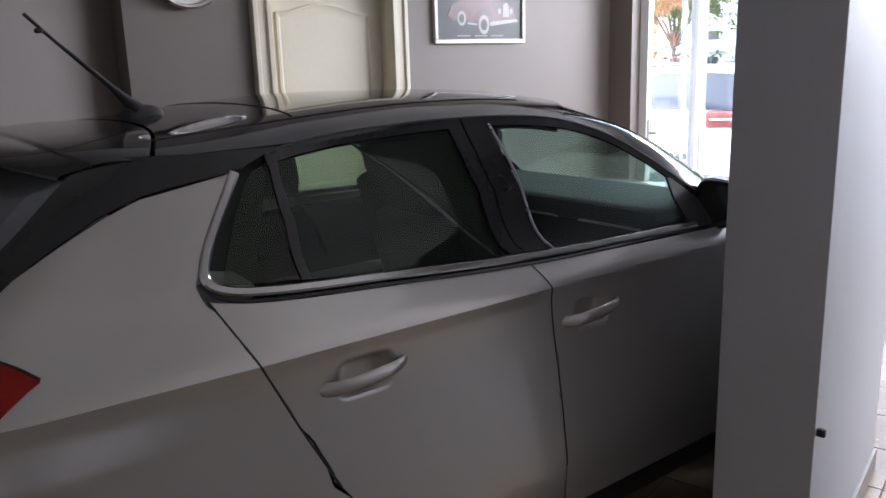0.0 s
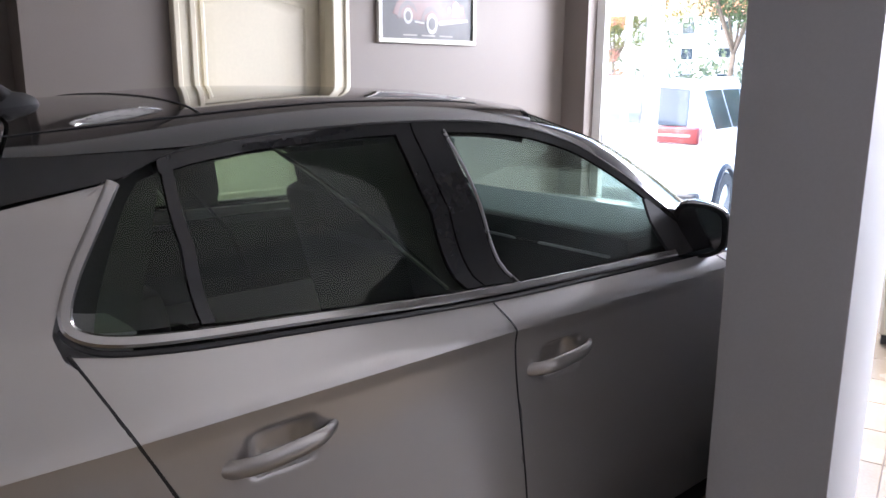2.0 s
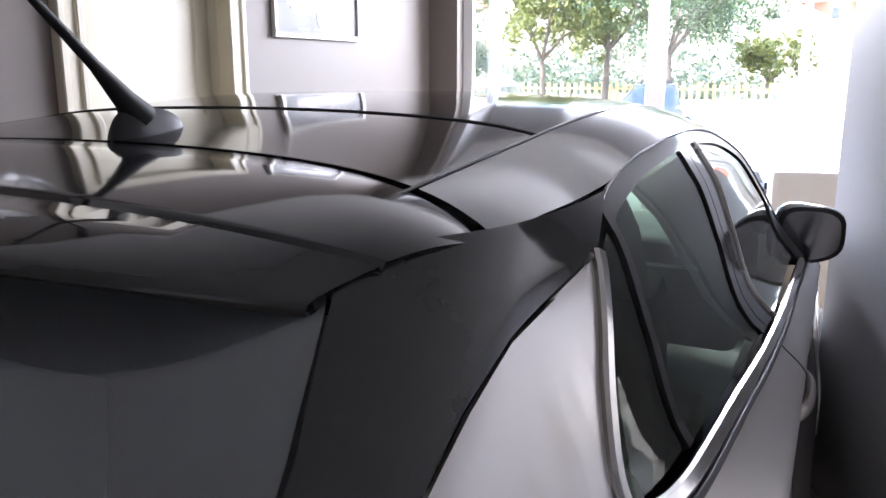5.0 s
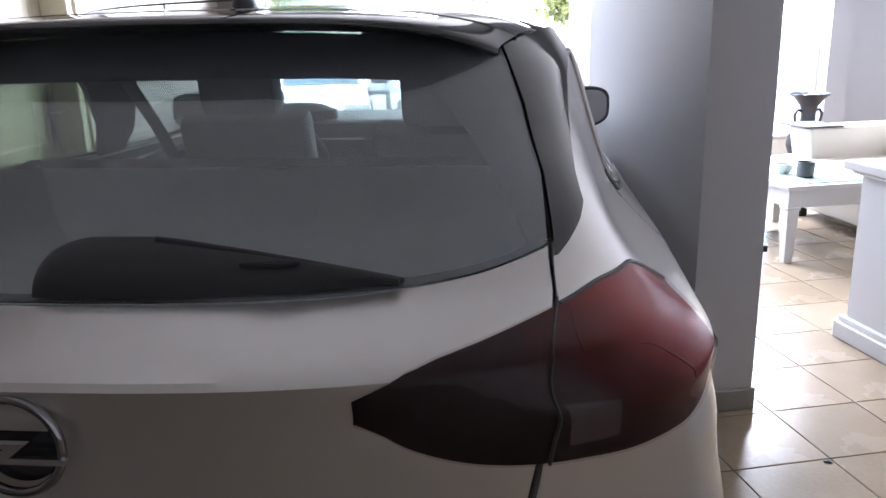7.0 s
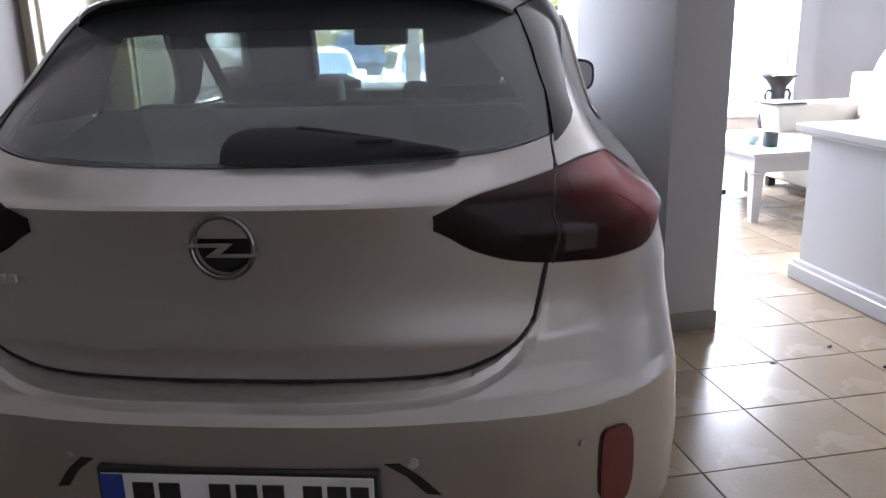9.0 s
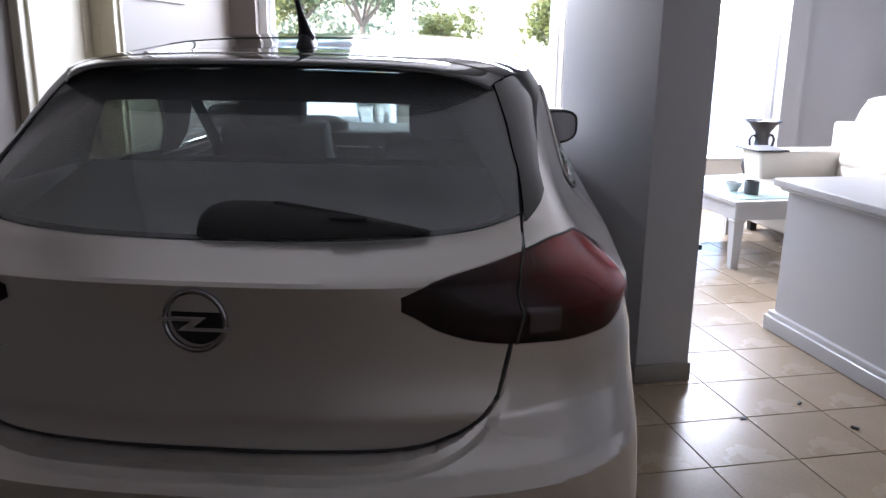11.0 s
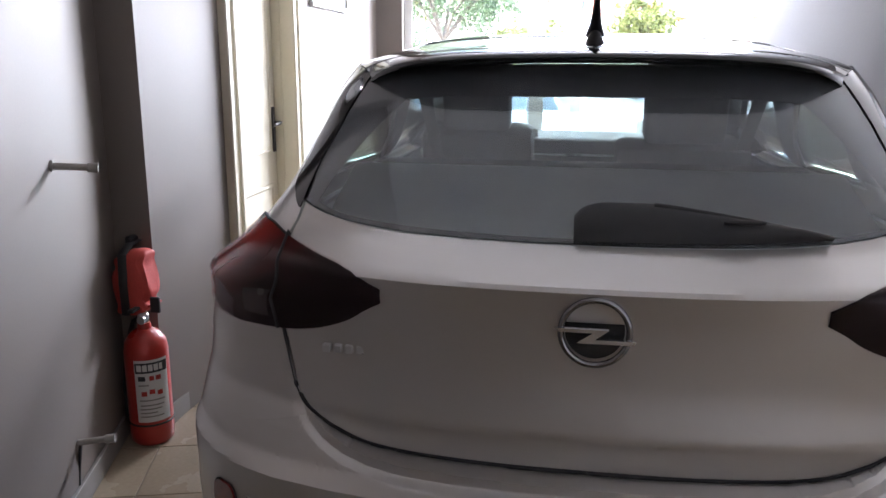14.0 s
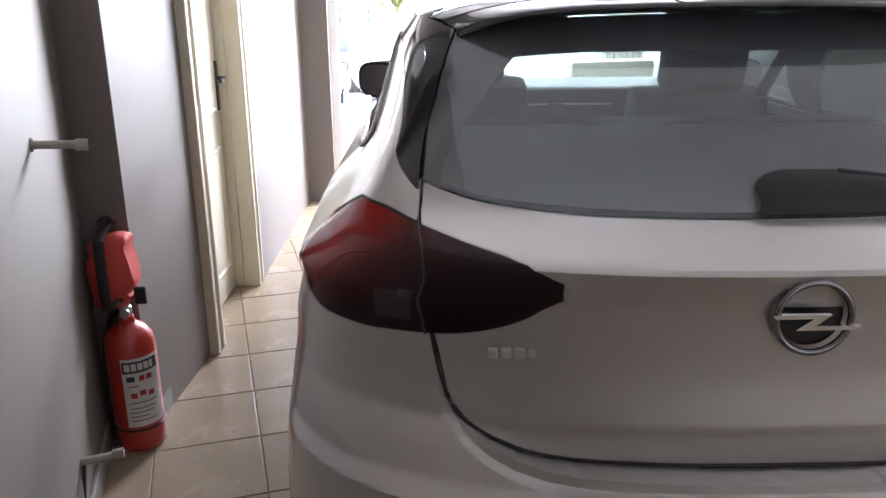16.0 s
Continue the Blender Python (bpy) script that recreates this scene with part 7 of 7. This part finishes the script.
# far woods: many clumps of leaves
gen = np.random.default_rng(77)
place = []
for _ in range(260):
    b, d_ = gen.uniform(-62, -5), gen.uniform(52, 170)
    x, y = polar(1.5, 0.4, b, d_)
    s0 = gen.uniform(1.6, 3.6)
    k = gen.normal(0, 1, (260, 3)) * np.array((0.45, 0.45, 0.42)) * s0
    place.append(k + np.array((x, y, -2 + max(0, d_ - 75) * 0.24 + s0 * 0.7)))
woods = leaves("far_woods", np.concatenate(place), 0.27, gen, SCRUB)
tagged(woods, "mixed green trees scattered over the hillside", "woods", kind="stuff")

# ---------------------------------------------------------------- floor tiles
PITCH, TA = 0.337, radians(15.5)
U, V = Vector((-math.sin(TA), math.cos(TA), 0)) * PITCH, Vector((math.cos(TA), math.sin(TA), 0)) * PITCH
half_, bev = PITCH / 2 - 0.0024, 0.0016


def tile_shape():
    h0, h1 = half_, half_ - bev
    vs = [(sx * h0, sy * h0, -0.005) for sx, sy in ((-1, -1), (1, -1), (1, 1), (-1, 1))] + [(sx * h0, sy * h0, -0.0007) for sx, sy in ((-1, -1), (1, -1), (1, 1), (-1, 1))] + [(sx * h1, sy * h1, 0.0) for sx, sy in ((-1, -1), (1, -1), (1, 1), (-1, 1))]
    fs = [(8, 9, 10, 11)] + [(a, (a + 1) % 4, 4 + (a + 1) % 4, 4 + a) for a in range(4)] + [(4 + a, 4 + (a + 1) % 4, 8 + (a + 1) % 4, 8 + a) for a in range(4)]
    return vs, fs


tv, tf = tile_shape()
tile_mesh = bpy.data.meshes.new("tile")
tile_mesh.from_pydata(tv, [], tf)
tile_mesh.materials.append(TILE)
rest_v, rest_f = [], []
turn_t = Matrix.Rotation(TA, 4, "Z")
rnd = random.Random(5)
for i in range(-22, 32):
    for j in range(-18, 24):
        c = U * (i + 0.5 - 0.409) + V * (j + 0.5 - 0.273)
        q = BLD.inverted() @ c
        if not (-2.0 < q.x < 6.1 and -4.4 < q.y < 5.66):
            continue
        if q.x < -1.40 and q.y < 1.7 or c.x < -1.75:
            continue
        tilt = Matrix.Rotation(rnd.gauss(0, 0.0010), 4, "X") @ Matrix.Rotation(rnd.gauss(0, 0.0010), 4, "Y")
        m = Matrix.Translation(c) @ turn_t @ tilt
        near = (0.85 < c.x < 2.9 and 0.0 < c.y < 4.6) or (-1.75 < c.x < -0.75 and 0.2 < c.y < 4.6)
        if near:
            ob = new("tile", tile_mesh)
            ob.parent = floor
            ob.matrix_world = m
        else:
            k = len(rest_v)
            rest_v += [m @ Vector(v) for v in tv]
            rest_f += [tuple(k + a for a in f) for f in tf]
rest = mesh_ob("tile_field", rest_v, rest_f, TILE, floor, "further cream tiles", smooth=False)
rest["kind"] = "stuff"
